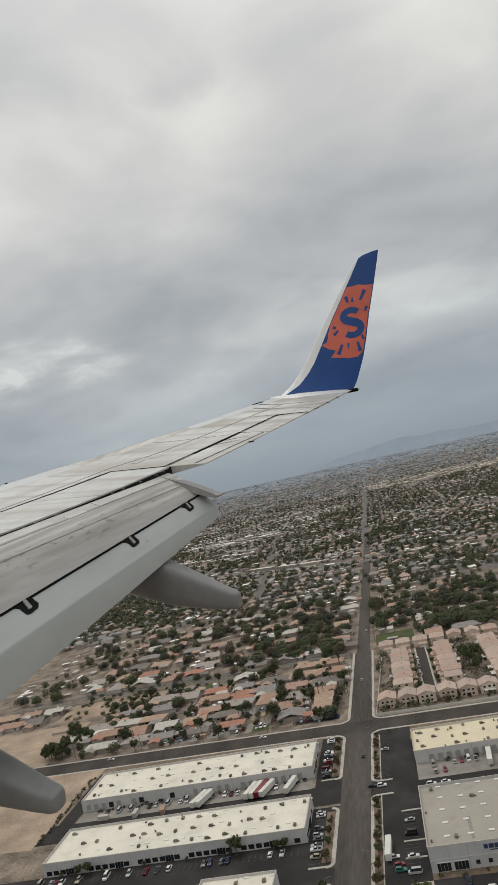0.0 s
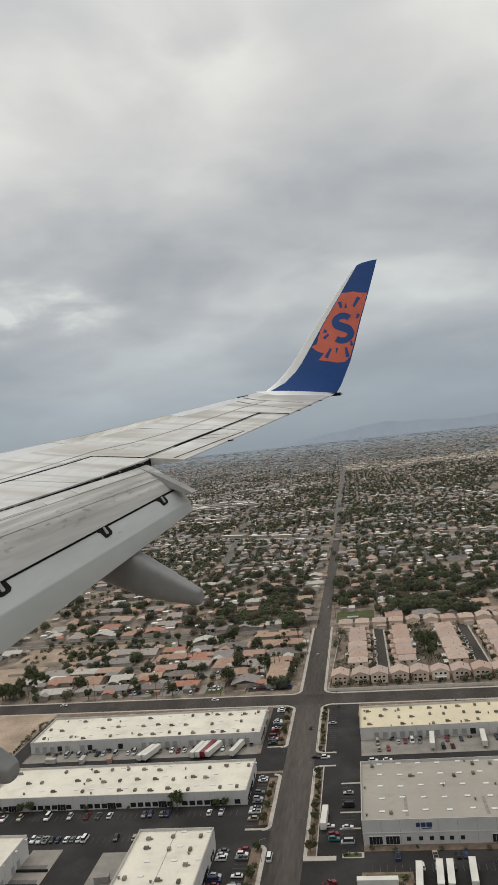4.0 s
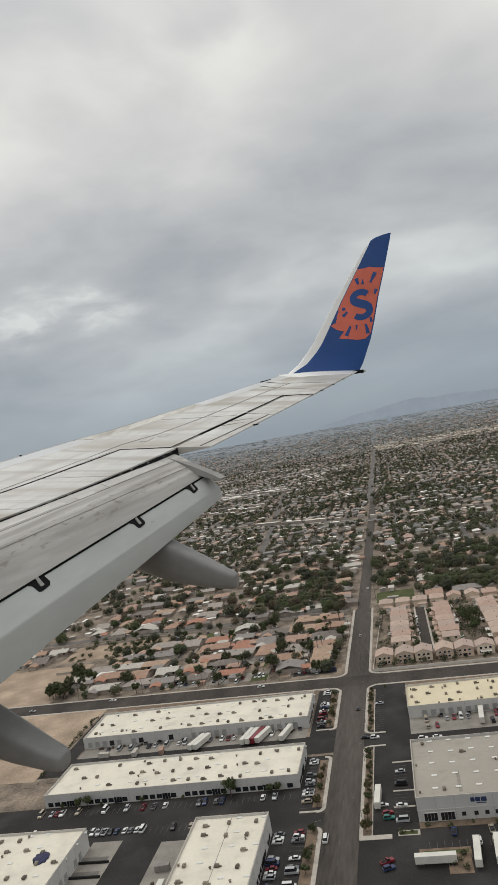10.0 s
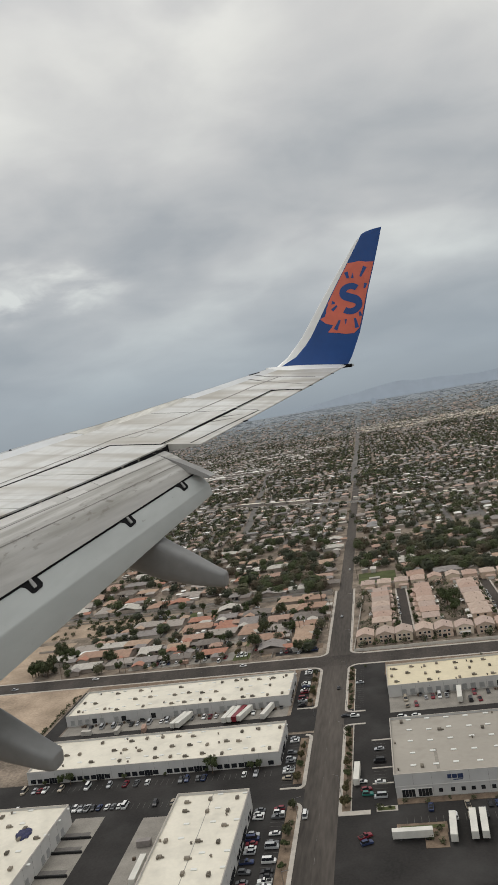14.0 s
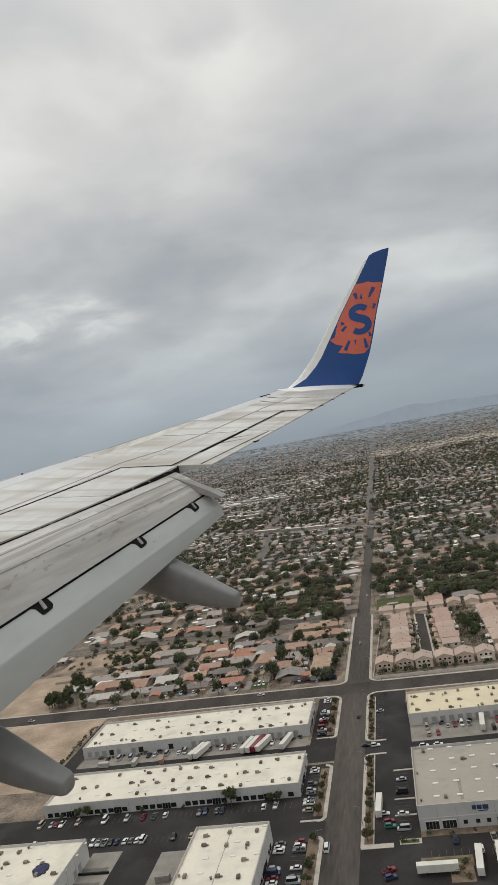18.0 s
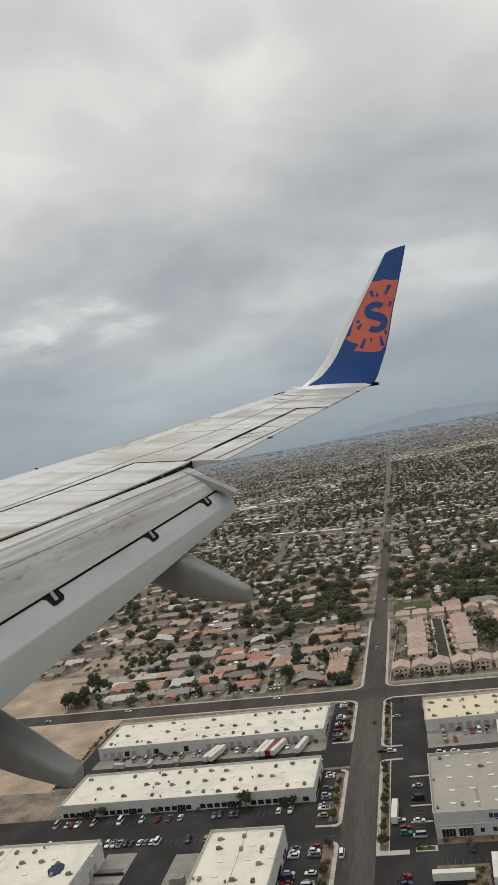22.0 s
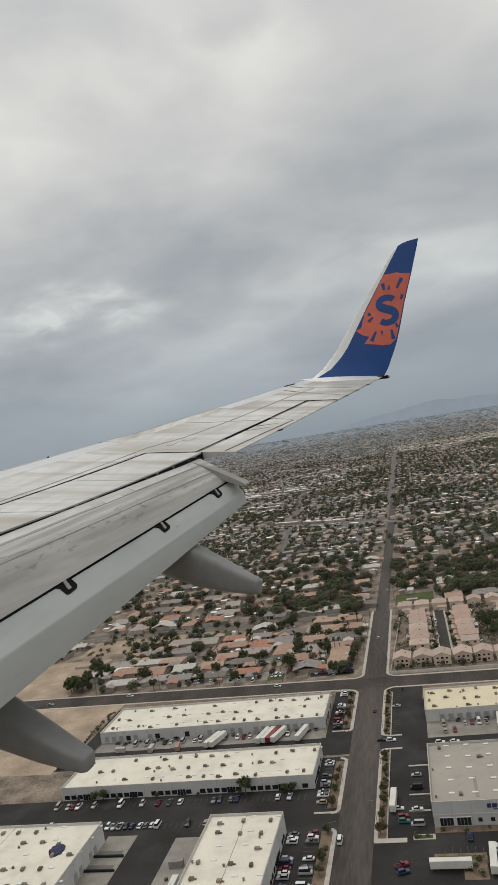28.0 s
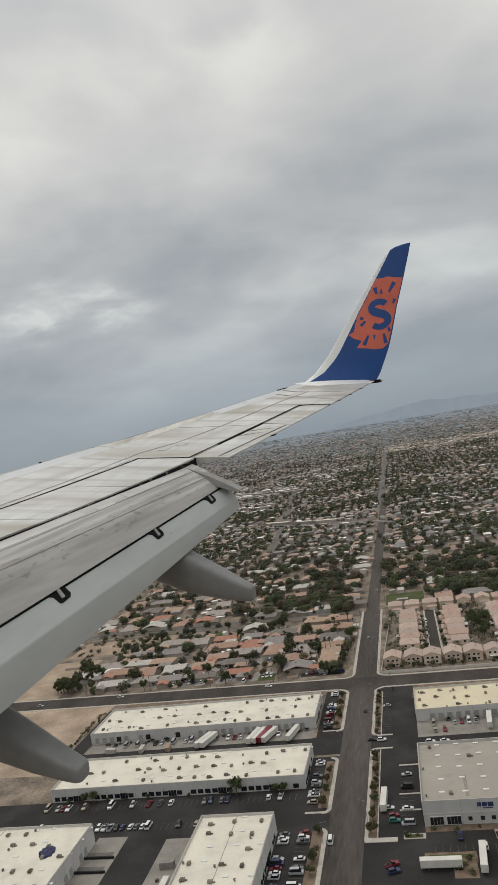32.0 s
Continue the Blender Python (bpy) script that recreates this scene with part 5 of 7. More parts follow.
def tract_house(kind):
    """Two-storey stucco house with a tiled roof; its back gable faces -y."""
    w, d, h = (11.2, 13.0, 5.7) if kind < 3 else (11.0, 11.5, 5.5)
    e = empty("tract_house", at(0, 0), "two-storey tan stucco house with pink clay tile roof", "house", "tract houses behind the wall")
    part("wall", house_walls(w, d, h, 0 if kind in (1, 2) else w / 2 * 0.36), STUCCO, e)
    part("roof", gable(w, d, h + 0.2, 0.36, 0.45) if kind not in (1, 2) else hip(w, d, h, 0.40, 0.5), TILE, e)
    # lower front wing with the garage
    wing_wall = part("garage_wing", slab(-w / 2, w / 2 - 3.4, d / 2, d / 2 + 3.2, 0, 2.9), STUCCO, e)
    bm = hip(w - 3.4, 3.6, 2.9, 0.5, 0.35)
    bmesh.ops.translate(bm, verts=bm.verts[:], vec=(-1.7, d / 2 + 1.5, 0))
    part("porch_roof", bm, TILE, e)
    put("garage_door", ME_GARAGE, e, pose(-1.7, d / 2 + 3.2, 0, 0, 0, 180))
    xs_low = (-3.0, 2.8) if kind != 2 else (-2.4, 0.4, 3.2)
    for x in (-2.9, 0.2, 3.0) if kind != 1 else (-2.4, 2.4):
        window(e, pose(x, -d / 2, 3.6))
    for x in xs_low:
        window(e, pose(x, -d / 2, 0.9))
    put("patio_door", ME_SLIDER, e, pose(0.0 if kind != 2 else -0.9, -d / 2, 0))
    for y in (-3, 2):
        put("window", ME_HWIN, e, pose(-w / 2, y, 3.6, 0, 0, -90))
        put("window", ME_HWIN, e, pose(w / 2, y, 3.6, 0, 0, 90))
    if kind in (2, 3):
        cover = part("patio_cover", slab(-3.4, 3.4, -d / 2 - 3.0, -d / 2, 2.6, 2.75), TRIM, e, "white patio cover")
        for x in (-3.2, 3.2):
            part("post", slab(x - 0.08, x + 0.08, -d / 2 - 2.9, -d / 2 - 2.74, 0, 2.6), TRIM, cover)
    part("chimney_vent", slab(2.2, 2.6, 1.0, 1.4, h, h + 2.0), UNIT, e)
    return e


def old_house(kind):
    """Low ranch house with a shallow roof, carport and shed roof."""
    w, d, h = ((17, 9.5, 2.9), (14, 10, 2.8), (20, 11, 3.0), (12, 16, 2.9))[kind]
    e = empty("ranch_house", at(0, 0), "low ranch house with a shallow roof among desert yards", "house", "ranch houses")
    part("wall", house_walls(w, d, h), OLD_WALL, e)
    part("roof", hip(w, d, h, 0.34, 0.7) if kind in (0, 2) else gable(w, d, h, 0.26, 0.6, "x"), OLD_ROOF, e)
    for x in (-w / 3, w / 3):
        put("window", ME_HWIN, e, pose(x, -d / 2, 0.9))
    put("patio_door", ME_SLIDER, e, pose(-w / 6, -d / 2, 0))
    if kind != 2:
        # lower side wing under its own roof, making an L
        sx, sw, sd = (w * 0.28, 7.5, 7.0) if kind == 0 else (-w * 0.25, 6.5, 6.0)
        bm = hip(sw, sd, h - 0.12, 0.3, 0.6) if kind == 0 else gable(sw, sd, h - 0.12, 0.28, 0.5)
        bmesh.ops.translate(bm, verts=bm.verts[:], vec=(sx, -d / 2 - sd / 2 + 0.8, 0))
        part("wing_roof", bm, OLD_ROOF, e)
        part("wing_wall", slab(sx - sw / 2, sx + sw / 2, -d / 2 - sd + 0.8, -d / 2 + 0.4, 0, h - 0.15), OLD_WALL, e)
    if kind in (1, 2):
        port = part("carport_roof", slab(w / 2, w / 2 + 5, -3, 3, 2.5, 2.7), OLD_ROOF, e, "flat carport roof")
        for y in (-2.8, 2.8):
            part("post", slab(w / 2 + 4.7, w / 2 + 4.85, y - 0.07, y + 0.07, 0, 2.5), TRIM, port)
    if kind == 2:
        bm = gable(7, 7, 3.0, 0.3, 0.5)
        bmesh.ops.translate(bm, verts=bm.verts[:], vec=(-5, -6.5, 0))
        part("cross_gable", bm, OLD_ROOF, e)
        part("gable_wall", slab(-8.2, -1.8, -9.5, -5.4, 0, 3.0), OLD_WALL, e)
    part("roof_cooler", slab(1.0, 2.0, 0.6, 1.6, h + 0.8, h + 1.9, 0.05), SKYLIGHT if kind == 1 else UNIT, e)
    return e


TAKEN = []


def place_tracts():
    protos = [tract_house(k) for k in range(4)]
    spots = []
    for i in range(13):
        spots.append((21 + i * 13.05, 27.6 - 0.035 * (i * 13 - 20), -2.0))
    street = 50.0
    while street < 190:
        for side, rz in ((-1, 90), (1, -90)):
            for j in range(7):
                spots.append((street + side * 17.0, 54 + j * 13.2 - 0.05 * (street - 50), rz + 180))
        street += 68.0
    for i in range(12):
        spots.append((23 + i * 14.2, 161 - 0.06 * i * 14.2, 178))
    rng = random.Random(5)
    used = set()
    for i, (u, v, rz) in enumerate(spots):
        k = rng.choice((0, 3, 0)) if i < 13 else rng.choice((0, 1, 2, 3))
        m = at(u + rng.uniform(-0.4, 0.4), v + rng.uniform(-0.5, 0.5), 0, rz)
        if k not in used:
            protos[k].matrix_basis = m
            used.add(k)
        else:
            copy_thing(protos[k], m)
        TAKEN.append((u, v, 9))
    # cul-de-sac streets between the columns
    s = 50.0
    while s < 190:
        strip("road", s - 3.6, s + 3.6, 42, 152, 0.05, ASPHALT, "short dark residential street", "road")
        for d in (-4.9, 3.6):
            strip("pavement", s + d, s + d + 1.3, 42, 152, 0.17, KERB, "pale concrete pavement and kerb", "pavement")
        s += 68.0
    for u0, u1, v0, v1, z in ((12.2, 330, 11.2, 11.45, 1.9), (12.2, 12.45, 11.45, 174, 1.9), (12.45, 330, 172, 172.25, 1.9), (330, 330.25, 11.45, 172, 1.9)):
        strip("boundary_wall", u0, u1, v0, v1, z, BLOCK_LIGHT, "pale block wall round the house rows", "wall", thick=1.95, grid=ASKEW)


place_tracts()


def place_ranches():
    protos = [old_house(k) for k in range(4)]
    rng = random.Random(8)
    spots = []
    for row, v in enumerate((34, 54, 75, 97, 120, 143)):
        u = -24.0
        while u > -330:
            if not (u < -218 and v < 112) and not (-268 < u < -166 and v > 108) and rng.random() < 0.86:
                spots.append((u, v + rng.uniform(-2.5, 2.5)))
            u -= rng.uniform(20, 28)
    for v in (186, 214, 246, 280, 318, 352, 390):
        for u0 in range(-260, 330, 27):
            u = u0 + rng.uniform(-4, 4)
            if -12 < u < 16 or (10 < u < 60 and v < 222) or rng.random() < 0.22:
                continue
            spots.append((u, v + rng.uniform(-5, 5)))
    used = set()
    for u, v in spots:
        k = rng.randrange(4)
        m = at(u, v, 0, rng.choice((0, 0, 180, 90)) + rng.uniform(-3, 3), 1.08)
        if k not in used:
            protos[k].matrix_basis = m
            used.add(k)
        else:
            copy_thing(protos[k], m)
        TAKEN.append((u, v, 11))
    # pale walls between the yards
    for u0, u1, v0, v1 in ((-330, -8, 158, 158.2), (-250, -8, 84, 84.2), (-44, -43.8, 15, 60), (-330, -8, 166, 166.2)):
        strip("yard_wall", u0, u1, v0, v1, 1.7, BLOCK, "grey block wall between yards", "wall", thick=1.75)
    for u0, u1, v0, v1, mat in ((-42, -12, 18, 34, LOT), (-150, -60, 20, 36, CONCRETE), (-120, -50, 54, 62, CONCRETE), (-60, -12, 88, 96, CONCRETE)):
        strip("yard", u0, u1, v0, v1, 0.05, mat, "paved yard with parked cars", "yard")


place_ranches()


def place_yards():
    rng = random.Random(52)
    for _ in range(64):
        u, v = rng.uniform(-215, -20), rng.uniform(18, 150)
        w, d = rng.uniform(7, 18), rng.uniform(6, 13)
        mat, word = rng.choice(((CONCRETE, "pale concrete"), (DIRT, "bare tan dirt"), (GRAVEL, "brown gravel"), (LAWN, "dry green grass"), (LAWN, "dry green grass"), (STREET, "grey asphalt"), (LOT, "dark asphalt")))
        strip("yard", u, min(u + w, -8), v, v + d, 0.052 + 0.0015 * _, mat, "house yard of " + word, "yard")
    for _ in range(16):
        u, v = rng.uniform(-215, -20), rng.uniform(20, 150)
        strip("yard_wall", u, u + 0.2, v, v + rng.uniform(10, 26), 1.6, rng.choice((BLOCK, BLOCK_LIGHT)), "block wall between two yards", "wall", thick=1.65)
    shed = empty("garden_shed", at(-30, 75), "small pale metal shed in a yard", "shed", "sheds in yards")
    part("wall", slab(-1.6, 1.6, -1.3, 1.3, 0, 2.1), TRIM, shed)
    part("roof", gable(3.2, 2.6, 2.1, 0.3, 0.2), SKYLIGHT, shed)
    for _ in range(14):
        copy_thing(shed, at(rng.uniform(-180, -15), rng.uniform(30, 150), 0, rng.uniform(0, 90), rng.uniform(0.9, 1.6)))


place_yards()


def workshop():
    """Metal workshop with a low white gabled roof and a wide door."""
    e = empty("workshop", at(-196, 62, 0, -6), "pale metal workshop with a white gabled roof", "workshop")
    part("wall", house_walls(12.5, 8.5, 3.4), TRIM, e)
    part("roof", gable(12.5, 8.5, 3.5, 0.18, 0.4, "x"), SKYLIGHT, e, "white ribbed roof")
    part("door", slab(-2.0, 2.0, -4.33, -4.2, 0.02, 2.9, 0.02), DOCK, e)
    for x in (-4.2, 4.2):
        put("window", ME_HWIN, e, pose(x, -4.25, 1.2))


workshop()
TAKEN.append((-196, 62, 9))


# ---- vehicles ----
def car(kind, color):
    """A car 4.7 m long on four wheels; its nose points to +x."""
    ln, wd, hood, roof, c0, c1 = {"sedan": (4.7, 1.8, 0.85, 1.45, -1.7, 1.0), "suv": (4.8, 1.95, 1.05, 1.8, -2.2, 1.0), "pickup": (5.6, 2.0, 1.1, 1.85, -0.6, 1.2), "van": (5.6, 2.05, 1.25, 2.35, -2.7, 2.0)}[kind]
    names = {"sedan": "car", "suv": "suv", "pickup": "pickup_truck", "van": "van"}
    e = empty(names[kind], at(0, 0), "%s %s parked on asphalt" % (color, names[kind].replace("_", " ")), "car" if kind != "van" else "van", "parked cars")
    x, y = ln / 2, wd / 2
    prof = [(-x, 0.35), (-x, hood * 0.95), (-x + 0.15, hood), (x - 0.9, hood), (x - 0.1, hood * 0.82), (x, 0.6), (x, 0.35)]
    body = part("body", loft([[(a, s * y * f, b) for a, b in prof] for s, f in ((-1, 1), (1, 1))]), CAR_PAINT[color], e)
    cab = [(c0, hood), (c0 + 0.35, roof - 0.06), (c1 - 0.75, roof - 0.06), (c1, hood)]
    part("glass", loft([[(a, s * (y - 0.12 - (0.14 if b > hood else 0)), b) for a, b in cab] for s in (-1, 1)]), DARK_GLASS, e, "dark car glass")
    part("roof", slab(c0 + 0.32, c1 - 0.72, -y + 0.27, y - 0.27, roof - 0.07, roof, 0.03), CAR_PAINT[color], e)
    if kind == "pickup":
        # flat panel, its dark colour replaces the shade inside the bed
        part("bed", slab(-x + 0.2, -0.75, -y + 0.15, y - 0.15, hood - 0.02, hood + 0.01), SHADE_BLACK, e, "flat dark panel for the shaded inside of a load bed")
    wheel = bmesh.new()
    bmesh.ops.create_cone(wheel, cap_ends=True, segments=12, radius1=0.34, radius2=0.34, depth=0.24, matrix=Matrix.Rotation(radians(90), 4, "X"))
    me = shared("wheel", wheel, RUBBER)
    for a in (-x * 0.62, x * 0.62):
        for b in (-y + 0.13, y - 0.13):
            put("wheel", me, e, pose(a, b, 0.34))
    return e


def trailer(label):
    e = empty("semi_trailer", at(0, 0), label, "trailer", "parked trailers")
    part("box_body", slab(-1.28, 1.28, -7.5, 7.5, 1.15, 4.0, 0.05), TRAILER, e)
    part("chassis", slab(-0.5, 0.5, -7.0, 7.0, 0.85, 1.15), SEAL, e)
    wheel = bmesh.new()
    bmesh.ops.create_cone(wheel, cap_ends=True, segments=12, radius1=0.5, radius2=0.5, depth=0.5, matrix=Matrix.Rotation(radians(90), 4, "Y"))
    me = shared("wheel", wheel, RUBBER)
    for y in (-6.3, -5.0):
        for x in (-0.95, 0.95):
            put("wheel", me, e, pose(x, y, 0.5))
    for x in (-0.6, 0.6):
        part("landing_leg", slab(x - 0.08, x + 0.08, 4.6, 4.76, 0, 0.9), STEEL, e)
    return e


def place_cars():
    rng = random.Random(21)
    protos = {}

    def drop(kind, color, u, v, rz, z=0.03):
        m = at(u, v, z, rz)
        if (kind, color) not in protos:
            protos[kind, color] = car(kind, color)
            protos[kind, color].matrix_basis = m
        else:
            copy_thing(protos[kind, color], m)

    colors = ["white"] * 5 + ["silver"] * 3 + ["black"] * 3 + ["grey"] * 2 + ["red", "blue", "tan"]
    kinds = ["sedan"] * 4 + ["suv"] * 3 + ["pickup"] * 2 + ["van"]

    def row(u0, u1, v0, v1, rz, step, fill):
        n = int(math.hypot(u1 - u0, v1 - v0) / step)
        for i in range(n):
            if rng.random() < fill:
                f = (i + 0.5) / n
                drop(rng.choice(kinds), rng.choice(colors), u0 + (u1 - u0) * f, v0 + (v1 - v0) * f, rz + rng.choice((0, 180)) + rng.uniform(-3, 3))

    row(-15.5, -15.5, -68, -16, 0, 2.8, 0.72)
    row(-15.5, -15.5, -148, -104, 0, 2.8, 0.62)
    row(-16, -16, -262, -166, 0, 2.8, 0.66)
    row(-24.5, -24.5, -262, -166, 0, 2.8, 0.55)
    row(-150, -24, -137, -137, 90, 2.8, 0.5)
    row(-150, -100, -156, -156, 90, 2.8, 0.7)
    row(-99, -30, -156, -156, 90, 2.8, 0.3)
    row(16.8, 16.8, -78, -24, 0, 2.8, 0.16)
    row(26.5, 26.5, -165, -116, 0, 2.8, 0.2)
    row(36, 150, -180.5, -180.5, 90, 2.8, 0.22)
    row(36, 150, -173.5, -173.5, 90, 2.8, 0.14)
    row(40, 170, -71, -71, 90, 3.6, 0.5)
    row(40, 250, -79, -79, 90, 4.6, 0.3)
    row(-150, -30, -70, -70, 90, 3.6, 0.42)
    row(-140, -62, 26, 26, 90, 3.0, 0.5)
    row(-118, -52, 58, 58, 90, 3.2, 0.5)
    row(-40, -14, 24, 24, 90, 3.4, 0.5)
    row(-178, -150, 40, 40, 90, 3.2, 0.6)
    for _ in range(70):
        u, v = rng.uniform(-190, -12), rng.uniform(17, 155)
        if all(math.hypot(u - p, v - q) > 8.5 for p, q, _ in TAKEN):
            drop(rng.choice(kinds + ["van", "van"]), rng.choice(colors + ["white"] * 4), u, v, rng.choice((0, 90, 180)) + rng.uniform(-10, 10))
    row(46.2, 46.2, 48, 135, 90, 7, 0.45)
    row(114.2, 114.2, 48, 135, 90, 7, 0.5)
    row(182.2, 182.2, 48, 135, 90, 7, 0.4)
    # moving traffic as it stands, and the odd ones in the lots
    for k, c, u, v, rz in (("van", "white", -4.6, -173, 90), ("sedan", "black", 4.5, -47, 90), ("suv", "white", 14.5, -86, 0), ("sedan", "black", 9.5, -85, 0), ("sedan", "white", -62, 5.0, -2), ("sedan", "silver", -230, 6, -2), ("sedan", "white", 122, -2, -2),
                           ("suv", "white", 39, -92, 0), ("sedan", "white", 46, -91.5, 0), ("suv", "teal", 21, -161, 0), ("suv", "red", 20.5, -157.5, 20), ("sedan", "white", 18.5, -151, 0), ("pickup", "red", 20, -190, 30), ("suv", "blue", 20.6, -194, 20),
                           ("sedan", "white", -170, 10, -2), ("sedan", "grey", 190, -15, 178), ("sedan", "silver", 2, 90, 90), ("sedan", "white", 5, 240, 90), ("van", "white", -31, 30, 0)):
        drop(k, c, u, v, rz, 0.06)
    t = trailer("long white box trailer parked in a truck yard")
    t.matrix_basis = at(37.8, -192.6, 0.03, 90)
    for u, v, rz in ((53, -190, 176), (60.5, -189, 176), (64.3, -189, 176), (72.5, -188, 176), (100, -190, 176), (104, -190, 176), (120, -190, 178), (16.6, -147.5, 178), (-85, -75, 160), (-82, -75, 160), (-56, -74, 165), (-53, -74, 165), (-47, -74, 160), (-34, -74, 165), (70, -75, 175), (96, -75, 176), (111, -75, 175), (-66, -205, 180), (-66, -228, 180), (-103, -222, 90)):
        copy_thing(t, at(u, v, 0.06, rz))
    red = copy_thing(t, at(-50, -74, 0.06, 163))
    tagged(red, "red box trailer backed up to a dock")
    for o in red.children:
        if o.name.startswith("box_body"):
            o.data = o.data.copy()
            o.data.materials.clear()
            o.data.materials.append(CAR_PAINT["red"])


place_cars()


# ---- yard clutter ----
def place_clutter():
    rng = random.Random(91)
    stack = empty("pallet_stack", at(-120, -80), "stack of weathered wooden pallets in a yard", "pallets", "pallet stacks in yards")
    for k in range(4):
        part("pallet", slab(-0.6 + rng.uniform(-0.05, 0.05), 0.6, -0.5, 0.5 + rng.uniform(-0.05, 0.05), 0.28 * k, 0.28 * k + 0.2), BARK, stack)
    bin_ = empty("waste_skip", at(-120, -75), "dark green steel waste skip", "skip", "waste skips in yards")
    part("body", loft([[(-1.0 * f, -0.8 * f, z), (1.0 * f, -0.8 * f, z), (1.0 * f, 0.8 * f, z), (-1.0 * f, 0.8 * f, z)] for f, z in ((0.8, 0.12), (1.0, 1.3))]), CAR_PAINT["grey"], bin_)
    part("lid", slab(-1.05, 1.05, -0.85, 0.85, 1.3, 1.38, 0.02), SEAL, bin_)
    crate = empty("shipping_container", at(-118, -74), "rust-brown steel shipping container in a yard", "container", "containers in yards")
    part("box", slab(-1.22, 1.22, -3.0, 3.0, 0.05, 2.6, 0.04), OLD_ROOF, crate)
    for x in (-0.6, 0.6):
        part("door_bar", slab(x - 0.03, x + 0.03, -3.06, -3.0, 0.2, 2.5), STEEL, crate)
    first = {stack: True, bin_: True, crate: True}

    def drop(e, u, v):
        m = at(u, v, 0.06, rng.uniform(-12, 12) + rng.choice((0, 90)))
        if first[e]:
            first[e] = False
            e.matrix_basis = m
        else:
            copy_thing(e, m)

    for _ in range(34):
        drop(rng.choice((stack, stack, bin_)), rng.uniform(-152, -26), rng.uniform(-67.8, -66.2))
    for _ in range(16):
        drop(rng.choice((stack, bin_)), rng.uniform(40, 160), rng.uniform(-69, -67.5))
    for u, v in ((-140, -78), (-121, -78.5), (-105, -79), (-100, -232), (-70, -186), (-70, -240)):
        drop(crate, u, v)
    for _ in range(18):
        drop(rng.choice((stack, bin_)), rng.choice((rng.uniform(-108, -99), rng.uniform(-72, -63))), rng.uniform(-262, -172))
    for _ in range(30):
        u, v = rng.uniform(-185, -12), rng.uniform(18, 150)
        if all(math.hypot(u - p, v - q) > 8 for p, q, _ in TAKEN):
            drop(rng.choice((stack, bin_, crate)), u, v)


place_clutter()


# ---- plants ----
def limb(bm, a, b, r0, r1, k=6):
    a, b = Vector(a), Vector(b)
    q = (b - a).to_track_quat("Z", "Y").to_matrix()
    rings = [[p + q @ Vector((r * math.cos(2 * math.pi * i / k), r * math.sin(2 * math.pi * i / k), 0)) for i in range(k)] for p, r in ((a, r0), (b, r1))]
    vs = [[bm.verts.new(p) for p in ring] for ring in rings]
    for i in range(k):
        bm.faces.new((vs[0][i], vs[0][(i + 1) % k], vs[1][(i + 1) % k], vs[1][i]))
    bm.faces.new(vs[1])


def leaf_cloud(rng, clumps, per, leaf):
    """Loose leaf clusters round clump centres, as small bent quads."""
    verts, faces = [], []
    for c, r in clumps:
        for _ in range(per):
            d = Vector((rng.gauss(0, 1), rng.gauss(0, 1), rng.gauss(0, 0.8))).normalized() * r * rng.uniform(0.45, 1.05)
            p = Vector(c) + d
            n = (d.normalized() + Vector((rng.uniform(-0.6, 0.6), rng.uniform(-0.6, 0.6), rng.uniform(-0.2, 0.8)))).normalized()
            t = n.orthogonal().normalized()
            b = n.cross(t)
            a = rng.uniform(0, 6.28)
            t, b = t * math.cos(a) + b * math.sin(a), b * math.cos(a) - t * math.sin(a)
            s = leaf * rng.uniform(0.6, 1.3)
            i = len(verts)
            verts += [p - t * s, p + b * s * 0.7 + n * s * 0.2, p + t * s, p - b * s * 0.7 + n * s * 0.15]
            faces.append((i, i + 1, i + 2, i + 3))
    return verts, faces


def tree(seed, tall, wide, mat, label):
    rng = random.Random(seed)
    e = empty("tree", at(0, 0), label, "tree", "trees along streets and yards")
    bm = bmesh.new()
    fork = tall * 0.32
    limb(bm, (0, 0, 0), (0.1, 0.05, fork), tall * 0.035, tall * 0.025, 8)
    clumps = []
    for i in range(7):
        a = i * 0.9 + rng.uniform(-0.3, 0.3)
        tip = (wide * 0.36 * math.cos(a) * rng.uniform(0.5, 1.1), wide * 0.36 * math.sin(a) * rng.uniform(0.5, 1.1), tall * rng.uniform(0.5, 0.86))
        limb(bm, (0.1, 0.05, fork), tip, tall * 0.016, tall * 0.006, 5)
        clumps.append((tip, wide * rng.uniform(0.17, 0.27)))
    for _ in range(6):
        a = rng.uniform(0, 6.28)
        clumps.append(((wide * 0.28 * math.cos(a), wide * 0.28 * math.sin(a), tall * rng.uniform(0.45, 0.9)), wide * rng.uniform(0.13, 0.22)))
    part("trunk", bm, BARK, e)
    me = bpy.data.meshes.new("crown")
    v, f = leaf_cloud(rng, clumps, 105, wide * 0.052)
    me.from_pydata(v, [], f)
    me.materials.append(mat)
    part("crown", me, None, e)
    return e


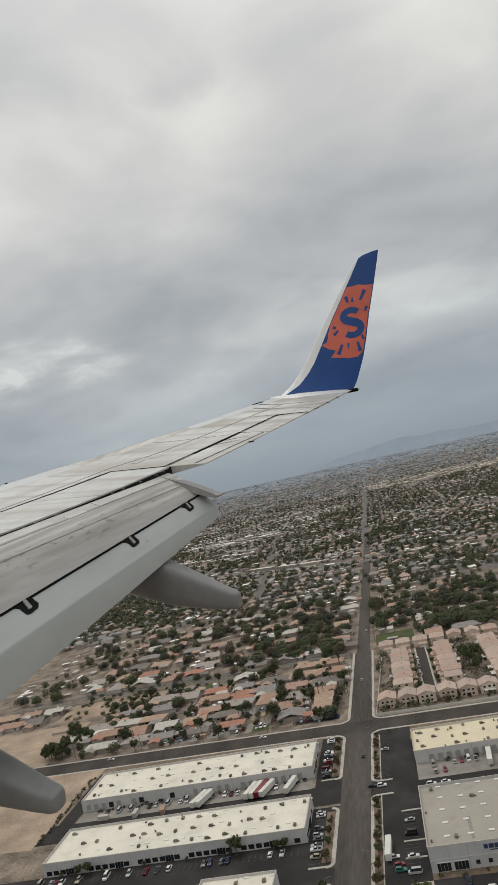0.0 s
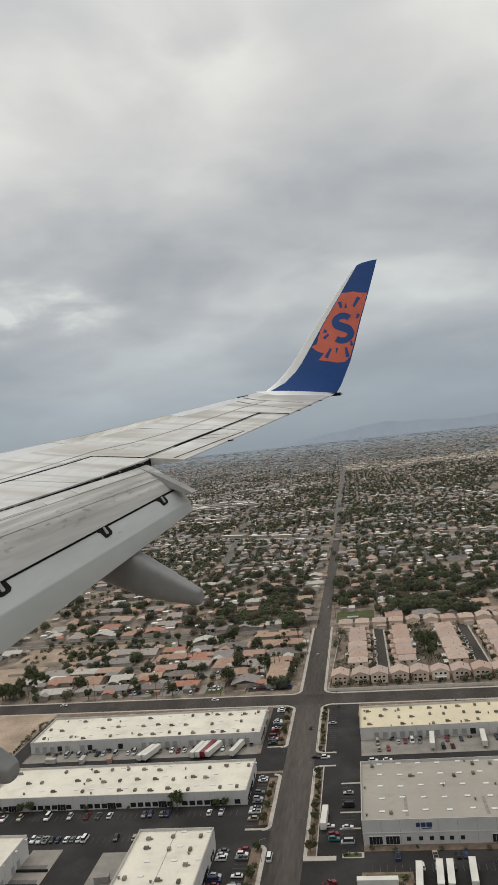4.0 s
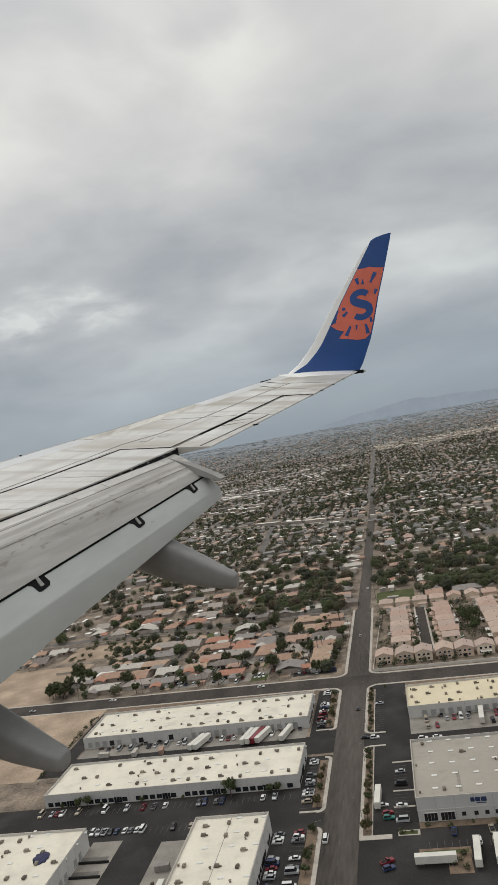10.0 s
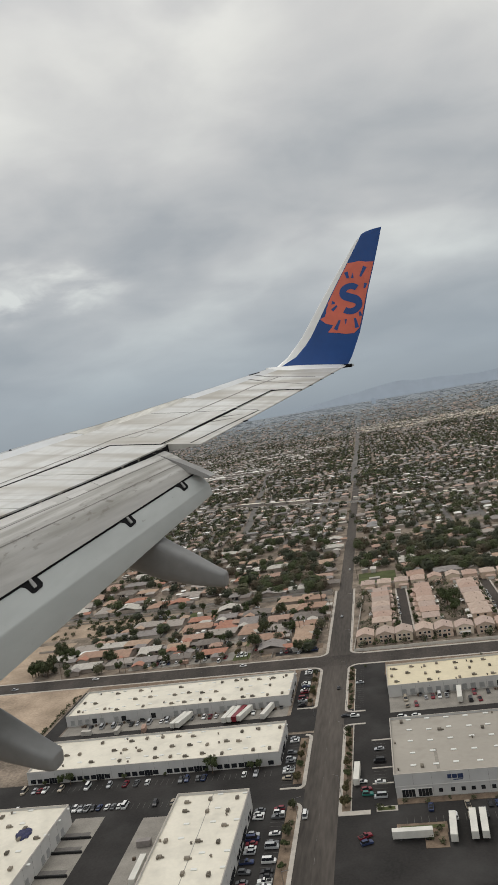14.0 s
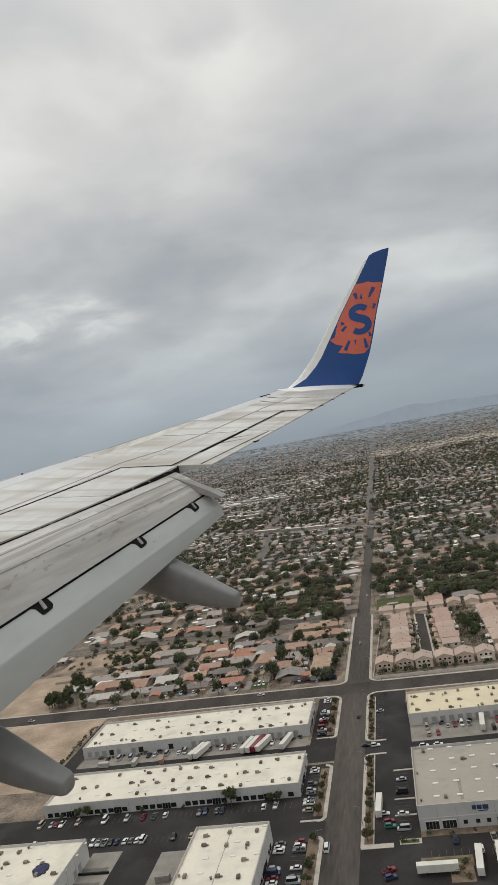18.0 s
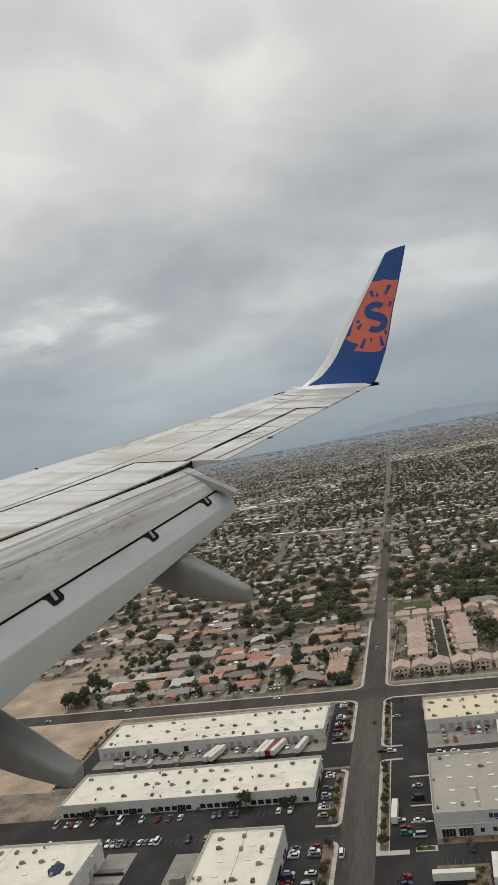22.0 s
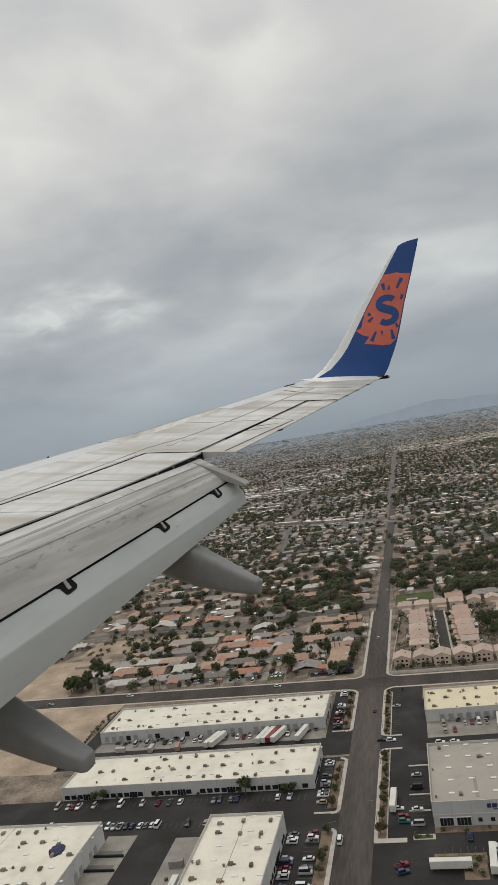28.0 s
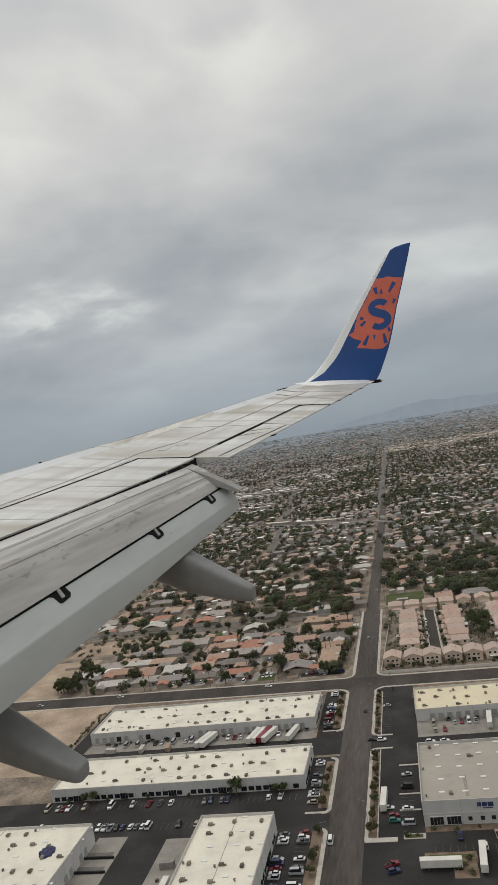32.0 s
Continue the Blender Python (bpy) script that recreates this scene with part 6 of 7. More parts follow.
def palm(seed, tall):
    rng = random.Random(seed)
    e = empty("palm_tree", at(0, 0), "tall fan palm with a shaggy green head", "palm tree", "palms along the streets")
    bm = bmesh.new()
    for i in range(4):
        limb(bm, (0.1 * i, 0, tall * i / 4), (0.1 * (i + 1), 0, tall * (i + 1) / 4), 0.24 - 0.02 * i, 0.22 - 0.02 * i, 7)
    part("trunk", bm, BARK, e)
    verts, faces = [], []
    for i in range(34):
        a, el = rng.uniform(0, 6.28), rng.uniform(-0.9, 1.2)
        d = Vector((math.cos(a) * math.cos(el), math.sin(a) * math.cos(el), math.sin(el)))
        s = Vector((-math.sin(a), math.cos(a), 0)) * rng.uniform(0.28, 0.42)
        base, mid, tip = Vector((0.4, 0, tall)), Vector((0.4, 0, tall)) + d * 1.1, Vector((0.4, 0, tall)) + d * 1.9 + Vector((0, 0, -0.5))
        k = len(verts)
        verts += [base, mid - s, tip, mid + s]
        faces.append((k, k + 1, k + 2, k + 3))
    me = bpy.data.meshes.new("fronds")
    me.from_pydata(verts, [], faces)
    me.materials.append(LEAF_GREEN)
    part("fronds", me, None, e)
    return e


def shrub(seed):
    rng = random.Random(seed)
    e = empty("shrub", at(0, 0), "small dusty olive shrub in gravel", "shrub", "shrubs in planters")
    me = bpy.data.meshes.new("foliage")
    v, f = leaf_cloud(rng, [((rng.uniform(-0.5, 0.5), rng.uniform(-0.5, 0.5), 0.6), 0.75) for _ in range(4)], 22, 0.22)
    me.from_pydata(v, [], f)
    me.materials.append(LEAF)
    part("foliage", me, None, e)
    return e


def place_plants():
    rng = random.Random(33)
    protos = [tree(1, 7, 7, LEAF, "dusty olive-green street tree"), tree(2, 9, 8, LEAF, "broad dark olive tree in a yard"), tree(3, 6, 5.5, LEAF_GREEN, "small green street tree"), tree(4, 11, 9, LEAF_GREEN, "tall dark green tree among houses"), tree(6, 13, 7, LEAF, "tall narrow dark pine-like tree"), tree(9, 6, 6, LEAF_DRY, "dry yellow-olive desert tree")]
    palms, bushes = [palm(1, 9), palm(2, 12)], [shrub(1), shrub(2)]
    used = set()

    def drop(p, u, v, z=0.0, s=1.0):
        m = at(u, v, z, rng.uniform(0, 360), s)
        if p not in used:
            used.add(p)
            p.matrix_basis = m
        else:
            copy_thing(p, m)

    # planters along the main road
    for v in list(range(-168, -98, 8)) + list(range(-76, -18, 9)):
        drop(protos[rng.choice((0, 2, 5))], 12 + rng.uniform(-0.6, 0.6), v + rng.uniform(-2, 2), 0.15, rng.uniform(0.5, 0.8))
        for _ in range(3):
            drop(bushes[rng.randrange(2)], 12 + rng.uniform(-1.4, 1.4), v + rng.uniform(-4, 4), 0.15, rng.uniform(0.7, 1.2))
    for v in list(range(-66, -16, 10)) + list(range(-148, -104, 11)) + list(range(-260, -166, 13)):
        drop(protos[rng.choice((0, 5, 5, 2))], -10.6 + rng.uniform(-0.6, 0.6), v + rng.uniform(-3, 3), 0.15, rng.uniform(0.6, 1.05))
        drop(bushes[rng.randrange(2)], -10.4 + rng.uniform(-1, 1), v + 4, 0.15, rng.uniform(0.7, 1.3))
    drop(protos[0], -10.4, -186, 0.15, 1.15)
    drop(protos[0], -10.4, -167, 0.15, 1.0)
    for u in range(-150, -24, 12):
        drop(bushes[rng.randrange(2)], u + rng.uniform(-4, 4), -23 + rng.uniform(-8, 8), 0.15, rng.uniform(0.6, 1.2))
    for u in range(-140, -24, 21):
        drop(protos[2], u, -131.8, 0.03, rng.uniform(0.5, 0.8))
    for u, s in ((-53, 0.75), (-131, 0.6), (-126, 0.7), (-34, 0.5), (-30, 0.55)):
        drop(protos[3], u, -132.4, 0.03, s)
    for u in range(20, 250, 14):
        drop(bushes[rng.randrange(2)], u, -26 + rng.uniform(-10, 10), 0.15, rng.uniform(0.6, 1.2))
    for u in range(36, 190, 9):
        drop(bushes[rng.randrange(2)], u, -168.5 + rng.uniform(-1.5, 1.5), 0.15, rng.uniform(0.7, 1.3))
    for u, v in ((34, -187.5), (38, -187), (43, -187.5), (48, -188), (44, -193), (48, -196), (46, -191), (26, -171.8), (30, -171.7)):
        drop(bushes[rng.randrange(2)], u, v, 0.15, rng.uniform(0.8, 1.4))
    # house rows
    for i in range(26):
        drop(protos[rng.choice((2, 0))], 16 + i * 8.4 + rng.uniform(-2, 2), 16.8 - 0.04 * i * 8.4 + rng.uniform(-1.2, 1.2), 0, rng.uniform(0.4, 0.75))
    for s in range(3):
        for j in range(8):
            for side in (-1, 1):
                drop(protos[rng.choice((0, 2, 3))], 50 + 68 * s + side * rng.uniform(6, 8), 50 + j * 10.5, 0, rng.uniform(0.4, 0.7))
    for j in range(14):
        drop(protos[rng.choice((2, 3))], 84 + 68 * (j % 4) + rng.uniform(-3.5, 3.5), 62 + rng.uniform(0, 60), 0, rng.uniform(0.6, 1.0))
    for u, v in ((-36, 40), (-47, 55), (-62, 88), (-20, 96), (-28, 60), (-82, 46), (-101, 92), (-25, 112), (-16, 130)):
        drop(palms[rng.randrange(2)], u, v)
        drop(palms[rng.randrange(2)], u + rng.uniform(-4, 4), v + rng.uniform(-4, 4))
    for u, v, size in ((82, 84, 1.5), (88, 95, 1.35), (80, 103, 1.2), (87, 72, 1.1)):
        drop(protos[3], u, v, 0, size)
    # scrub along the edge of the dirt lot, and a clump of trees at its far corner
    for k in range(22):
        drop(bushes[rng.randrange(2)], -169.5 + rng.uniform(-2.5, 1), -95 + k * 3.6, 0.04, rng.uniform(0.8, 1.6))
    for k in range(15):
        drop(protos[rng.choice((1, 3, 4))], rng.uniform(-228, -206), rng.uniform(24, 66), 0, rng.uniform(0.9, 1.3))
    for k in range(60):
        drop(bushes[rng.randrange(2)], rng.uniform(-255, -178), rng.uniform(114, 170), 0.04, rng.uniform(1.2, 2.6))
    # yards of the older houses
    for _ in range(105):
        u, v = rng.uniform(-215, -9), rng.uniform(18, 165)
        if all(math.hypot(u - a, v - b) > 7 for a, b, _ in TAKEN):
            drop(protos[rng.choice((0, 1, 2, 3, 4, 5))], u, v, 0, rng.uniform(0.6, 1.1))
    for _ in range(26):
        drop(bushes[rng.randrange(2)], rng.uniform(-215, -172), rng.uniform(108, 134), 0.04, rng.uniform(2.0, 3.4))


place_plants()


# ---- street furniture ----
def place_lamps():
    e = empty("street_lamp", at(-7.6, -40), "tall grey street lamp on a pavement", "street lamp", "street lamps")
    bm = bmesh.new()
    limb(bm, (0, 0, 0), (0, 0, 9), 0.11, 0.06, 8)
    part("pole", bm, STEEL, e)
    bm = bmesh.new()
    limb(bm, (0, 0, 8.9), (2.2, 0, 9.4), 0.05, 0.04, 6)
    part("arm", bm, STEEL, e)
    part("lamp_head", slab(2.0, 2.7, -0.14, 0.14, 9.3, 9.45, 0.03), UNIT, e)
    for v in (-80, -125, -175, -220):
        copy_thing(e, at(-7.6, v))
    for v in (-30, -70, -110, -160, 30, 75, 120):
        copy_thing(e, at(9.7 if v < 0 else 10.6, v, 0, 180))
    for u in (-200, -150, -100, -50, 60, 110, 160):
        copy_thing(e, at(u, 8.2 - 0.0437 * u, 0, -90))
    p = empty("utility_pole", at(-150, 17), "weathered wooden utility pole with a crossarm", "utility pole", "utility poles")
    bm = bmesh.new()
    limb(bm, (0, 0, 0), (0, 0, 12), 0.17, 0.12, 8)
    part("post", bm, BARK, p)
    part("crossarm", slab(-1.2, 1.2, -0.06, 0.06, 11.1, 11.25), BARK, p)
    for u in (-105, -60, -200):
        copy_thing(p, at(u, 10.4 - 0.0437 * u))
    for v in (60, 105, 150, 200, 260, 320):
        copy_thing(p, at(13.0 if v > 165 else -7.2, v, 0, 90))


place_lamps()


# ---- the suburb beyond, out to the far plain ----
def far_suburb():
    rng = random.Random(77)
    hv, hf, hm = [], [], []
    inv = PLAN.inverted()

    def add_house(x, y, z, w, d, h, a, flat, pale=2):
        c, s = math.cos(a), math.sin(a)
        k = len(hv)
        r = 0 if flat else min(w, d) * 0.5 * 0.3
        o = 0.5
        pts = [(px, py, pz) for pz in (-0.5, h) for px, py in ((-w / 2, -d / 2), (w / 2, -d / 2), (w / 2, d / 2), (-w / 2, d / 2))]
        pts += [(px, py, h) for px, py in ((-w / 2 - o, -d / 2 - o), (w / 2 + o, -d / 2 - o), (w / 2 + o, d / 2 + o), (-w / 2 - o, d / 2 + o))]
        ins = max(0.0, w / 2 - d / 2 * 0.8)
        pts += [(-ins, 0, h + r), (ins, 0, h + r)] if not flat else []
        for px, py, pz in pts:
            hv.append((x + px * c - py * s, y + px * s + py * c, z + pz))
        for q in ((0, 1, 5, 4), (1, 2, 6, 5), (2, 3, 7, 6), (3, 0, 4, 7)):
            hf.append([k + i for i in q])
            hm.append(0)
        roofs = ((8, 9, 13, 12), (9, 10, 13), (10, 11, 12, 13), (11, 8, 12)) if not flat else ((8, 9, 10, 11),)
        for q in roofs:
            hf.append([k + i for i in q])
            hm.append(pale if flat else 1)

    kinds = [([], []) for _ in FAR_LEAVES]

    def add_tree(x, y, z, tall, wide, cards):
        tv, tf = kinds[rng.choice((0, 0, 1, 1, 1, 2, 2, 3))]
        for _ in range(cards):
            a, r = rng.uniform(0, 6.28), wide / 2 * math.sqrt(rng.random())
            zz = tall * rng.uniform(0.25, 1.0)
            r *= 1.15 - 0.75 * abs(zz / tall - 0.5)
            p = Vector((x + r * math.cos(a), y + r * math.sin(a), z + zz))
            s = wide * rng.uniform(0.20, 0.36) * (0.30 if cards > 150 else 0.44 if cards > 50 else 0.78 if cards > 25 else 1.0)
            out = Vector((r * math.cos(a), r * math.sin(a), (zz - 0.45 * tall) * 1.3)).normalized()
            d = (out + Vector((rng.uniform(-1, 1), rng.uniform(-1, 1), rng.uniform(-1, 1))) * 0.55).orthogonal().normalized()
            t = out.cross(d).normalized()
            k = len(tv)
            tv.extend((p - t * s, p + d * s, p + t * s * 0.8 - d * s * 0.3))
            tf.append((k, k + 1, k + 2))

    def blocked(u, v):
        if (-12 < u < 14) if v < 1000 else (-17 < u < 7):
            return True
        if abs(v - (705 - u * (0.557 if u < 0 else 0.32))) < 23 or abs(v - (1600 - (u + 700) * 0.219)) < 14:
            return True
        return abs(u - (-150 - (v - 520) * 0.102)) < 11 and 500 < v < 1500

    # pale streets between the rows of houses
    sv, sf = [], []

    def add_street(u0, v0, u1, v1, wide):
        n = Vector((-(v1 - v0), u1 - u0, 0)).normalized() * wide / 2
        k = max(1, int(math.hypot(u1 - u0, v1 - v0) / 60))
        for i in range(k):
            p, q = [Vector((u0 + (u1 - u0) * f, v0 + (v1 - v0) * f, 0)) for f in (i / k, (i + 1) / k)]
            i0 = len(sv)
            for s in (p - n, q - n, q + n, p + n):
                w = PLAN @ s
                sv.append((w.x, w.y, rise(w.x, w.y) + (0.09 if w.length < 1950 else 1.2)))
            sf.append((i0, i0 + 1, i0 + 2, i0 + 3))

    add_street(-5, 1470, -5, 3000, 15)

    def plant_yards(w, z, dist, count):
        lush = 0.5 + 0.9 * noise.noise((w.x * 0.006, w.y * 0.006, 4.0))
        for _ in range(count):
            if rng.random() < 0.45 + 0.5 * lush:
                size = rng.uniform(0.45, 1.05) * (1 + 0.3 * lush)
                add_tree(w.x + rng.uniform(-11, 11), w.y + rng.uniform(-10, 14), z, 7.5 * size, 8.0 * size, 90 if dist < 1000 else 30 if dist < 1700 else 14 if dist < 2900 else 7)

    def seen(w, margin):
        return w.y > 350 and abs(w.x) < 0.44 * w.y + margin and math.hypot(w.x, w.y) < 4300

    # blocks of about 200 m, each with its own street direction; a few are shops or empty dirt
    size_b = 205.0
    for bi in range(-9, 10):
        for bj in range(20):
            u0, v0 = bi * size_b - 60, 418 + bj * size_b
            if not seen(PLAN @ Vector((u0 + 100, v0 + 100, 0)), 260):
                continue
            kind, across = rng.random(), rng.random() < 0.45
            for lane in range(5):
                street = 20 + lane * 41
                a0, a1 = ((u0, v0 + street), (u0 + size_b - 6, v0 + street)) if not across else ((u0 + street, v0), (u0 + street, v0 + size_b - 6))
                if v0 < 2300 and kind < 0.92 and not any(blocked(*p) for p in (a0, a1)):
                    add_street(*a0, *a1, 7.5)
                for side in (-13, 13):
                    s = rng.uniform(2, 12)
                    while s < size_b - 8:
                        s += rng.uniform(14.5, 20)
                        p, q = s, street + side + rng.uniform(-2.5, 2.5)
                        u, v = (u0 + p, v0 + q) if not across else (u0 + q, v0 + p)
                        w = PLAN @ Vector((u, v, 0))
                        if not seen(w, 60) or blocked(u, v):
                            continue
                        dist, z = math.hypot(w.x, w.y), rise(w.x, w.y)
                        if dist > 2900 and rng.random() < 0.1 + 0.8 * (dist - 2900) / 1400:
                            continue
                        turn = radians(TURN) + (math.pi / 2 if across else 0) + rng.choice((0, 0, 0, math.pi / 2)) + rng.uniform(-0.07, 0.07)
                        if kind > 0.97:
                            plant_yards(w, z, dist, 1 if rng.random() < 0.4 else 0)
                        elif kind > 0.92:
                            if rng.random() < 0.3:
                                add_house(w.x, w.y, z, rng.uniform(10, 26), rng.uniform(9, 15), rng.uniform(3.5, 6), radians(TURN), True)
                            plant_yards(w, z, dist, 1)
                        else:
                            if rng.random() < (0.88 if dist < 1800 else 0.7):
                                add_house(w.x, w.y, z, rng.uniform(11, 17), rng.uniform(8.5, 12), rng.uniform(2.7, 3.3) if rng.random() < 0.75 else 5.4, turn, rng.random() < (0.08 if dist < 1200 else 0.15))
                            plant_yards(w, z, dist, 5 if dist < 1500 else 4 if dist < 2500 else 3 if dist < 3300 else 1)
    # dark groves just beyond the house rows and in the older yards
    for u0, u1, v0, v1, k in ((12, 175, 182, 345, 175), (-100, -12, 172, 320, 84), (-330, -100, 175, 400, 80), (175, 330, 182, 400, 60), (-215, -9, 18, 168, 84), (12, 330, 340, 420, 60), (-190, -8, 320, 430, 45), (60, 130, 182, 240, 50), (-95, -20, 178, 225, 45)):
        for _ in range(k):
            u, v = rng.uniform(u0, u1), rng.uniform(v0, v1)
            if (13 < u < 49 and 170 < v < 220) or -11 < u < 12 or (v < 170 and any(math.hypot(u - p, v - q) < 8 for p, q, _ in TAKEN)):
                continue
            w = PLAN @ Vector((u, v, 0))
            size = rng.uniform(0.6, 1.35) * (0.7 if v < 170 else 1)
            add_tree(w.x, w.y, 0, 8.0 * size, 9.0 * size, 480)
    for _ in range(560):
        u, v = rng.uniform(15, 200), rng.uniform(14, 172)
        if any(math.hypot(u - p, v - q) < 7.2 for p, q, _ in TAKEN) or any(abs(u - s) < 5.5 and v > 40 for s in (50, 118, 186)):
            continue
        w = PLAN @ Vector((u, v, 0))
        size = rng.uniform(0.35, 0.8)
        add_tree(w.x, w.y, 0, 7 * size, 7.5 * size, 60)
    for _ in range(420):
        u, v = rng.uniform(-340, 340), rng.uniform(178, 560)
        if blocked(u, v) or (13 < u < 49 and v < 222) or any(math.hypot(u - p, v - q) < 6.5 for p, q, _ in TAKEN):
            continue
        w = PLAN @ Vector((u, v, 0))
        size = rng.uniform(0.4, 1.05)
        add_tree(w.x, w.y, 0, 7.5 * size, 8.5 * size, 240)
    # pale trailers, awnings and flat roofs among the older yards
    for _ in range(620):
        u, v = rng.uniform(-360, 360), rng.uniform(176, 900)
        if not blocked(u, v):
            w = PLAN @ Vector((u, v, 0))
            add_house(w.x, w.y, 0, rng.uniform(4, 11), rng.uniform(2.5, 6), rng.uniform(2.2, 3.4), radians(TURN) + rng.choice((0, 0.3, 1.57)), True)
    # shops and standing vehicles along the near avenue
    for _ in range(70):
        u = rng.uniform(-420, 400)
        v = 705 - u * (0.557 if u < 0 else 0.32)
        w = PLAN @ Vector((u, v + rng.choice((-1, 1)) * rng.uniform(19, 27), 0))
        if not -14 < u < 14:
            add_house(w.x, w.y, 0, rng.uniform(6, 22), rng.uniform(5, 10), rng.uniform(2.5, 5), radians(TURN - 24), True)
    # long pale shop roofs and white trucks beside the avenue and in the blocks round it
    for u, v, w0, d0, h0 in ((14, 728, 26, 7, 4.5), (26, 742, 16, 9, 5), (-92, 778, 34, 9, 5), (-140, 800, 40, 8, 5), (-190, 830, 46, 9, 5), (-120, 706, 22, 7, 4), (-150, 726, 26, 6, 4), (168, 512, 12, 3.4, 4), (180, 508, 15, 3.2, 4), (194, 504, 12, 3.4, 4), (206, 500, 14, 3.4, 4), (-60, 470, 20, 6, 3.6), (-84, 478, 14, 7, 3.4), (-42, 452, 12, 5, 3.4), (-20, 440, 10, 6, 3.4), (150, 650, 20, 7, 4.2), (84, 690, 24, 7, 4.2)):
        w = PLAN @ Vector((u, v, 0))
        add_house(w.x, w.y, 0, w0, d0, h0, radians(TURN - (24 if u < 0 else 14)), True, 4)
    # a bright commercial district far off
    for _ in range(620):
        ang, r = radians(rng.uniform(9, 26)), rng.uniform(2860, 3150)
        x, y = r * math.sin(ang), r * math.cos(ang)
        add_house(x, y, rise(x, y), rng.uniform(12, 46), rng.uniform(10, 20), rng.uniform(3.5, 7), radians(TURN), True, 3)
    for _ in range(260):
        ang, r = radians(rng.uniform(-9, 5)), rng.uniform(2050, 2750)
        x, y = r * math.sin(ang), r * math.cos(ang)
        add_house(x, y, rise(x, y), rng.uniform(14, 44), rng.uniform(10, 20), rng.uniform(3.5, 6), radians(TURN), True)
    # rows of broad flat-roofed shops along the far avenues
    for k in range(150):
        u = rng.uniform(-700, 1100)
        vv = rng.choice((1600 - (u + 700) * 0.219 + rng.choice((-34, 34)) + rng.uniform(-14, 14), rng.uniform(2150, 2480), rng.uniform(2650, 3150)))
        w = PLAN @ Vector((u, vv, 0))
        if math.hypot(w.x, w.y) < 3180 and abs(w.x) < 0.46 * w.y:
            add_house(w.x, w.y, rise(w.x, w.y), rng.uniform(16, 48), rng.uniform(10, 22), rng.uniform(4, 7), radians(TURN), True)
    me = bpy.data.meshes.new("far_houses")
    me.from_pydata(hv, [], hf)
    for m in (FAR_WALL, FAR_ROOF, FAR_FLAT, FAR_SHOP, ROOF_WHITE):
        me.materials.append(m)
    me.polygons.foreach_set("material_index", hm)
    tagged(new("far_houses", me), "thousands of small brown-roofed suburban houses", "houses", kind="stuff")
    me = bpy.data.meshes.new("far_streets")
    me.from_pydata(sv, [], sf)
    me.materials.append(STREET)
    tagged(new("far_streets", me), "pale grey streets between the far rows of houses", "streets", kind="stuff")
    for (tv, tf), mat, word in zip(kinds, FAR_LEAVES, ("dusty olive", "dark green", "fresh green", "dry brownish")):
        me = bpy.data.meshes.new("far_trees")
        me.from_pydata(tv, [], tf)
        me.materials.append(mat)
        tagged(new("far_trees", me), word + " trees scattered among far houses", "trees", kind="stuff")


far_suburb()


# ---- far plain: pale commercial roofs and a skyline, haze put into their colours ----
def far_plain_roofs(name, r0, r1, count, mat):
    rng = random.Random(int(r0))
    verts, faces = [], []
    for _ in range(count):
        a, r = radians(rng.uniform(-28, 28)), rng.uniform(r0, r1)
        x, y = r * math.sin(a), r * math.cos(a)
        z = rise(x, y) - 1
        w, d, h = rng.choice((6, 9, 12, 20, 20, 40)) * rng.uniform(0.7, 1.3), rng.uniform(8, 16), rng.uniform(1.5, 3)
        k = len(verts)
        verts += [(x + p * w / 2, y + q * d / 2, z + t) for t in (0, h) for p, q in ((-1, -1), (1, -1), (1, 1), (-1, 1))]
        faces += [[k + i for i in f] for f in ((0, 1, 5, 4), (1, 2, 6, 5), (2, 3, 7, 6), (3, 0, 4, 7), (4, 5, 6, 7))]
    me = bpy.data.meshes.new(name)
    me.from_pydata(verts, [], faces)
    me.materials.append(mat)
    tagged(new(name, me), "low far buildings and tree clumps, paled and blued for haze", "buildings", kind="stuff")


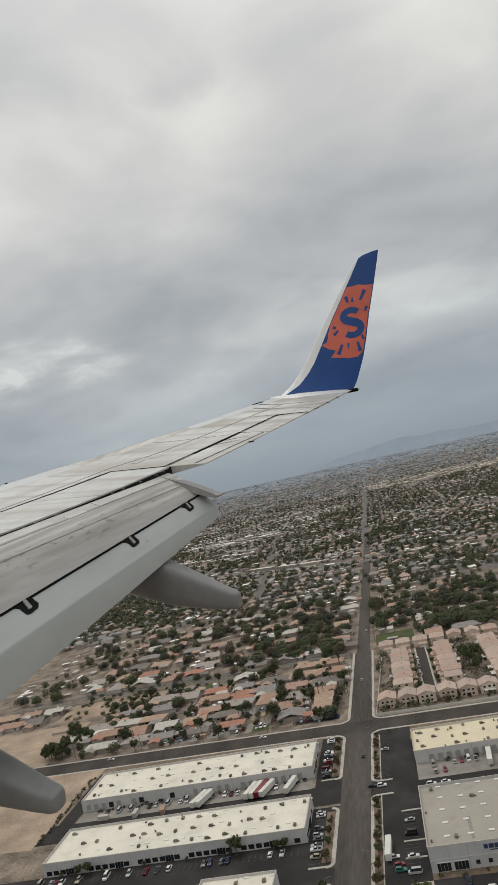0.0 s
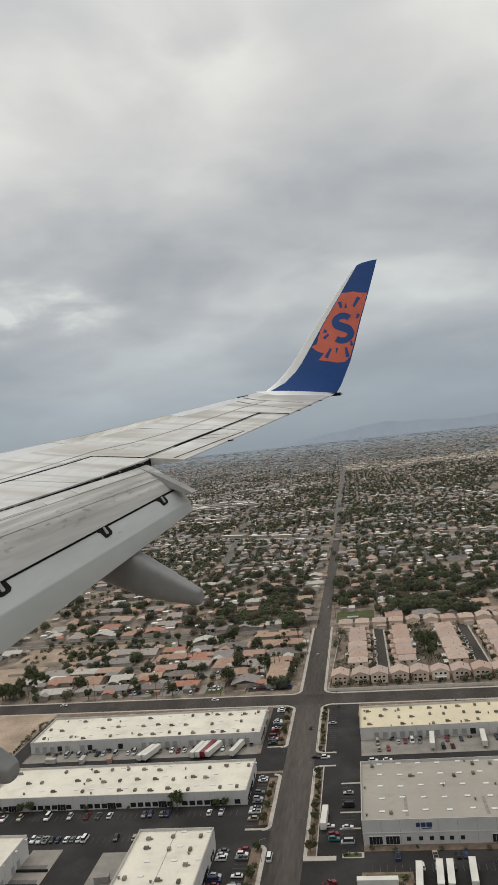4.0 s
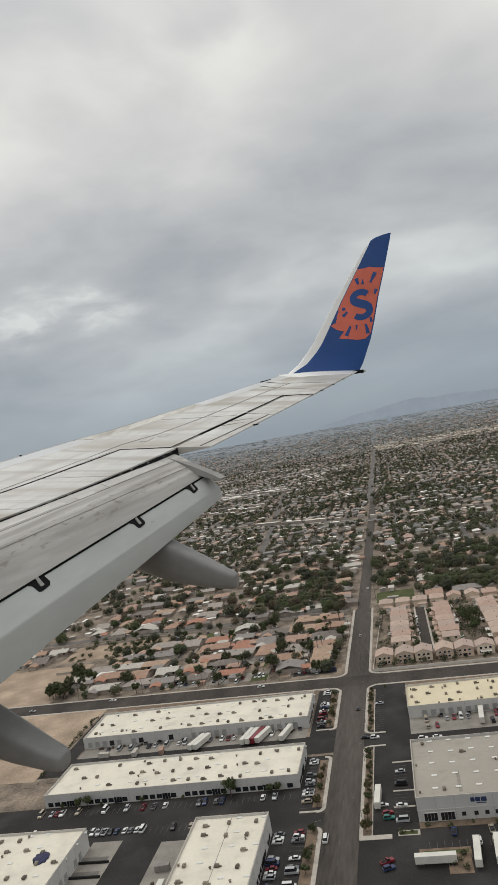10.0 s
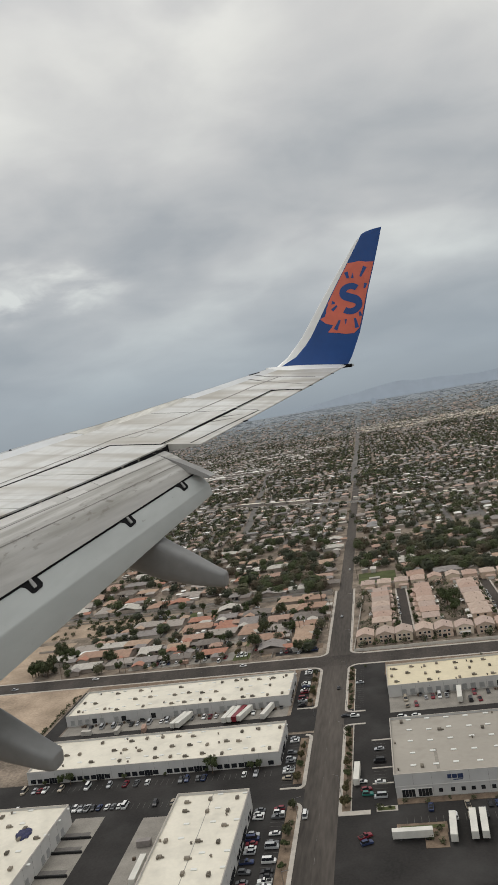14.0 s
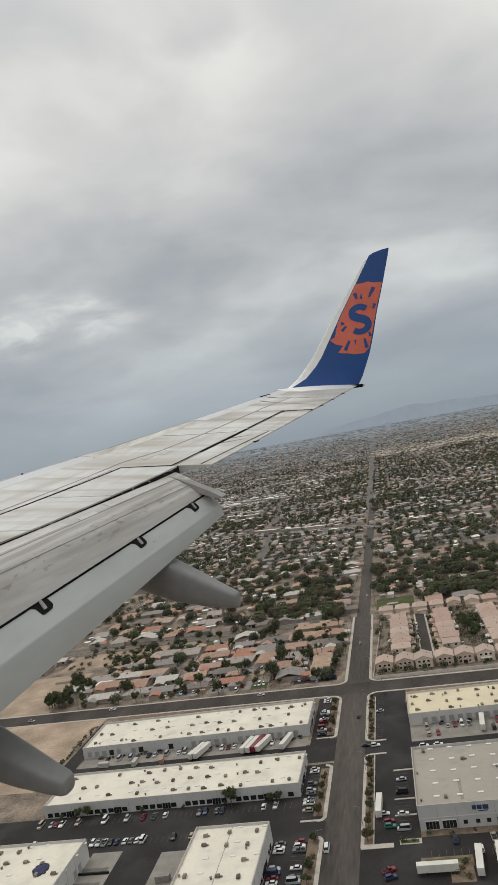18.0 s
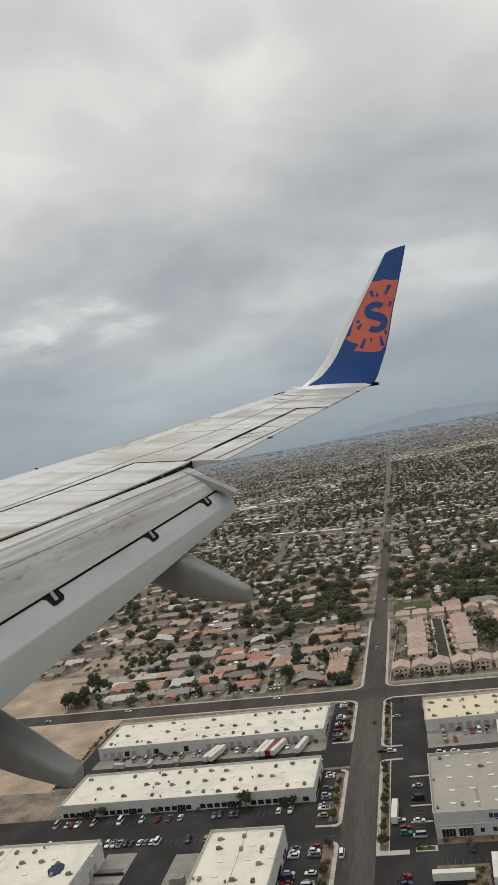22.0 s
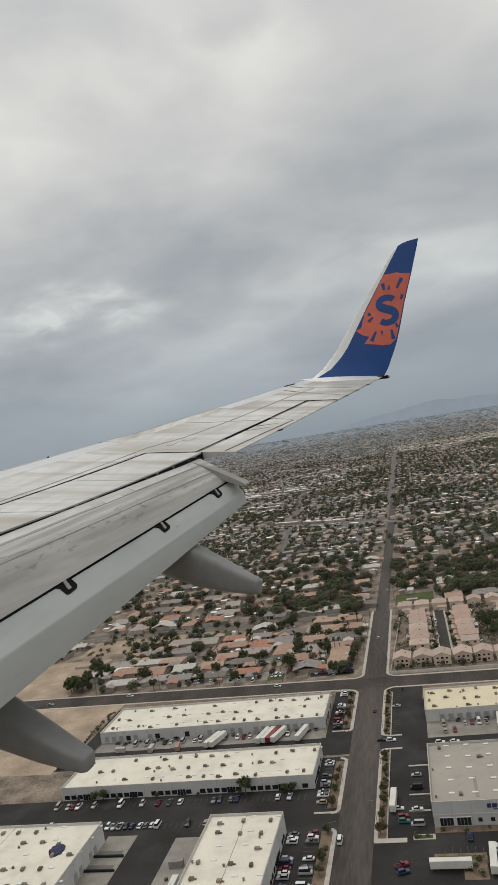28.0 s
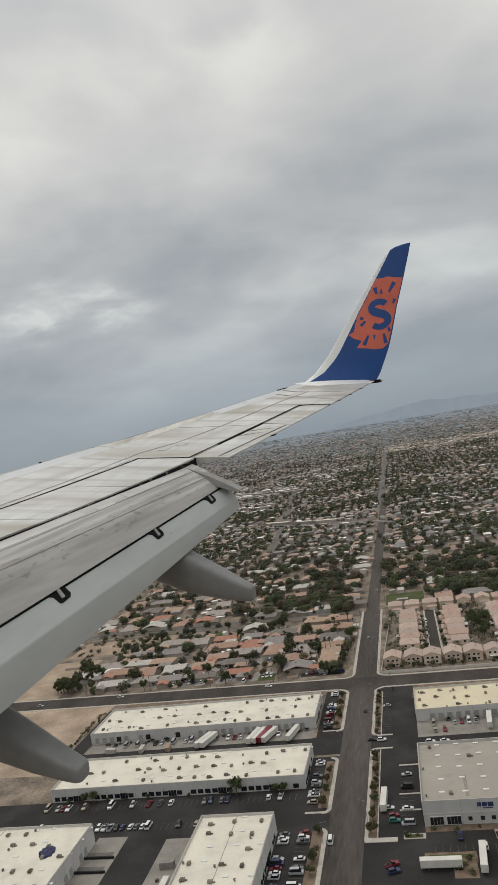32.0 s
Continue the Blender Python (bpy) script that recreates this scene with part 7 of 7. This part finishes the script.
# bluish palettes put haze into the roofs, more farther out; darkest picks are trees
FAR_HAZE_ROOF = palette_material("haze_tinted_roofs", [(0.170, 0.181, 0.182), (0.320, 0.326, 0.331), (0.105, 0.121, 0.114), (0.220, 0.226, 0.228), (0.600, 0.609, 0.616), (0.120, 0.137, 0.131), (0.200, 0.205, 0.205), (0.100, 0.116, 0.108), (0.140, 0.152, 0.148)])
# tower concrete is paled and set glowing to stand in for haze
TOWER_HAZE = backdrop_material("haze_tinted_tower_concrete", (0.25, 0.29, 0.34), (0.29, 0.33, 0.38), 0.45, 0.01, (1, 1, 1))
HAZIER_ROOF = palette_material("more_haze_tinted_roofs", [(0.267, 0.295, 0.328), (0.405, 0.434, 0.473), (0.217, 0.243, 0.262), (0.330, 0.361, 0.400), (0.550, 0.550, 0.550), (0.199, 0.223, 0.233), (0.255, 0.275, 0.299)])
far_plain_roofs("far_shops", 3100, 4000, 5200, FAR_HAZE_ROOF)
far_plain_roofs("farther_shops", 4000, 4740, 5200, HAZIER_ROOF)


def skyline():
    # an observation tower with a round pod, and a few hotel slabs, far off, haze put into their colour
    d = 4500
    for name, ang, w, h, label in (("hotel_tower", -17.6, 60, 52, "hazy pale hotel slab on the skyline"), ("hotel_tower", -18.3, 45, 40, "hazy pale hotel slab on the skyline"), ("hotel_tower", -19.2, 70, 60, "hazy pale hotel slab on the skyline"), ("hotel_tower", 10.4, 26, 34, "hazy lone tower block on the plain")):
        x, y = d * math.sin(radians(ang)), d * math.cos(radians(ang))
        z = rise(x, y)
        e = empty(name, pose(x, y, z, 0, 0, -ang), label, "tower")
        part("shaft", slab(-w / 2, w / 2, -9, 9, -3, h), TOWER_HAZE, e)
        part("crown", slab(-w / 2 + 3, w / 2 - 3, -7, 7, h, h + 4), TOWER_HAZE, e)
    x, y = d * math.sin(radians(-14.9)), d * math.cos(radians(-14.9))
    e = empty("observation_tower", pose(x, y, rise(x, y)), "slender hazy observation tower with a round pod", "tower")
    bm = bmesh.new()
    limb(bm, (0, 0, -3), (0, 0, 78), 7, 4, 10)
    part("shaft", bm, TOWER_HAZE, e)
    rings = [[(r * math.cos(2 * math.pi * i / 16), r * math.sin(2 * math.pi * i / 16), z) for i in range(16)] for r, z in ((4, 76), (13, 84), (13, 90), (5, 96), (1, 118))]
    part("pod", loft(rings), TOWER_HAZE, e)


skyline()
